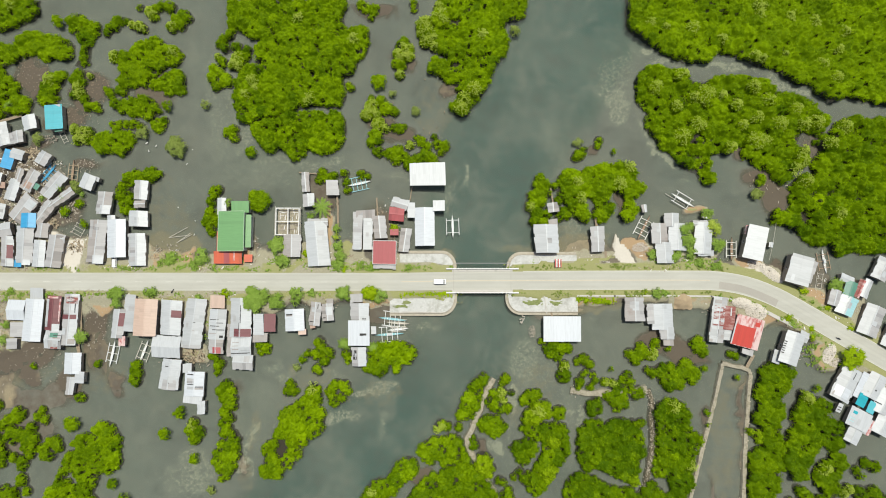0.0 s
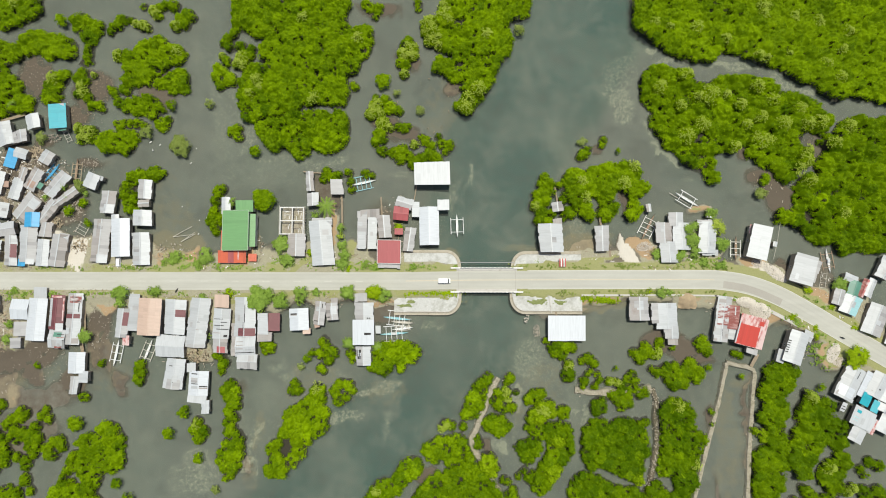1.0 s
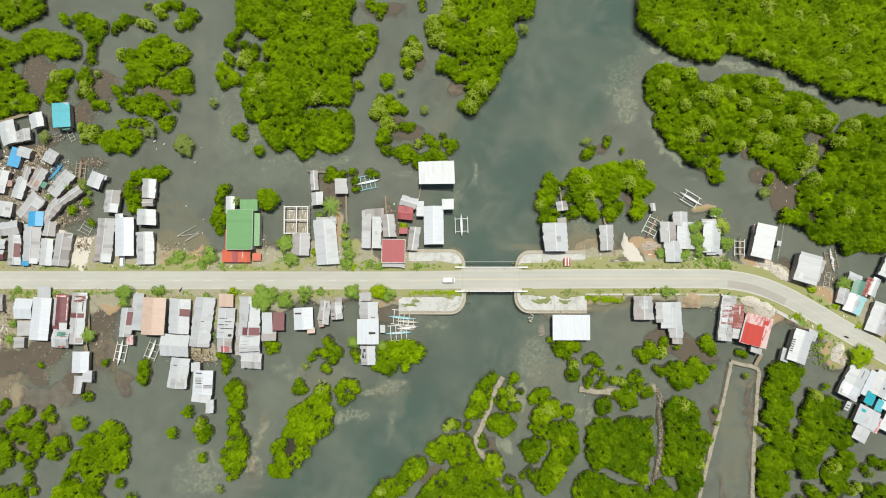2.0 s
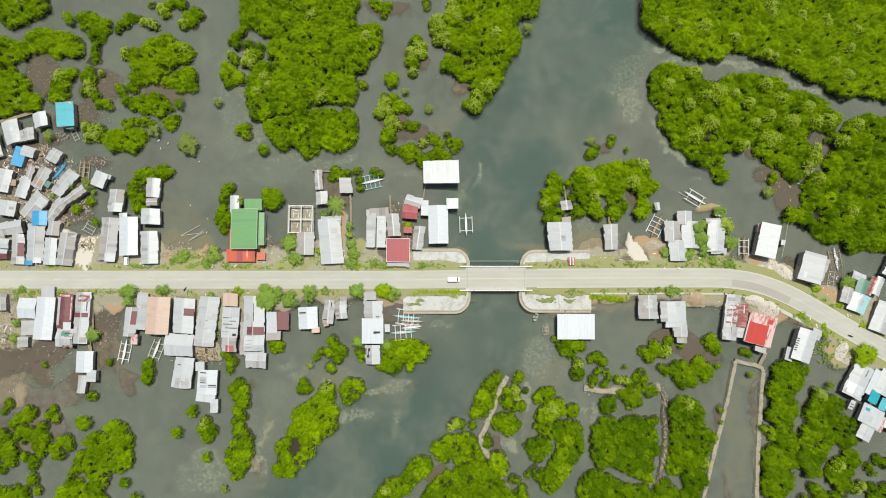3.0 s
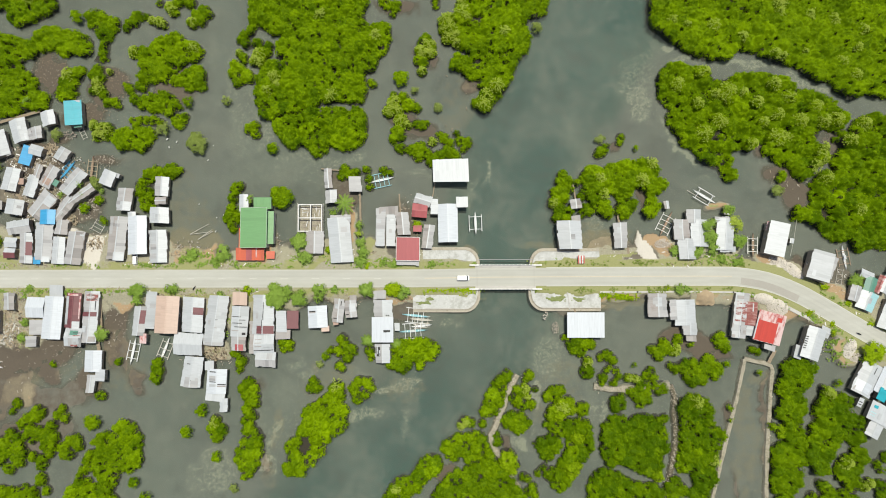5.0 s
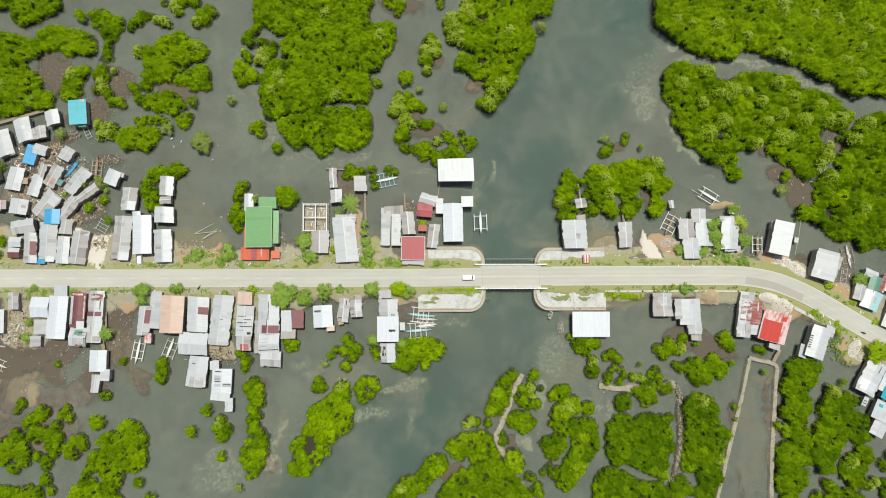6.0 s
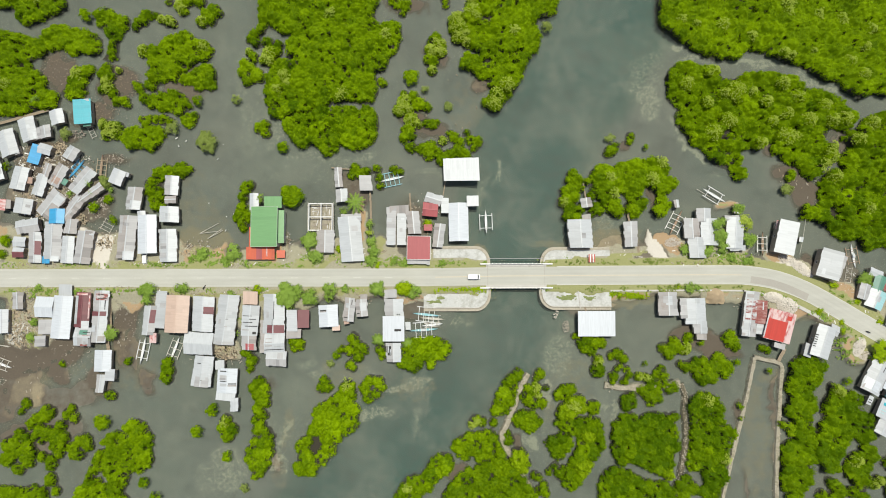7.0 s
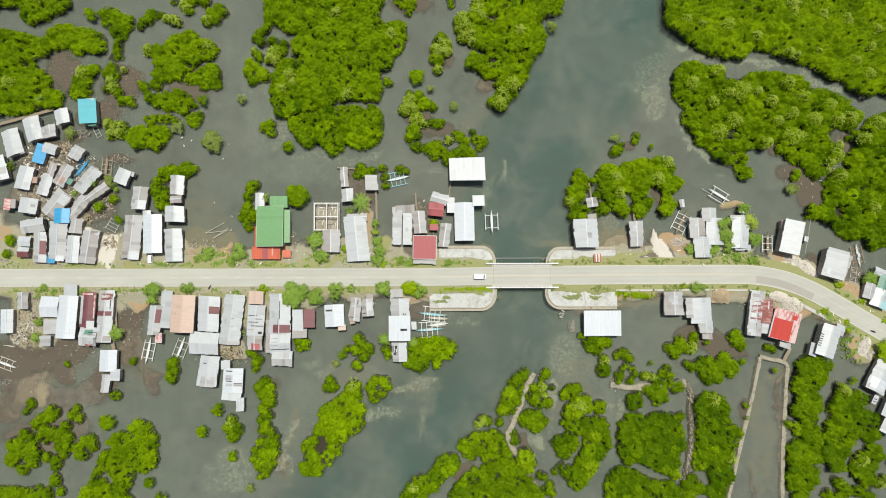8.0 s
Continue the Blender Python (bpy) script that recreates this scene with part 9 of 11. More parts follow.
wing(h, -80.86, -34.26, 6.61, 3.06, -4, 3.05, 0.28, "s", "white")
wing(h, -77.85, -37.13, 2.72, 4.58, 2, 3.05, 0.35, "y", "white")
wing(h, -83.11, -23.68, 3.12, 3.08, 3, 3.05, 0.28, "s", "pale")
h = dwelling("patched tin house with a pale pink front", -72.96, -0.71)
wing(h, -73.11, -0.71, 5.11, 4.5, -2, 3.05, 0.41, "n", "peach")
wing(h, -73.05, -8.53, 5.88, 10.52, -2, 3.05, 0.77, "y", "white", "pale", patches=[(-1.0, 1.6, 3.2, 0.22, "gap"), (0.9, 0.5, 2.4, 0.22, "gap"), (-0.7, -0.6, 3.4, 0.25, "gap"), (0.6, -1.9, 4.2, 0.25, "gap"), (-1.2, -3.2, 2.6, 0.3, "old"), (1.8, -4.2, 1.2, 0.8, "gap")])
wing(h, -73.29, -15.53, 5.09, 6.2, -3, 3.05, 0.66, "y", "grey", "old", patches=[(0.34, -1.92, 2.74, 2.13, "brick")])
h = dwelling("long tin house with a maroon band", -64.7, -6.17)
wing(h, -64.83, -6.18, 7.46, 13.66, -1, 3.05, 0.97, "y", "pale", "white", patches=[(0.79, -5.23, 5.89, 2.73, "maroon"), (0.1, 1.2, 0.28, 6.2, "gap"), (-0.25, -3.0, 0.28, 2.6, "gap")])
wing(h, -64.42, -16.29, 7.04, 6.97, 0, 3.05, 0.91, "x", "white", "white", patches=[(-1.9, 1.6, 2.3, 0.28, "old"), (-1.9, 0.4, 2.3, 0.28, "old"), (-1.9, -0.8, 2.3, 0.28, "old"), (-0.1, -2.2, 6.6, 0.28, "gap"), (1.6, -1.2, 3.2, 0.35, "pale")])
wing(h, -63.75, -21.52, 7.03, 5.21, -1, 3.05, 0.68, "x", "grey", "pale")
wing(h, -68.78, -14.01, 1.57, 11.26, 0, 2.8, 0.14, "e", "old")
h = dwelling("house half white and half maroon", -58.47, -8.52)
wing(h, -58.59, -8.54, 3.73, 7.4, -1, 3.05, 0.34, "e", "white")
wing(h, -54.67, -7.95, 3.92, 6.23, 0, 3.05, 0.35, "w", "maroon")
wing(h, -57.93, -13.02, 5.09, 3.3, 0, 3, 0.3, "s", "old")
h = dwelling("white-roofed house with one torn sheet on stilts", -45.9, -6.95)
wing(h, -45.99, -6.96, 6.67, 7.6, 3, 3.05, 0.87, "y", "bright", "bright", patches=[(-1.7, 1.9, 2.3, 0.45, "gap"), (-1.7, 1.5, 2.3, 0.3, "old")])
wing(h, -43.31, -11.08, 2.74, 1.94, 3, 2.8, 0.17, "s", "peach")
h = dwelling("grey weathered shack over water", -38.53, -4.23)
wing(h, -38.82, -4.81, 3.9, 8.2, -7, 3.05, 0.5, "y", "old", "grey", patches=[(-0.9, -2.8, 1.4, 0.3, "gap"), (0.8, 2.6, 0.3, 1.6, "gap"), (-0.6, 1.4, 1.3, 1.6, "pale")])
wing(h, -39.87, -8.54, 1.8, 2.6, 10, 2.5, 0.2, "s", "tan")
h = dwelling("grey shack with a white sheet", -34.41, -4.62)
wing(h, -34.51, -4.23, 4.1, 6.0, 4, 3.05, 0.5, "y", "old", "grey", patches=[(0.57, 0.4, 2.2, 2.8, "white"), (-1.2, -1.9, 0.9, 0.3, "gap")])
wing(h, -33.85, -0.52, 2.4, 2.0, 0, 2.5, 0.2, "n", "old")
h = dwelling("long white-roofed house reaching over the water", -23.32, -11.39)
wing(h, -23.32, -11.39, 7.44, 8.74, 0, 4, 0.79, "n", "bright", patches=[(1.45, -0.5, 2.3, 0.75, "gap")])
wing(h, -23.28, -4.43, 6.47, 6.64, 0, 3.05, 0.84, "y", "grey", "white", patches=[(1.2, -2.1, 0.45, 0.4, "gap"), (1.9, -2.1, 0.45, 0.4, "gap"), (1.2, -2.8, 0.45, 0.4, "gap"), (1.9, -2.8, 0.45, 0.4, "gap")])
wing(h, -24.53, 0.66, 4.32, 2.94, 0, 3, 0.26, "n", "grey")
wing(h, -23.37, -19.58, 5.07, 6.57, 0, 3.05, 0.66, "y", "grey", "white", patches=[(-1.4, 0.6, 1.3, 3.2, "gap"), (-1.0, 0.6, 0.4, 3.0, "white"), (-1.7, 1.2, 0.3, 2.6, "white")])
h = dwelling("tiny white shed beside a pier", -18.42, -10.51)
wing(h, -18.42, -10.51, 1.76, 2.72, 0, 2.4, 0.16, "e", "white")
h = dwelling("open white flat-roofed shed on posts over water", 46.87, -9.85, "shed")
wing(h, 46.87, -9.85, 12.89, 8.74, 0, 3.8, 0.4, "n", "bright", open_sides=True)
h = dwelling("patched grey tin shack by the verge", 72, -3.05)
wing(h, 72.15, -3.06, 6.65, 8.19, 0, 3.05, 0.86, "y", "old", "grey", patches=[(0.22, 1.17, 2.35, 3.12, "white")])
h = dwelling("white-roofed house with grey annexes", 81.49, -5.58)
wing(h, 81.66, -5.59, 7.04, 8.96, 1, 3.05, 0.91, "y", "white", "white")
wing(h, 77.51, -4.62, 2.35, 7.02, 3, 3.05, 0.21, "e", "grey")
wing(h, 83.11, -11.23, 4.88, 4.27, 0, 3.05, 0.63, "y", "grey", "pale")
wing(h, 83.66, -14.38, 3.51, 2.32, 0, 2.6, 0.21, "s", "old")
h = dwelling("long house with white and rusted red sheets", 100.45, -6.16)
wing(h, 100.82, -6.56, 5.0, 15.8, -6, 3.05, 0.6, "y", "pale", "grey", patches=[(0.3, 1.4, 4.2, 7.0, "patchy"), (-0.5, 3.4, 3.2, 1.1, "white"), (-0.9, -0.7, 1.8, 1.7, "white"), (0.2, -4.6, 0.25, 2.6, "gap"), (-2.4, -3.6, 0.6, 1.6, "old"), (1.9, -5.6, 1.0, 1.2, "old"), (-0.8, 6.2, 2.2, 1.2, "old")])
wing(h, 104.36, -5.98, 4.0, 8.2, -6, 3.2, 0.5, "e", "rust", patches=[(0.6, 2.2, 0.4, 2.8, "pale")])
wing(h, 103.96, -11.44, 2.8, 4.4, -6, 2.8, 0.3, "e", "pale")
h = dwelling("house with a bright red roof and bleached red edges", 108.52, -12.31)
wing(h, 110.16, -10.79, 9.5, 10.6, -15, 4.0, 0.6, "n", "pink", patches=[(-0.95, -1.65, 6.9, 7.0, "red"), (-4.5, -1.2, 0.4, 7.6, "pale"), (2.7, 3.3, 1.6, 1.5, "red")])
wing(h, 110.51, -17.64, 3.89, 1.93, -14, 3, 0.17, "s", "grey")
h = dwelling("white gabled house on the bank", 125.48, -16.22)
wing(h, 124.91, -16.14, 6.42, 11.2, -19, 4.5, 0.83, "y", "white", "white", patches=[(-2.7, 1.6, 0.9, 0.32, "gap"), (-2.7, 0.8, 0.9, 0.32, "gap"), (-2.7, 0.0, 0.9, 0.32, "gap"), (-2.7, -0.8, 0.9, 0.32, "gap"), (-2.7, -1.6, 0.9, 0.32, "gap"), (-2.7, -2.4, 0.9, 0.32, "gap")])
wing(h, 129.90, -12.40, 3.12, 3.87, -19, 3.05, 0.5, "x", "pale")
wing(h, 120.42, -19.19, 2.72, 4.63, -19, 2.9, 0.24, "w", "pale")
h = dwelling("large compound of white and turquoise roofs", 150.6, -32.6)
wing(h, 143.55, -28.31, 6.84, 11.88, -28, 3.1, 0.8, "y", "pale", "white", patches=[(-0.2, -3.2, 5.4, 3.6, "bright"), (1.2, 3.6, 0.25, 2.6, "gap"), (-2.6, -4.6, 0.5, 1.6, "old")])
wing(h, 148.69, -28.67, 2.74, 9.24, -28, 3.0, 0.4, "w", "bright")
wing(h, 153.06, -29.04, 6.16, 8.80, -28, 3.1, 0.7, "y", "pale", "white", patches=[(0.8, -1.2, 0.6, 0.5, "gap"), (-1.4, -2.6, 0.5, 0.4, "old")])
wing(h, 148.64, -33.80, 3.42, 4.40, -28, 3.1, 0.3, "w", "cyan")
wing(h, 151.76, -36.24, 2.51, 4.18, -28, 3.1, 0.25, "e", "cyan")
wing(h, 147.38, -40.23, 7.75, 6.60, -28, 2.9, 0.5, "s", "white", patches=[(-2.0, 1.6, 1.5, 1.0, "cyan"), (-2.2, -0.6, 2.0, 0.25, "aqua"), (-2.3, -1.6, 2.0, 0.25, "aqua")])
wing(h, 145.43, -45.51, 4.79, 5.72, -28, 2.8, 0.4, "y", "pale", "white")
wing(h, 150.49, -42.85, 3.42, 5.50, -28, 2.7, 0.4, "y", "pale", "pink")
wing(h, 156.42, -34.34, 6.38, 8.80, -28, 3.1, 0.7, "y", "white", "pale", patches=[(-2.0, -1.4, 2.2, 0.35, "gap")])
wing(h, 155.66, -41.89, 5.93, 7.48, -28, 2.9, 0.6, "y", "white", "white")
h = dwelling("tiny white hut with open rafters over the water", 141.37, -36.48)
wing(h, 141.37, -36.48, 1.8, 3.2, -24, 2.4, 0.2, "w", "white", patches=[(0, 0.2, 1.2, 0.3, "gap"), (0, -0.7, 1.2, 0.3, "gap")])


# ---------------------------------------------------------------- mangroves
for what in STANDS:
    thicket(*what)
for what in CLUMPS:
    grove(*what)


# ---------------------------------------------------------------- single trees and bushes
tree(-123.6, -43.0, 2.5, 4.1, LEAF, "small round mangrove tree standing in shallow water")
tree(-108.6, -63.6, 1.7, 3.5, LEAF, "small round mangrove tree standing in shallow water")
tree(-104.3, -68.3, 1.9, 3.6, LEAF, "small round mangrove tree standing in shallow water")
tree(-138.2, -23.0, 0.8, 2.8, LEAF, "small round mangrove tree standing in shallow water")
tree(-115.2, -22.4, 1.2, 3.1, LEAF, "small round mangrove tree standing in shallow water")
tree(-85.7, -39.1, 2.1, 3.8, LEAF, "small round mangrove tree standing in shallow water")
tree(-91.0, -46.2, 2.3, 3.9, LEAF, "small round mangrove tree standing in shallow water")
tree(-80.2, -54.7, 1.9, 3.6, LEAF, "small round mangrove tree standing in shallow water")
tree(-43.4, -20.6, 1.2, 3.1, LEAF, "small round mangrove tree standing in shallow water")
tree(83.9, -16.9, 1.0, 3.0, LEAF, "small round mangrove tree standing in shallow water")
tree(96.2, -23.5, 1.2, 3.1, LEAF, "small round mangrove tree standing in shallow water")
tree(64.1, -23.9, 0.8, 2.8, LEAF, "small round mangrove tree standing in shallow water")
tree(107.4, -26.5, 1.0, 3.0, LEAF, "small round mangrove tree standing in shallow water")
tree(96.9, -38.8, 1.0, 3.0, LEAF, "small round mangrove tree standing in shallow water")
tree(97.1, -42.2, 0.8, 2.8, LEAF, "small round mangrove tree standing in shallow water")
tree(134.4, -30.2, 1.4, 3.2, LEAF, "small round mangrove tree standing in shallow water")
tree(-135.3, 101.1, 2.3, 3.9, LEAF, "small round mangrove tree standing in shallow water")
tree(-94.0, 69.7, 2.0, 3.7, LEAF, "small round mangrove tree standing in shallow water")
tree(-63.3, 52.7, 2.0, 3.7, LEAF, "small round mangrove tree standing in shallow water")
tree(-17.3, 78.3, 2.8, 4.3, LEAF, "small round mangrove tree standing in shallow water")
tree(-59.6, 34.8, 4.2, 5.0, LEAF, "small round mangrove tree standing in shallow water")
tree(66.4, 52.6, 0.8, 2.8, LEAF, "small round mangrove tree standing in shallow water")
tree(-74.1, -65.4, 1.4, 2.7, LEAF_GREY, "pale grey-green mangrove tree on the mud")
tree(-45.6, -23.2, 1.2, 2.6, LEAF_GREY, "pale grey-green mangrove tree on the mud")
tree(-102.5, 59.8, 2.4, 3.3, LEAF_GREY, "pale grey-green mangrove tree on the mud")
tree(-90.5, 54.8, 3.8, 4.2, LEAF_GREY, "pale grey-green mangrove tree on the mud")
tree(-80.0, 70.2, 1.6, 2.9, LEAF_GREY, "pale grey-green mangrove tree on the mud")
tree(-12.3, 73.9, 1.2, 2.6, LEAF_GREY, "pale grey-green mangrove tree on the mud")
tree(-4.0, 67.5, 1.4, 2.7, LEAF_GREY, "pale grey-green mangrove tree on the mud")
tree(31.5, 97.2, 1.8, 3.0, LEAF_GREY, "pale grey-green mangrove tree on the mud")
tree(53.7, 56.4, 1.4, 2.7, LEAF_GREY, "pale grey-green mangrove tree on the mud")
tree(117.8, 42.6, 2.0, 3.4, LEAF, "small round mangrove tree standing in shallow water")
tree(116.3, 37.2, 2.0, 3.2, LEAF_GREY, "pale grey-green mangrove tree on the mud")
tree(-125.76, 40.23, 2.23, 3.45, LEAF_GREY, "pale grey-green mangrove tree on the mud")
tree(-124.69, 34.21, 1.67, 2.99, LEAF, "small round mangrove tree standing in shallow water")
tree(-129.4, 31.55, 2.04, 3.45, LEAF, "small round mangrove tree standing in shallow water")
tree(-122.86, 26.78, 1.48, 2.76, LEAF, "small round mangrove tree standing in shallow water")
tree(-140.45, 57.89, 2.24, 3.91, LEAF_GREY, "pale grey-green mangrove tree on the mud")
tree(-160.86, 46.21, 1.49, 2.99, LEAF, "small round mangrove tree standing in shallow water")
tree(-159.59, 19.52, 1.85, 3.45, LEAF, "small round mangrove tree standing in shallow water")
tree(-160.52, 14.73, 1.66, 3.45, LEAF, "small round mangrove tree standing in shallow water")
tree(144.02, -22.14, 1.44, 3.45, LEAF, "small round mangrove tree standing in shallow water")
tree(-52.9, 18.99, 2.92, 5.17, LEAF_BUSH, "leafy green roadside tree beside the houses", "roadside_tree", ground=0.3)
tree(-50.53, 13.67, 2.56, 4.6, LEAF_BUSH, "leafy green roadside tree beside the houses", "roadside_tree", ground=0.3)
tree(-75.49, 11.17, 1.48, 2.53, LEAF_BUSH, "leafy green roadside tree beside the houses", "roadside_tree", ground=0.3)
tree(-23.37, 11.75, 1.84, 2.76, LEAF_BUSH, "leafy green roadside tree beside the houses", "roadside_tree", ground=0.3)
tree(-19.41, 11.56, 1.47, 2.53, LEAF_BUSH, "leafy green roadside tree beside the houses", "roadside_tree", ground=0.3)
tree(-6.49, 11.36, 1.66, 2.53, LEAF_BUSH, "leafy green roadside tree beside the houses", "roadside_tree", ground=0.3)
tree(-3.52, 11.57, 1.47, 2.3, LEAF_BUSH, "leafy green roadside tree beside the houses", "roadside_tree", ground=0.3)
tree(-0.53, 11.57, 1.11, 2.07, LEAF_BUSH, "leafy green roadside tree beside the houses", "roadside_tree", ground=0.3)
tree(90.61, 24.85, 2.18, 5.75, LEAF_BUSH, "leafy green roadside tree beside the houses", "roadside_tree", ground=0.3)
tree(91.06, 20.49, 2.36, 5.75, LEAF_BUSH, "leafy green roadside tree beside the houses", "roadside_tree", ground=0.3)
tree(92.25, 16.6, 1.82, 4.6, LEAF_BUSH, "leafy green roadside tree beside the houses", "roadside_tree", ground=0.3)
tree(100.3, 25.2, 2.7, 5.2, LEAF_PALE, "pale feathery tree beside the houses", "roadside_tree", ground=0.3)
tree(101.81, 19.38, 2.37, 4.6, LEAF_BUSH, "leafy green roadside tree beside the houses", "roadside_tree", ground=0.3)
tree(86.62, 15.04, 2.37, 4.14, LEAF_BUSH, "leafy green roadside tree beside the houses", "roadside_tree", ground=0.3)
tree(98.42, 30.58, 2.02, 4.02, LEAF_BUSH, "leafy green roadside tree beside the houses", "roadside_tree", ground=0.3)
tree(101.48, 12.12, 1.65, 2.99, LEAF_BUSH, "leafy green roadside tree beside the houses", "roadside_tree", ground=0.3)
tree(95.59, 13.51, 1.47, 2.99, LEAF_BUSH, "leafy green roadside tree beside the houses", "roadside_tree", ground=0.3)
tree(79.32, 16.07, 1.83, 3.45, LEAF_BUSH, "leafy green roadside tree beside the houses", "roadside_tree", ground=0.3)
tree(130.94, 3.21, 1.64, 3.45, LEAF_LIME, "yellow-green bush beside the road", "roadside_tree", ground=0.3)
tree(142.15, 5.56, 2.36, 4.14, LEAF_BUSH, "leafy green roadside tree beside the houses", "roadside_tree", ground=0.3)
tree(143.9, 2.82, 1.46, 3.45, LEAF_BUSH, "leafy green roadside tree beside the houses", "roadside_tree", ground=0.3)
tree(133.8, -0.72, 1.1, 2.3, LEAF_BUSH, "leafy green roadside tree beside the houses", "roadside_tree", ground=0.3)
tree(139.42, -2.69, 1.1, 2.3, LEAF_LIME, "yellow-green bush beside the road", "roadside_tree", ground=0.3)
tree(147.04, -9.54, 1.46, 2.53, LEAF_LIME, "yellow-green bush beside the road", "roadside_tree", ground=0.3)
tree(-108.3, 2.22, 2.9, 5.75, LEAF_BUSH, "leafy green roadside tree beside the houses", "roadside_tree", ground=0.3)
tree(-108.96, -1.3, 1.82, 4.6, LEAF_BUSH, "leafy green roadside tree beside the houses", "roadside_tree", ground=0.3)
tree(-97.39, 2.62, 2.19, 4.83, LEAF_BUSH, "leafy green roadside tree beside the houses", "roadside_tree", ground=0.3)
tree(-121.1, -12.83, 2.36, 4.6, LEAF_BUSH, "leafy green roadside tree beside the houses", "roadside_tree", ground=0.3)
tree(-60.32, 0.26, 3.98, 5.75, LEAF_BUSH, "leafy green roadside tree beside the houses", "roadside_tree", ground=0.3)
tree(-52.53, -0.71, 2.9, 5.29, LEAF_BUSH, "leafy green roadside tree beside the houses", "roadside_tree", ground=0.3)
tree(-56.63, 1.64, 2.18, 4.6, LEAF_BUSH, "leafy green roadside tree beside the houses", "roadside_tree", ground=0.3)
tree(-45.54, 2.23, 2.36, 5.06, LEAF_BUSH, "leafy green roadside tree beside the houses", "roadside_tree", ground=0.3)
tree(-45.76, -0.71, 1.45, 4.6, LEAF_BUSH, "leafy green roadside tree beside the houses", "roadside_tree", ground=0.3)
tree(-40.64, 2.43, 1.46, 3.45, LEAF_BUSH, "leafy green roadside tree beside the houses", "roadside_tree", ground=0.3)
tree(-29.01, 2.62, 2.54, 5.29, LEAF_BUSH, "leafy green roadside tree beside the houses", "roadside_tree", ground=0.3)
tree(-19.58, 2.42, 2.72, 5.29, LEAF_LIME, "yellow-green bush beside the road", "roadside_tree", ground=0.3)
tree(-16.07, 1.25, 2.18, 4.6, LEAF_BUSH, "leafy green roadside tree beside the houses", "roadside_tree", ground=0.3)
tree(-71.09, 2.24, 1.47, 3.45, LEAF_LIME, "yellow-green bush beside the road", "roadside_tree", ground=0.3)
tree(-80.54, 0.66, 1.46, 3.45, LEAF_BUSH, "leafy green roadside tree beside the houses", "roadside_tree", ground=0.3)
tree(80.2, 2.43, 1.82, 3.91, LEAF_BUSH, "leafy green roadside tree beside the houses", "roadside_tree", ground=0.3)
tree(75.98, 3.22, 1.1, 2.76, LEAF_LIME, "yellow-green bush beside the road", "roadside_tree", ground=0.3)
tree(83.4, 2.43, 1.28, 2.99, LEAF_BUSH, "leafy green roadside tree beside the houses", "roadside_tree", ground=0.3)
tree(55.89, 0.07, 1.65, 2.07, LEAF_LIME, "yellow-green bush beside the road", "roadside_tree", ground=0.3)
tree(59.88, -0.13, 1.47, 1.84, LEAF_LIME, "yellow-green bush beside the road", "roadside_tree", ground=0.3)
tree(63.45, -0.13, 1.29, 1.84, LEAF_LIME, "yellow-green bush beside the road", "roadside_tree", ground=0.3)
tree(52.96, 0.27, 1.1, 1.84, LEAF_LIME, "yellow-green bush beside the road", "roadside_tree", ground=0.3)
tree(146.19, -19.67, 3.93, 5.75, LEAF_LIME, "yellow-green bush beside the road", "roadside_tree", ground=0.3)
tree(125.51, -5.82, 1.27, 2.76, LEAF_LIME, "yellow-green bush beside the road", "roadside_tree", ground=0.3)
tree(127.49, -7.59, 1.09, 2.53, LEAF_BUSH, "leafy green roadside tree beside the houses", "roadside_tree", ground=0.3)
tree(133.73, -12.87, 1.09, 2.53, LEAF_LIME, "yellow-green bush beside the road", "roadside_tree", ground=0.3)
tree(133.27, -10.13, 1.09, 2.53, LEAF_LIME, "yellow-green bush beside the road", "roadside_tree", ground=0.3)
tree(-148.38, -8.58, 1.46, 3.45, LEAF_BUSH, "leafy green roadside tree beside the houses", "roadside_tree", ground=0.3)
tree(-149.06, -14.45, 1.64, 3.45, LEAF_BUSH, "leafy green roadside tree beside the houses", "roadside_tree", ground=0.3)
tree(-147.3, 2.84, 1.47, 2.76, LEAF_BUSH, "leafy green roadside tree beside the houses", "roadside_tree", ground=0.3)
tree(-73.37, 30.72, 1.66, 3.45, LEAF_BUSH, "leafy green roadside tree beside the houses", "roadside_tree", ground=0.3)
tree(-70.8, 34.01, 1.47, 4.6, LEAF_BUSH, "leafy green roadside tree beside the houses", "roadside_tree", ground=0.3)
tree(-41.42, 30.1, 1.48, 3.45, LEAF_BUSH, "leafy green roadside tree beside the houses", "roadside_tree", ground=0.3)
tree(-42.31, 16.14, 1.29, 2.76, LEAF_LIME, "yellow-green bush beside the road", "roadside_tree", ground=0.3)
tree(-11.48, 25.07, 1.66, 3.45, LEAF_LIME, "yellow-green bush beside the road", "roadside_tree", ground=0.3)
tree(-151.36, 69.92, 1.69, 3.45, LEAF_BUSH, "leafy green roadside tree beside the houses", "roadside_tree", ground=0.3)
tree(37.34, 13.19, 1.11, 1.38, LEAF_BUSH, "leafy green roadside tree beside the houses", "roadside_tree", ground=0.3)
tree(-138.12, 36.32, 1.12, 2.3, LEAF_BUSH, "leafy green roadside tree beside the houses", "roadside_tree", ground=0.3)
tree(-31.92, 25.43, 1.39, 3.6, LEAF_BUSH, "leafy green bush among the yards", "bush", ground=0.3, category="bush")
tree(-32.13, 22.27, 1.19, 3.2, LEAF_PALE, "pale green bush among the yards", "bush", ground=0.3, category="bush")
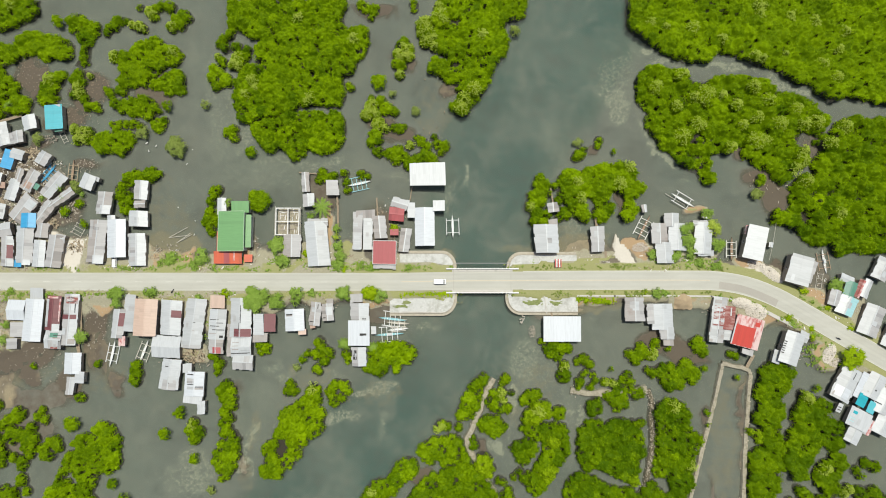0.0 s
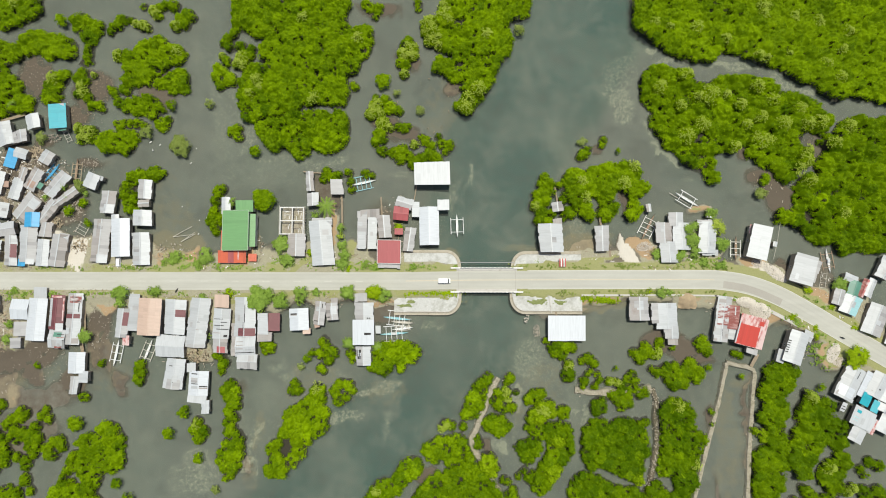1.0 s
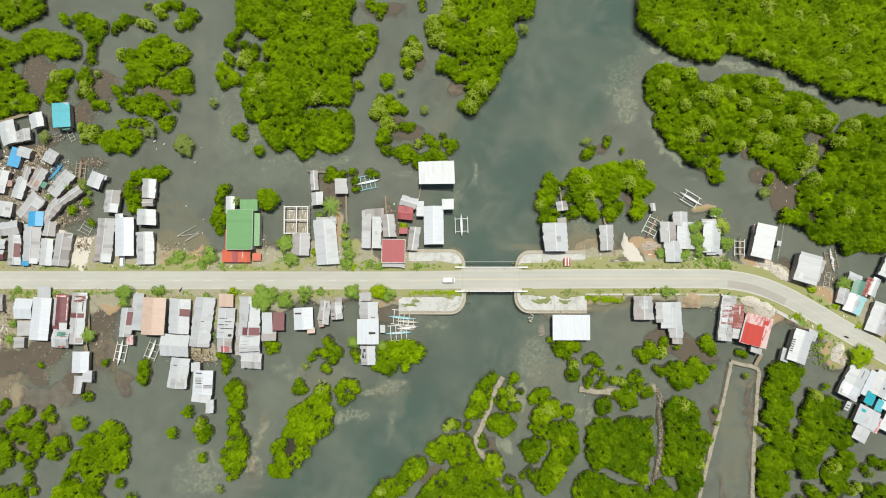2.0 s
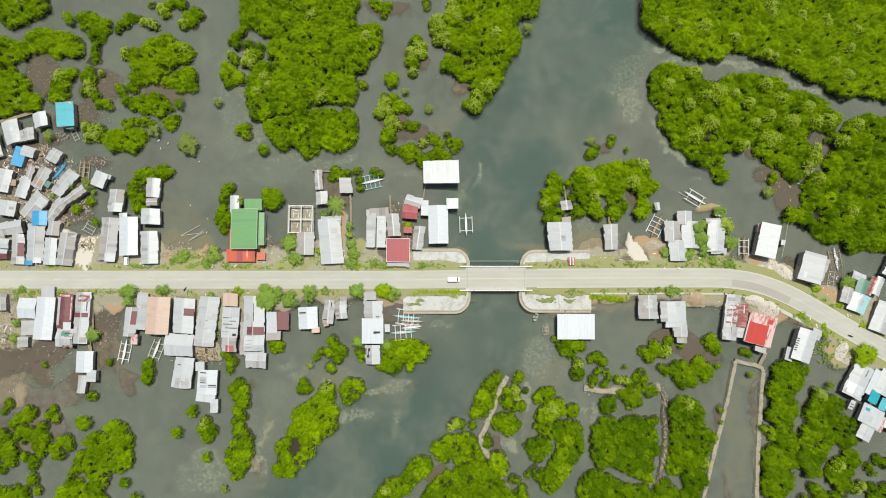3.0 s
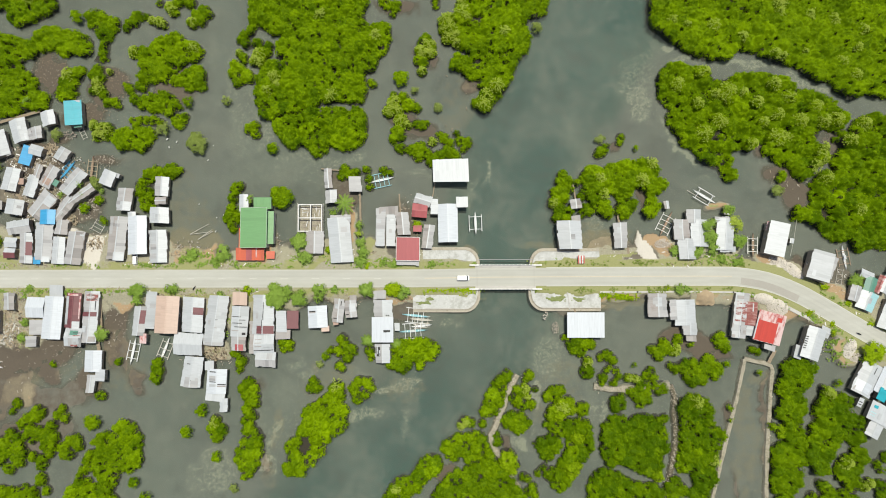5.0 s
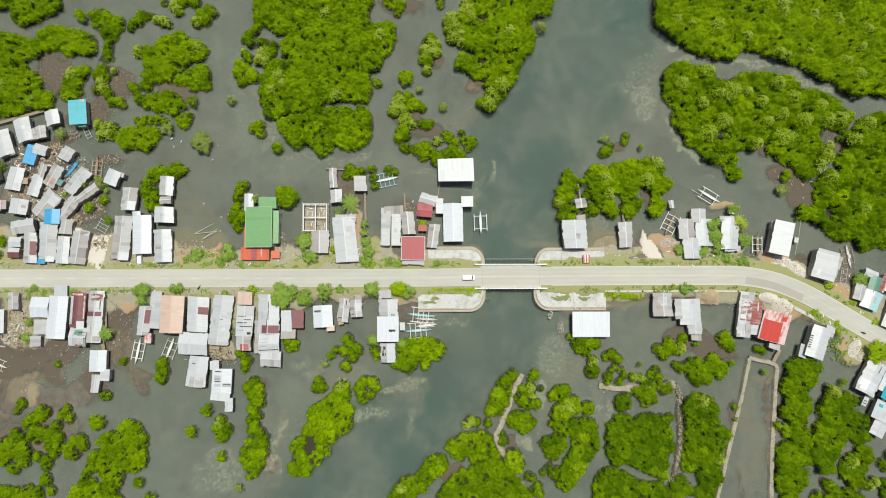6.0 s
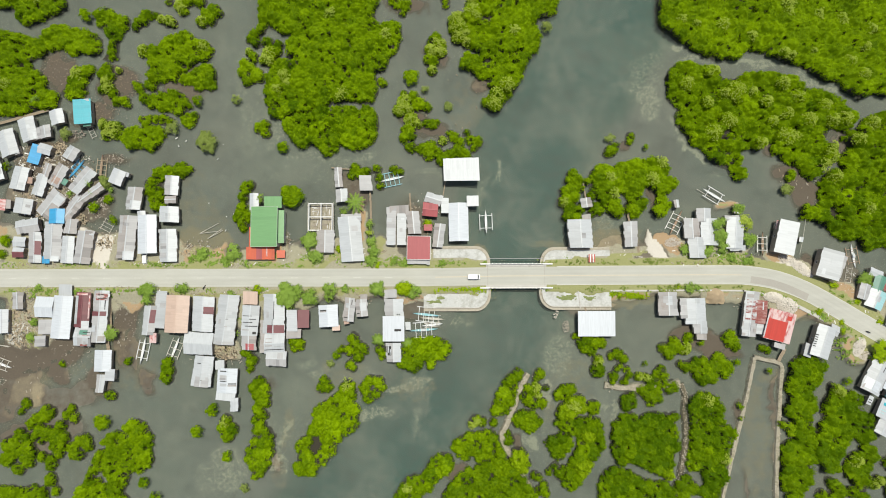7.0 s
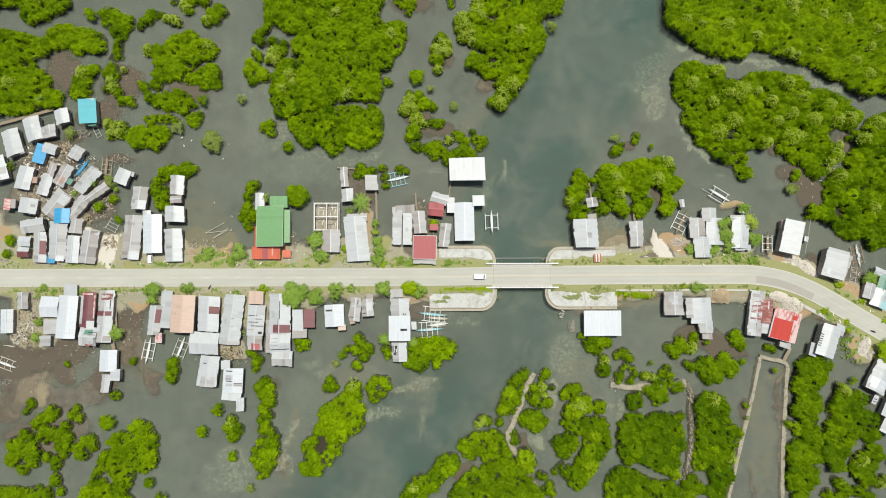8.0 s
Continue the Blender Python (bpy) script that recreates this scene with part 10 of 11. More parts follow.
tree(-31.43, 19.03, 1.58, 3.8, LEAF_BUSH, "leafy green bush among the yards", "bush", ground=0.3, category="bush")
tree(-30.39, 15.84, 1.98, 4.0, LEAF_BUSH, "leafy green bush among the yards", "bush", ground=0.3, category="bush")
tree(-31.39, 12.30, 1.98, 3.6, LEAF_BUSH, "leafy green bush among the yards", "bush", ground=0.3, category="bush")
tree(-29.32, 11.16, 1.39, 2.4, LEAF_LIME, "yellow-green bush among the yards", "bush", ground=0.3, category="bush")
tree(-24.60, 11.57, 1.78, 2.0, LEAF_LIME, "yellow-green bush among the yards", "bush", ground=0.3, category="bush")
tree(-21.42, 11.97, 1.58, 2.0, LEAF_BUSH, "leafy green bush among the yards", "bush", ground=0.3, category="bush")
tree(-19.04, 11.18, 1.19, 1.8, LEAF_LIME, "yellow-green bush among the yards", "bush", ground=0.3, category="bush")
tree(-52.08, 14.11, 1.98, 3.2, LEAF_BUSH, "leafy green bush among the yards", "bush", ground=0.3, category="bush")
tree(-42.65, 16.31, 1.19, 2.8, LEAF_LIME, "yellow-green bush among the yards", "bush", ground=0.3, category="bush")
tree(-90.74, 14.70, 2.38, 3.4, LEAF_BUSH, "leafy green bush among the yards", "bush", ground=0.3, category="bush")
tree(-93.80, 12.76, 1.98, 2.4, LEAF_BUSH, "leafy green bush among the yards", "bush", ground=0.3, category="bush")
tree(-79.55, 15.04, 2.97, 4.4, LEAF_BUSH, "leafy green bush among the yards", "bush", ground=0.3, category="bush")
tree(-82.51, 11.94, 1.78, 2.8, LEAF_BUSH, "leafy green bush among the yards", "bush", ground=0.3, category="bush")
tree(-63.31, 14.18, 1.19, 1.8, LEAF_LIME, "yellow-green bush among the yards", "bush", ground=0.3, category="bush")
tree(-126.31, 39.28, 1.39, 2.6, LEAF_BUSH, "leafy green bush among the yards", "bush", ground=0.3, category="bush")
tree(-125.10, 39.74, 0.99, 2.2, LEAF_GREY, "grey-green bush beside a shack", "bush", ground=0.3, category="bush")
tree(-129.63, 35.88, 1.19, 3.8, LEAF_BUSH, "leafy green bush among the yards", "bush", ground=0.3, category="bush")
tree(-131.39, 39.51, 0.99, 3.8, LEAF_BUSH, "leafy green bush among the yards", "bush", ground=0.3, category="bush")
tree(-124.08, 37.33, 0.99, 2.0, LEAF_BUSH, "leafy green bush among the yards", "bush", ground=0.3, category="bush")


# ---------------------------------------------------------------- bridge, quays, dikes
bridge(BRIDGE_X, 6.8, BRIDGE_HALF, ROAD_Z)
apron("weathered concrete quay with a rounded corner at the channel", -9.6, 10.02, 10.99, 17.0, 4.8)
apron("weathered concrete quay with a rounded corner at the channel", 52.7, 28.53, 10.99, 16.57, 4.6)
apron("weathered concrete quay with a rounded corner at the channel", -13.02, 10.19, 2.45, -5.07, 5)
apron("weathered concrete quay with a rounded corner at the channel", 52.9, 28.05, 2.44, -4.67, 5)
dike("straight pale bank of a fish pond", [(102.89, -21.93), (100.57, -32.04), (97.24, -43.61), (93.48, -56.99), (91.29, -64.59), (87.34, -79.66)], 0.6, 0.7, EARTHWORK, 2, "pond_bank", 0.18)
dike("straight pale bank of a fish pond", [(102.7, -21.74), (106.79, -22.9), (112.05, -24.27), (111.55, -32.03), (110.24, -45.52), (109.15, -58.88), (107.97, -79.63)], 0.65, 0.7, EARTHWORK, 2, "pond_bank", 0.18)
dike("winding raised footpath of packed pale earth", [(23.49, -27.23), (20.7, -32.48), (18.5, -38.28), (15.71, -44.64), (14.13, -47.91), (14.5, -51.36), (17.6, -55.56), (19.91, -59.94), (22.21, -63.74), (24.7, -68.47), (29.43, -79.76)], 0.72, 0.6, EARTHWORK, 7, "causeway", 0.3)
dike("rough dike of loose pale stones", [(50.06, -31.53), (55.55, -32.11), (61.45, -32.11), (71.3, -31.33), (76.62, -30.75)], 0.9, 0.35, EARTHWORK, 18, "stone_dike", 0.35)
dike("dark weedy dike with scattered pale stones", [(77.02, -30.75), (77.91, -34.04), (78.09, -41.77), (78.27, -49.46), (76.89, -57.11), (75.38, -62.82), (73.58, -79.82)], 0.75, 0.3, DARK_BANK, 32, "stone_dike", 0.35)
low_wall("low concrete retaining wall along the verge", [(52.91, 1.55), (65.77, 1.55), (81.58, 1.65), (99.36, 1.45), (108.19, 0.07)], 0.6, -0.6, 1.6, CONCRETE)
low_wall("low concrete retaining wall along the verge", [(52.68, 13.78), (64.22, 13.38)], 0.4, -0.6, 1, CONCRETE)
low_wall("low concrete retaining wall along the verge", [(118.92, -4.26), (127.01, -8.58)], 1.2, -0.6, 1.5, CONCRETE)
low_wall("low concrete wall beside the quay", [(41.29, 1.45), (41.99, -4.47)], 0.35, 0.6, 1.35, CONCRETE)
low_wall("low concrete wall beside the quay", [(-8.46, -4.08), (2.43, -4.27)], 0.3, 0.6, 1.3, CONCRETE)
pipe = tagged(link("water_pipe", rod(bmesh.new(), (9.64, 13, 0.9), (29.18, 13, 0.9), 0.12, None, 8), STEEL), "thin grey water pipe crossing beside the bridge", "pipe")
rubble_heap("heap of white coral stones beside the road", 110.13, -0.92, 3.78, 1.79, -10, 0.8, 1300, WHITE_ROCK)
rubble_heap("heap of white coral stones beside the road", 114.76, -3.88, 3.77, 2.77, -20, 0.9, 1500, WHITE_ROCK)
rubble_heap("heap of white coral stones on the bank", 139.4, -18.2, 2.0, 3.6, -20, 0.7, 900, WHITE_ROCK)
rubble_heap("scattered coral stones on the bank", 141.4, -21.3, 3.2, 1.6, -15, 0.3, 420, RUBBLE)
rubble_heap("scattered coral stones on the bank", 120.07, 9.79, 5.38, 2, -38, 0.7, 1600, WHITE_ROCK)
rubble_heap("scattered coral stones on the bank", 114.43, 12.79, 2, 1.8, 0, 0.5, 420, RUBBLE)
rubble_heap("grey boulders on the mud flat", -159.37, -29.51, 1.59, 1.37, 0, 0.3, 26, PATH_STONE)
rubble_heap("pale rubble along the shore", 75.38, 18.79, 3.2, 1.61, 10, 0.4, 360, RUBBLE)
rubble_heap("white rubble beside the mangroves", 126.86, -12.14, 1.98, 1.18, -30, 0.4, 180, RUBBLE)
rubble_heap("small heap of pale stones awash beside the quay", 33.6, -6.7, 0.9, 1.5, -20, 0.35, 60, RUBBLE)
rubble_heap("brown stone heap awash in the shallows", 37.0, -11.0, 1.3, 2.2, 0, 0.35, 120, PATH_STONE)
earth_mound("mound of tan soil tipped beside the verge", 89.59, -0.13, 3.2, 3.0, 2.3, 1.0, CLAY)


# ---------------------------------------------------------------- road markings and traffic
road_ob = bpy.data.objects["road"]
for k in range(14):
    part("lane_marking", box(bmesh.new(), -167.63 + 10.94 * k, 6.31, ROAD_Z + 0.004, 2.6, 0.14, 0.006), LINE_PAINT, road_ob)
strip("asphalt_patch", "grey asphalt patch worn into the road bend", curve_points([(102.06, 5.4), (109.34, 4.22), (116.16, 1.84), (121.96, -0.92)]), 1.2, -1.3, ROAD_Z + 0.006, 0.01, ASPHALT_PATCH)
EAST = [p for p in ROAD_FINE if -9.46 < p.x < 101.51]
strip("centre_line", "worn yellowish centre line on the pale road", EAST, 0.16, -0.16, ROAD_Z + 0.012, 0.008, LINE_YELLOW)
KERB_RUN = [p for p in ROAD_FINE if p.x > BRIDGE_X + BRIDGE_HALF + 4.0]
for s in (3.15, -3.33):
    strip("kerb", "thin pale concrete road edge", KERB_RUN, s + 0.18, s, ROAD_Z + 0.03, 0.25, LINE_PAINT)
van("white minivan driving along the pale road", 4.59, 6.46, ROAD_Z, 0)
van("small white car parked beside a house", -110.7, 13.16, 1.0, 92, 3.6, 1.5, 1.5, "car")
motorbike("dark motorbike standing on the road bend", 142.4, -13.05, ROAD_Z, -25)
motorbike("dark motorbike parked on the verge", -89.68, 3.03, ROAD_Z - 0.1, 60)
stall("small red and white slatted roadside stand", 45.98, 12.9, 1.2, 0, 2.4, 2.8)
concrete_frame(-49.18, 27.59, 8.15, 9.4, 0, 3.3)
palm(-37.19, 32.48, 4.4, 4.2)
palm(-28.92, -15.35, 3.2, 2.6)
palm(-18.73, -16.71, 3.2, 2.4)


# ---------------------------------------------------------------- boats and landing ways
outrigger_boat("slim white outrigger boat afloat", 9.1, 26.1, 92, 8.25, 4.43, HULL_WHITE, 2, HULL_WHITE)
outrigger_boat("pale cyan outrigger boat moored by mangroves", -24.37, 41.55, 12, 8.91, 4.86, HULL_WHITE, 4, HULL_CYAN)
outrigger_boat("slim white outrigger boat afloat in open water", 90.41, 35.38, -32, 9.46, 4.03, HULL_WHITE, 2, HULL_WHITE)
outrigger_boat("bare timber outrigger boat drawn up on the shore", 76.69, 25.67, 62, 10.2, 4.7, HULL_WOOD, 4, RAIL)
outrigger_boat("white outrigger boat with a small cabin roof", 139.38, 13.8, -82, 8.78, 3.99, HULL_WHITE, 3, HULL_WOOD, deck=True)
outrigger_boat("grey outrigger boat moored between houses", 107.05, 18.02, 88, 8.4, 3.4, HULL_WOOD, 3, RAIL)
outrigger_boat("timber outrigger boat beside a mud bank", -127.94, 45.71, 86, 9.35, 3.46, HULL_WOOD, 4, TAN_BOARD)
outrigger_boat("bright blue outrigger boat moored by shacks", -136.23, 45.1, 52, 8.13, 3.66, HULL_BLUE, 4, HULL_BLUE)
outrigger_boat("white outrigger boat moored on dark mud", -110.89, -18.89, 80, 9.54, 3.78, HULL_WHITE, 3, HULL_WHITE)
outrigger_boat("weathered white outrigger boat on the mud", -99.8, -18.3, 70, 9.14, 3.98, HULL_WHITE, 3, BAMBOO)
outrigger_boat("white and blue outrigger boat moored by the quay", -12.06, -6.66, -6, 9.9, 5.0, HULL_CYAN, 4, HULL_WHITE)
outrigger_boat("white outrigger boat with a small cabin roof", -13.03, -11.99, 4, 10.2, 5.2, HULL_CYAN, 4, HULL_WHITE, deck=True)
outrigger_boat("bare white hull moored between two boats", -10.06, -10.22, 6, 7.6, 1.4, HULL_WHITE, 3, BAMBOO)
outrigger_boat("bleached grey outrigger boat moored between two boats", -10.07, -8.05, -4, 8.4, 2.6, BAMBOO, 3, BAMBOO)
outrigger_boat("white outrigger boat on the mud", -159.89, -23.42, -20, 7.95, 3.58, HULL_WHITE, 3, BAMBOO)
pole_frame("white bamboo drying frame on stakes over the mud", -124.89, 24.95, 62, 4.44, 3.63)
pole_frame("bamboo fish cage frame on stakes", -131.8, 58.51, -62, 4.49, 1.63)
pole_frame("weathered bamboo rack on stakes beside the bank", 137.52, 6.82, 80, 5.97, 1.99)
footbridge("narrow bamboo walkway on stakes over the mud", -167.4, 60.87, -147.31, 66.65, 1)
footbridge("narrow bamboo walkway on stakes over the mud", -32.14, 38.41, -31.6, 25.25, 0.7)
footbridge("narrow bamboo walkway on stakes over the mud", 43.93, 39.79, 44.65, 34.31, 0.5)
footbridge("narrow bamboo walkway on stakes over the mud", 42.79, 30.87, 42.75, 27.64, 0.7)
footbridge("narrow bamboo walkway on stakes over the mud", 59.6, 29.65, 59.93, 26.22, 0.8)
footbridge("narrow bamboo walkway on stakes over the mud", 62.94, 17.19, 63.26, 13.59, 0.8)
footbridge("narrow bamboo walkway on stakes over the mud", 113.53, -18.79, 111.01, -23.08, 1.2)
footbridge("narrow bamboo walkway on stakes over the mud", -154.79, 37.87, -148.27, 28.53, 0.9)
footbridge("narrow bamboo walkway on stakes over the mud", -123.49, -14.54, -121.02, -26.28, 1.2)
footbridge("narrow bamboo walkway on stakes over the mud", -18.03, 36.37, -17.59, 29.69, 0.5)
footbridge("narrow bamboo walkway on stakes over the mud", -45.95, 45.56, -39.48, 44.94, 0.4)
footbridge("narrow bamboo walkway on stakes over the mud", 42.56, 1.26, 44.03, -5.86, 0.6)
footbridge("narrow bamboo walkway on stakes over the mud", -5.17, 41.45, -6.16, 35.35, 0.3)
footbridge("narrow bamboo walkway on stakes over the mud", -122.84, -1.71, -121.91, -14.54, 0.9)
footbridge("narrow bamboo walkway on stakes over the mud", -79.38, -3.69, -79.43, -16.49, 1)
for ends in (((123.1, 27.6, 0.9), (121.7, 20.4, 1.0)), ((121.7, 20.4, 1.0), (120.1, 14.2, 1.1))):
    tagged(link("mooring_rope", rod(bmesh.new(), *ends, 0.05), BAMBOO), "pale mooring rope from the bank to the floating hut", "rope")
loose_poles("grey boards and poles piled beside the house", -98.11, 15.69, 10, 4.2, 70, 6)
loose_poles("bleached bamboo poles lying on the shore", -92.36, 22.11, 18, 7.66, 22, 2)
loose_poles("bleached bamboo pole lying on the shore", -89.49, 20.29, 32, 6.04, 6, 2)
loose_poles("bleached planks lying on the mud bank", -161.11, -16.95, -8, 7.97, 6, 3)
loose_poles("bleached poles on the mud", 84.69, 37.84, -30, 8.06, 3, 1)


# ---------------------------------------------------------------- weeds, litter, loose sheets
litter("pale scraps and driftwood strewn over the mud", -150.25, -22.47, 10.93, 11.78, 30, SCRAP, 0.12, 0.4)
litter("pale scraps and driftwood strewn over the mud", -118.07, -7.68, 5.19, 11.89, 22, SCRAP, 0.15, 0.48)
litter("pale scraps and driftwood strewn over the mud", -151.62, -6.67, 6.4, 10.91, 620, SCRAP, 0.12, 0.5)
litter("pale scraps and driftwood strewn over the mud", -151.5, -8.64, 6.39, 9.91, 260, POLE, 0.12, 0.5)
litter("pale scraps and driftwood strewn over the mud", -132.37, -22.46, 7.95, 7.85, 27, SCRAP, 0.15, 0.4)
litter("pale scraps and driftwood strewn over the mud", -145.39, 41.68, 14.22, 12.3, 62, SCRAP, 0.2, 0.56)
litter("pale scraps and driftwood strewn over the mud", -122.3, 47.83, 5.29, 2.47, 22, SCRAP, 0.15, 0.4)
litter("pale scraps and driftwood strewn over the mud", -130.69, 30.45, 8.09, 8.14, 27, SCRAP, 0.15, 0.48)
litter("pale scraps and driftwood strewn over the mud", -128.17, 66.46, 10.23, 8.33, 52, SCRAP, 0.1, 0.24)
litter("pale scraps and driftwood strewn over the mud", -145.3, 82.18, 7.41, 6.32, 37, SCRAP, 0.1, 0.24)
litter("pale scraps and driftwood strewn over the mud", -122.46, 76.9, 6.57, 7.13, 152, POLE, 0.1, 0.36)
litter("pale scraps and driftwood strewn over the mud", -130.17, 65.42, 8.19, 3.75, 102, POLE, 0.1, 0.4)
litter("pale scraps and driftwood strewn over the mud", -145.3, 82.18, 7.41, 6.32, 102, POLE, 0.1, 0.32)
litter("pale scraps and driftwood strewn over the mud", -86.66, -22.43, 9.92, 3.92, 27, SCRAP, 0.2, 0.48)
litter("pale scraps and driftwood strewn over the mud", -81.6, -18.86, 5.16, 3.14, 220, POLE, 0.1, 0.5)
litter("pale scraps and driftwood strewn over the mud", -95.63, 17.24, 8.05, 4.43, 50, SCRAP, 0.2, 0.6)
litter("pale scraps and driftwood strewn over the mud", 123.48, 39.48, 10.07, 4.89, 20, SCRAP, 0.15, 0.48)
litter("pale scraps and driftwood strewn over the mud", 119.54, 41.52, 10.08, 4.08, 14, POLE, 0.2, 0.72)
litter("pale scraps and driftwood strewn over the mud", -101.35, 58.15, 6.12, 8.28, 9, RAIL, 0.3, 0.56)
litter("pale scraps and driftwood strewn over the mud", -84.46, 37.58, 8.1, 18.38, 9, RAIL, 0.2, 0.4)
litter("pale scraps and driftwood strewn over the mud", -1.55, 68.46, 12.24, 12.49, 17, POLE, 0.15, 0.4)
litter("household clutter and planks in the yards", -61.53, 17.22, 2.41, 5.24, 40, SCRAP, 0.12, 0.5)
litter("household clutter and planks in the yards", -61.52, 17.22, 2.41, 5.24, 20, POLE, 0.15, 0.55)
litter("household clutter and planks in the yards", -61.52, 17.22, 2.41, 5.24, 10, RAIL, 0.15, 0.6)
litter("household clutter and planks in the yards", -45.47, 14.21, 12.04, 2.01, 60, SCRAP, 0.12, 0.5)
litter("household clutter and planks in the yards", -45.47, 14.21, 12.04, 2.01, 30, POLE, 0.15, 0.55)
litter("household clutter and planks in the yards", -45.46, 14.21, 12.04, 2.01, 15, RAIL, 0.15, 0.6)
litter("household clutter and planks in the yards", -29.49, 14.21, 8.02, 3.21, 50, SCRAP, 0.12, 0.5)
litter("household clutter and planks in the yards", -29.49, 14.21, 8.02, 3.21, 25, POLE, 0.15, 0.55)
litter("household clutter and planks in the yards", -29.48, 14.2, 8.02, 3.21, 12, RAIL, 0.15, 0.6)
litter("household clutter and planks in the yards", -12.56, 25.24, 6.04, 12.14, 60, SCRAP, 0.12, 0.5)
litter("household clutter and planks in the yards", -12.56, 25.24, 6.04, 12.14, 30, POLE, 0.15, 0.55)
litter("household clutter and planks in the yards", -12.55, 25.24, 6.04, 12.14, 15, RAIL, 0.15, 0.6)
litter("household clutter and planks in the yards", -19.5, 13.2, 8.02, 1.61, 40, SCRAP, 0.12, 0.5)
litter("household clutter and planks in the yards", -19.49, 13.2, 8.02, 1.61, 20, POLE, 0.15, 0.55)
litter("household clutter and planks in the yards", -19.49, 13.2, 8.02, 1.61, 10, RAIL, 0.15, 0.6)
litter("household clutter and planks in the yards", -97.01, 0.27, 12, 1.99, 60, SCRAP, 0.12, 0.5)
litter("household clutter and planks in the yards", -97.01, 0.27, 12, 1.99, 30, POLE, 0.15, 0.55)
litter("household clutter and planks in the yards", -97, 0.27, 12, 1.99, 15, RAIL, 0.15, 0.6)
litter("household clutter and planks in the yards", -75.13, 1.26, 8, 1.99, 50, SCRAP, 0.12, 0.5)
litter("household clutter and planks in the yards", -75.13, 1.26, 8, 1.99, 25, POLE, 0.15, 0.55)
litter("household clutter and planks in the yards", -75.12, 1.26, 8, 1.99, 12, RAIL, 0.15, 0.6)
litter("household clutter and planks in the yards", -53.24, 1.26, 11.99, 1.99, 50, SCRAP, 0.12, 0.5)
litter("household clutter and planks in the yards", -53.23, 1.26, 11.99, 1.99, 25, POLE, 0.15, 0.55)
litter("household clutter and planks in the yards", -37.29, -0.72, 7.98, 3.18, 50, SCRAP, 0.12, 0.5)
litter("household clutter and planks in the yards", -37.29, -0.72, 7.98, 3.18, 25, POLE, 0.15, 0.55)
litter("household clutter and planks in the yards", -127, 2.25, 18.03, 1.6, 70, SCRAP, 0.12, 0.5)
litter("household clutter and planks in the yards", -126.98, 2.25, 18.03, 1.6, 35, POLE, 0.15, 0.55)
litter("household clutter and planks in the yards", 103.48, -2.7, 7.95, 3.57, 50, SCRAP, 0.12, 0.5)
litter("household clutter and planks in the yards", 103.48, -2.7, 7.95, 3.57, 25, POLE, 0.15, 0.55)
litter("household clutter and planks in the yards", 103.47, -2.7, 7.95, 3.57, 12, RAIL, 0.15, 0.6)
litter("household clutter and planks in the yards", 139.36, 3.24, 5.17, 5.97, 40, SCRAP, 0.12, 0.5)
litter("household clutter and planks in the yards", 139.35, 3.24, 5.17, 5.97, 20, POLE, 0.15, 0.55)
litter("household clutter and planks in the yards", 139.33, 3.24, 5.17, 5.97, 10, RAIL, 0.15, 0.6)
litter("household clutter and planks in the yards", 82.11, 11.19, 7.99, 1.2, 20, SCRAP, 0.12, 0.5)
litter("household clutter and planks in the yards", 82.1, 11.19, 7.99, 1.2, 10, POLE, 0.15, 0.55)
litter("household clutter and planks in the yards", 82.09, 11.19, 7.99, 1.2, 5, RAIL, 0.15, 0.6)
litter("household clutter and planks in the yards", 98.12, 14.18, 7.99, 2.41, 40, SCRAP, 0.12, 0.5)
litter("household clutter and planks in the yards", 98.11, 14.18, 7.99, 2.41, 20, POLE, 0.15, 0.55)
litter("household clutter and planks in the yards", 98.1, 14.18, 7.99, 2.41, 10, RAIL, 0.15, 0.6)
litter("household clutter and planks in the yards", 128.67, -14.49, 5.93, 7.86, 40, SCRAP, 0.12, 0.5)
litter("household clutter and planks in the yards", 128.66, -14.48, 5.93, 7.86, 20, POLE, 0.15, 0.55)
litter("household clutter and planks in the yards", 128.65, -14.48, 5.93, 7.86, 10, RAIL, 0.15, 0.6)
litter("household clutter and planks in the yards", 56.34, 16.19, 10.01, 2.81, 40, SCRAP, 0.12, 0.5)
litter("household clutter and planks in the yards", 56.33, 16.19, 10.01, 2.81, 20, POLE, 0.15, 0.55)
litter("household clutter and planks in the yards", 56.33, 16.18, 10.01, 2.81, 10, RAIL, 0.15, 0.6)
litter("household clutter and planks in the yards", -17.42, -0.72, 3.99, 1.99, 30, SCRAP, 0.12, 0.5)
litter("household clutter and planks in the yards", -17.42, -0.72, 3.99, 1.99, 15, POLE, 0.15, 0.55)
litter("household clutter and planks in the yards", -145.4, 11.23, 24.13, 1.2, 80, SCRAP, 0.12, 0.5)
litter("household clutter and planks in the yards", -145.39, 11.23, 24.13, 1.2, 40, POLE, 0.15, 0.55)
litter("household clutter and planks in the yards", -109.39, 11.62, 12.05, 1, 40, SCRAP, 0.12, 0.5)
litter("household clutter and planks in the yards", -109.38, 11.62, 12.05, 1, 20, POLE, 0.15, 0.55)
litter("household clutter and planks in the yards", -109.37, 11.62, 12.05, 1, 10, RAIL, 0.15, 0.6)
litter("household clutter and planks in the yards", -77.39, 11.22, 8.03, 1, 30, SCRAP, 0.12, 0.5)
litter("household clutter and planks in the yards", -77.38, 11.22, 8.03, 1, 15, POLE, 0.15, 0.55)
litter("household clutter and planks in the yards", -77.37, 11.21, 8.03, 1, 7, RAIL, 0.15, 0.6)
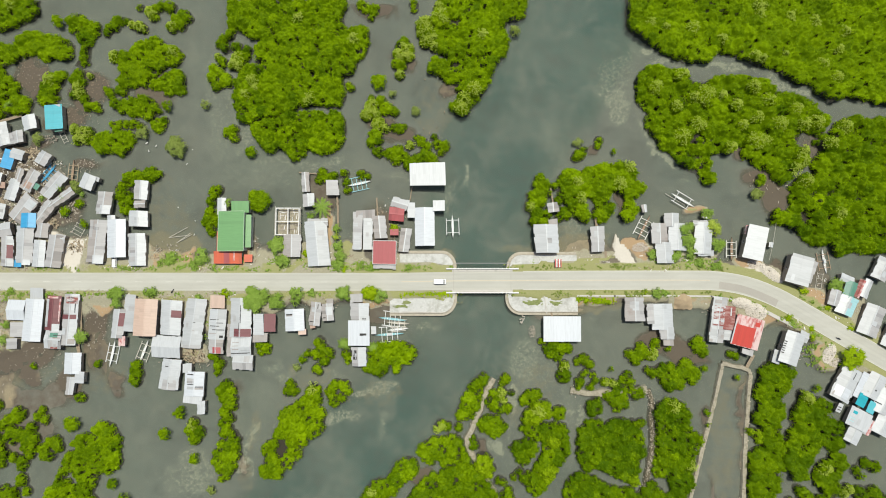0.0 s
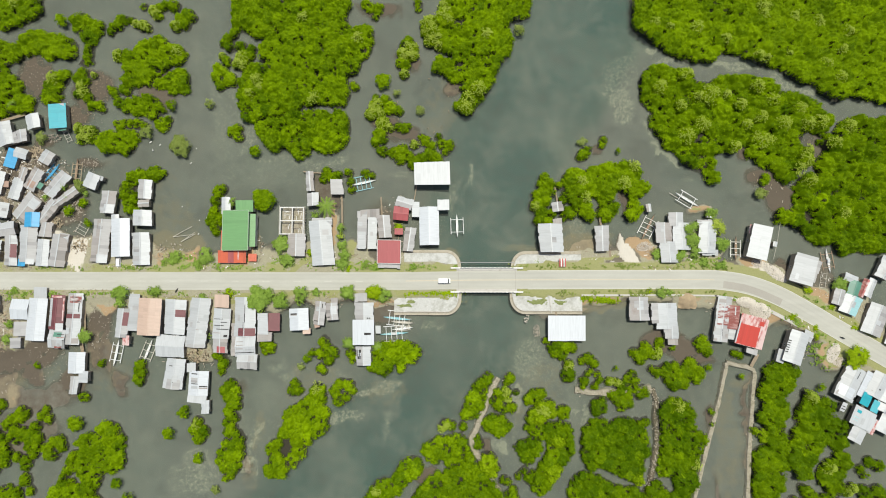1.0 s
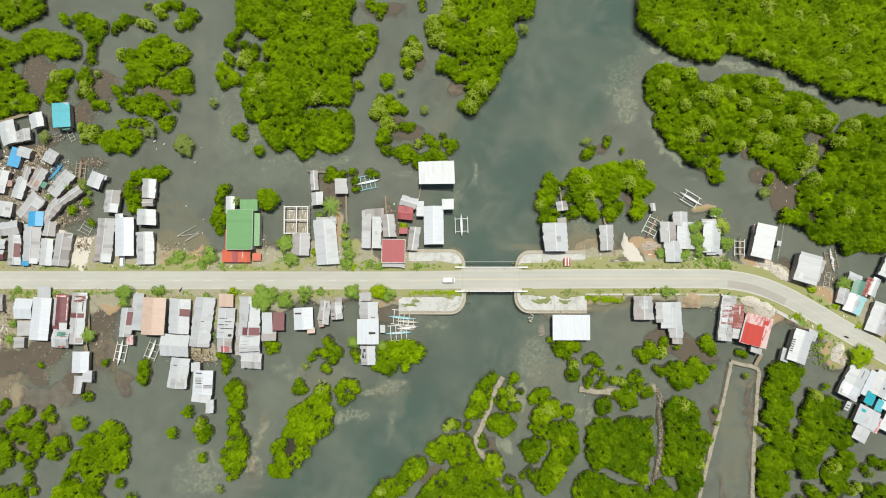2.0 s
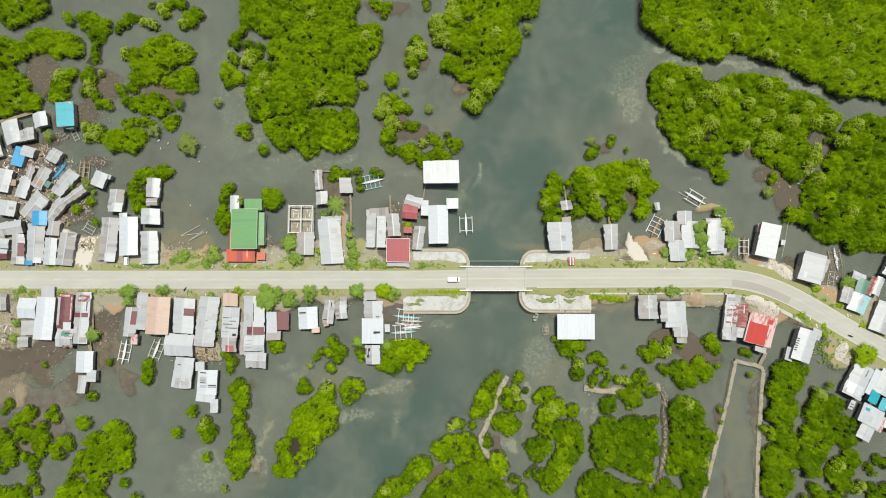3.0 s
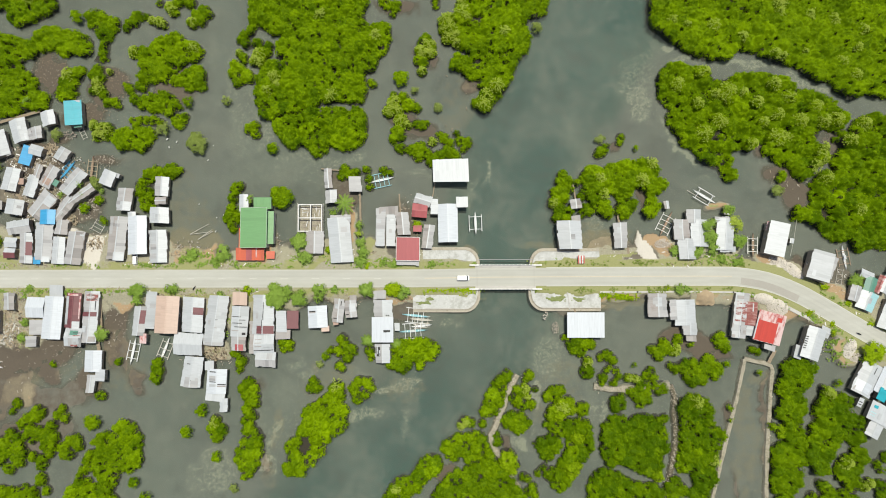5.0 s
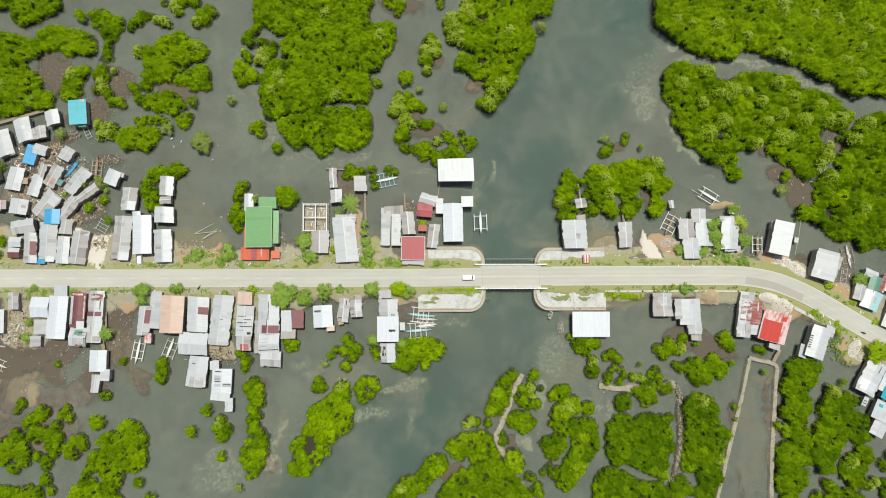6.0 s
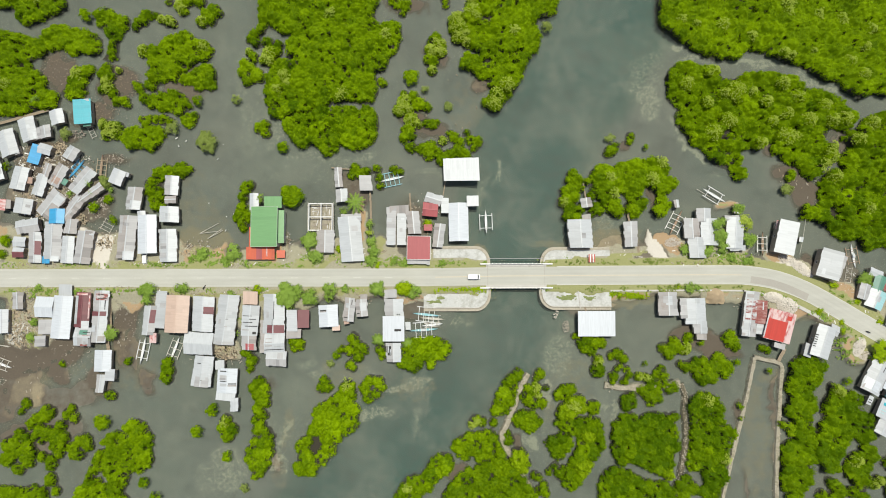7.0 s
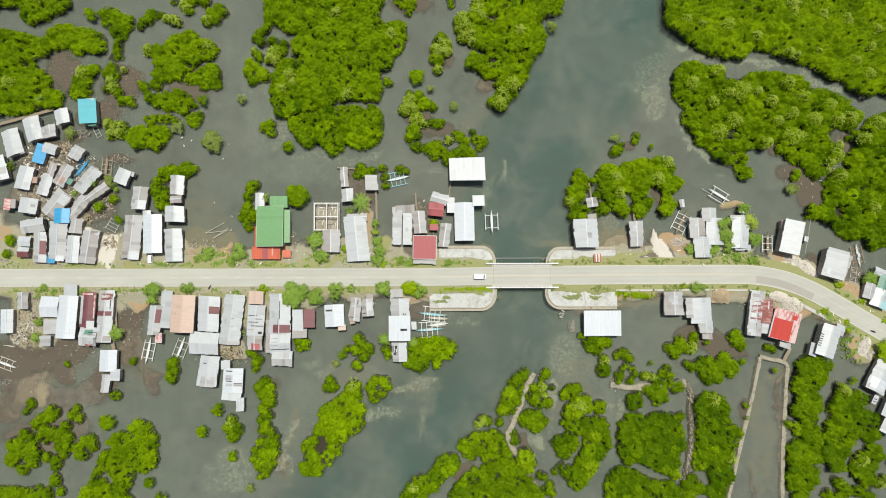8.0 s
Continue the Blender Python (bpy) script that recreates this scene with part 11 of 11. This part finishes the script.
litter("household clutter and planks in the yards", 146.93, -3.68, 7.93, 3.96, 50, SCRAP, 0.12, 0.5)
litter("household clutter and planks in the yards", 146.92, -3.68, 7.93, 3.96, 25, POLE, 0.15, 0.55)
litter("household clutter and planks in the yards", 146.9, -3.68, 7.93, 3.96, 12, RAIL, 0.15, 0.6)
litter("household clutter and planks in the yards", 78.29, 17.18, 4, 2.41, 30, SCRAP, 0.12, 0.5)
litter("household clutter and planks in the yards", 78.28, 17.18, 4, 2.41, 15, POLE, 0.15, 0.55)
litter("household clutter and planks in the yards", 78.28, 17.18, 4, 2.41, 7, RAIL, 0.15, 0.6)
litter("loose boards and driftwood between the stilt houses", -145, 38, 13, 12, 150, BOARD, 0.3, 0.9)
litter("loose boards and driftwood between the stilt houses", -143, 40, 13, 12, 110, SCRAP, 0.3, 0.8)
litter("household clutter and planks in the yards", -146.59, 35.42, 12.16, 8.17, 150, SCRAP, 0.12, 0.5)
litter("household clutter and planks in the yards", -146.58, 35.42, 12.16, 8.17, 75, POLE, 0.15, 0.55)
litter("household clutter and planks in the yards", -146.56, 35.42, 12.16, 8.17, 37, RAIL, 0.15, 0.6)
litter("household clutter and planks in the yards", -139.09, 47.67, 8.14, 4.12, 80, SCRAP, 0.12, 0.5)
litter("household clutter and planks in the yards", -139.07, 47.66, 8.14, 4.12, 40, POLE, 0.15, 0.55)
litter("household clutter and planks in the yards", -139.06, 47.66, 8.14, 4.12, 20, RAIL, 0.15, 0.6)
litter("household clutter and planks in the yards", -153.38, 49.73, 6.11, 5.36, 60, SCRAP, 0.12, 0.5)
litter("household clutter and planks in the yards", -153.37, 49.73, 6.11, 5.36, 30, POLE, 0.15, 0.55)
litter("household clutter and planks in the yards", -153.35, 49.72, 6.11, 5.36, 15, RAIL, 0.15, 0.6)
litter("household clutter and planks in the yards", -134.57, 37.45, 6.08, 6.13, 80, SCRAP, 0.12, 0.5)
litter("household clutter and planks in the yards", -134.56, 37.45, 6.08, 6.13, 40, POLE, 0.15, 0.55)
litter("household clutter and planks in the yards", -134.55, 37.45, 6.08, 6.13, 20, RAIL, 0.15, 0.6)
litter("household clutter and planks in the yards", -117.7, 19.24, 14.1, 4.04, 80, SCRAP, 0.12, 0.5)
litter("household clutter and planks in the yards", -117.68, 19.24, 14.1, 4.04, 40, POLE, 0.15, 0.55)
litter("household clutter and planks in the yards", -117.67, 19.24, 14.1, 4.04, 20, RAIL, 0.15, 0.6)
litter("household clutter and planks in the yards", -127.73, 19.24, 6.04, 3.23, 50, SCRAP, 0.12, 0.5)
litter("household clutter and planks in the yards", -127.72, 19.24, 6.04, 3.23, 25, POLE, 0.15, 0.55)
litter("household clutter and planks in the yards", -127.7, 19.24, 6.04, 3.23, 12, RAIL, 0.15, 0.6)
litter("household clutter and planks in the yards", -88.51, 15.62, 4.82, 2.41, 50, SCRAP, 0.12, 0.5)
litter("household clutter and planks in the yards", -88.5, 15.62, 4.82, 2.41, 25, POLE, 0.15, 0.55)
litter("household clutter and planks in the yards", -88.49, 15.62, 4.82, 2.41, 12, RAIL, 0.15, 0.6)
verge_plants("low weeds and grass along the road verge", [(-165.17, 10.62), (-97.23, 10.81), (-29.42, 10.79), (10.41, 10.79)], 1, 380, LEAF_BUSH, 0.16)
verge_plants("low weeds and grass along the road verge", [(29.32, 11.18), (62.13, 11.38), (97.88, 11.17), (107.75, 9.58)], 0.8, 200, LEAF_GREY, 0.16)
verge_plants("low weeds and grass along the road verge", [(-164.7, 2.25), (-96.96, 2.45), (-37.28, 2.45), (-9.47, 2.45)], 1, 380, LEAF_BUSH, 0.16)
verge_plants("low weeds and grass along the road verge", [(-9.47, 2.25), (10.38, 2.25)], 0.4, 220, LEAF_LIME, 0.16)
verge_plants("low weeds and grass along the road verge", [(29.23, 2.44), (61.94, 2.44), (97.59, 2.44)], 0.8, 200, LEAF_GREY, 0.16)
verge_plants("low weeds and grass along the road verge", [(103.73, 8.19), (117.49, 5.21), (129.15, 0.27), (140.72, -5.64), (153.74, -12.9)], 0.9, 160, LEAF_BUSH, 0.16)
verge_plants("low weeds and grass along the road verge", [(99.53, 1.26), (111.31, -1.11), (124.9, -6.63), (134.49, -12.51), (145.94, -19.34)], 1, 160, LEAF_BUSH, 0.16)
earth_mound("low patch of olive grass on the quay paving", 36.18, -0.98, 2.4, 0.9, 0.22, 1.12, TURF, "grass_patch", "grass")
earth_mound("low patch of olive grass on the quay paving", 39.16, -0.58, 2.0, 1.1, 0.22, 1.12, TURF, "grass_patch", "grass")
earth_mound("low patch of olive grass on the quay paving", 45.09, -0.98, 2.4, 0.9, 0.22, 1.12, TURF, "grass_patch", "grass")
earth_mound("low patch of olive grass on the quay paving", -9.41, -2.18, 2.8, 0.7, 0.22, 1.12, TURF, "grass_patch", "grass")
earth_mound("low patch of olive grass on the quay paving", -7.03, -0.80, 1.8, 0.6, 0.22, 1.12, TURF, "grass_patch", "grass")
verge_plants("weeds in the yards between the houses", [(-95.31, 13.2), (-73.33, 12.8), (-61.34, 12)], 2.2, 240, LEAF_BUSH, 0.16)
verge_plants("weeds in the yards between the houses", [(-57.37, 13.19), (-29.43, 12.79), (-13.48, 11.59)], 1.5, 200, LEAF_BUSH, 0.16)
verge_plants("yellow-green hedge along the retaining wall", [(52.98, 0.07), (64.85, -0.33)], 0.6, 160, LEAF_LIME, 0.16)
verge_plants("weeds in the yards between the houses", [(78.11, 14.16), (101.91, 12.76)], 1.6, 200, LEAF_BUSH, 0.16)
verge_plants("weeds in the yards between the houses", [(-78.91, -2.7), (-78.93, -16.47)], 0.6, 60, LEAF_BUSH, 0.16)
verge_plants("weeds on the earth bank", [(134.39, -14.46), (135.99, -22.26)], 2.5, 120, LEAF_BUSH, 0.16)
verge_plants("weeds in the yards between the houses", [(-152.69, 1.26), (-144.73, 1.66), (-120.81, 1.26)], 1.5, 160, LEAF_BUSH, 0.16)
litter("brown boards and dry thatch heaped between the shacks", -143.36, 52.95, 2.8, 2.4, 70, TAN_BOARD, 0.2, 0.9)
litter("brown boards and dry thatch heaped between the shacks", -134.86, 26.98, 2.8, 2.0, 120, TAN_BOARD, 0.2, 0.8)
litter("brown boards and dry thatch heaped between the shacks", -125.05, 19.30, 2.8, 2.4, 90, TAN_BOARD, 0.2, 0.7)
litter("grey boards scattered beside a shack", -137.90, 58.11, 3.6, 1.6, 60, BOARD, 0.2, 0.7)
litter("pale scraps and driftwood strewn over the mud", -128.60, 31.44, 4.4, 3.6, 90, SCRAP, 0.15, 0.6)
litter("pale scraps and driftwood strewn over the mud", -124.26, 48.81, 4.0, 2.8, 50, SCRAP, 0.12, 0.4)
litter("brown boards and dry thatch heaped between the shacks", -149.21, 39.60, 10.0, 12.0, 110, TAN_BOARD, 0.25, 0.9)
litter("white scraps of sheet and cloth between the shacks", -145.46, 45.75, 12.0, 8.0, 90, RAIL, 0.25, 0.8)
litter("white scraps of sheet and cloth between the shacks", -144.76, 31.45, 12.0, 8.0, 60, RAIL, 0.25, 0.8)
litter("brown boards and dry thatch heaped between the shacks", -95.78, 15.87, 3.2, 2.8, 80, TAN_BOARD, 0.2, 0.7)
litter("brown boards and dry thatch heaped between the shacks", -81.75, -19.48, 4.8, 2.8, 120, TAN_BOARD, 0.2, 0.8)
litter("brown boards and dry thatch heaped between the shacks", -153.95, -9.89, 5.2, 7.6, 260, TAN_BOARD, 0.2, 0.9)
litter("bleached bamboo lengths lying in a muddy yard", -154.78, -12.82, 4.8, 4.0, 60, BAMBOO, 0.25, 1.0)
litter("pale scraps and driftwood strewn over the mud", -134.78, -22.63, 12.0, 6.0, 40, SCRAP, 0.12, 0.4)
litter("pale scraps and driftwood strewn over the mud", -117.37, -7.06, 4.8, 10.0, 60, SCRAP, 0.1, 0.35)
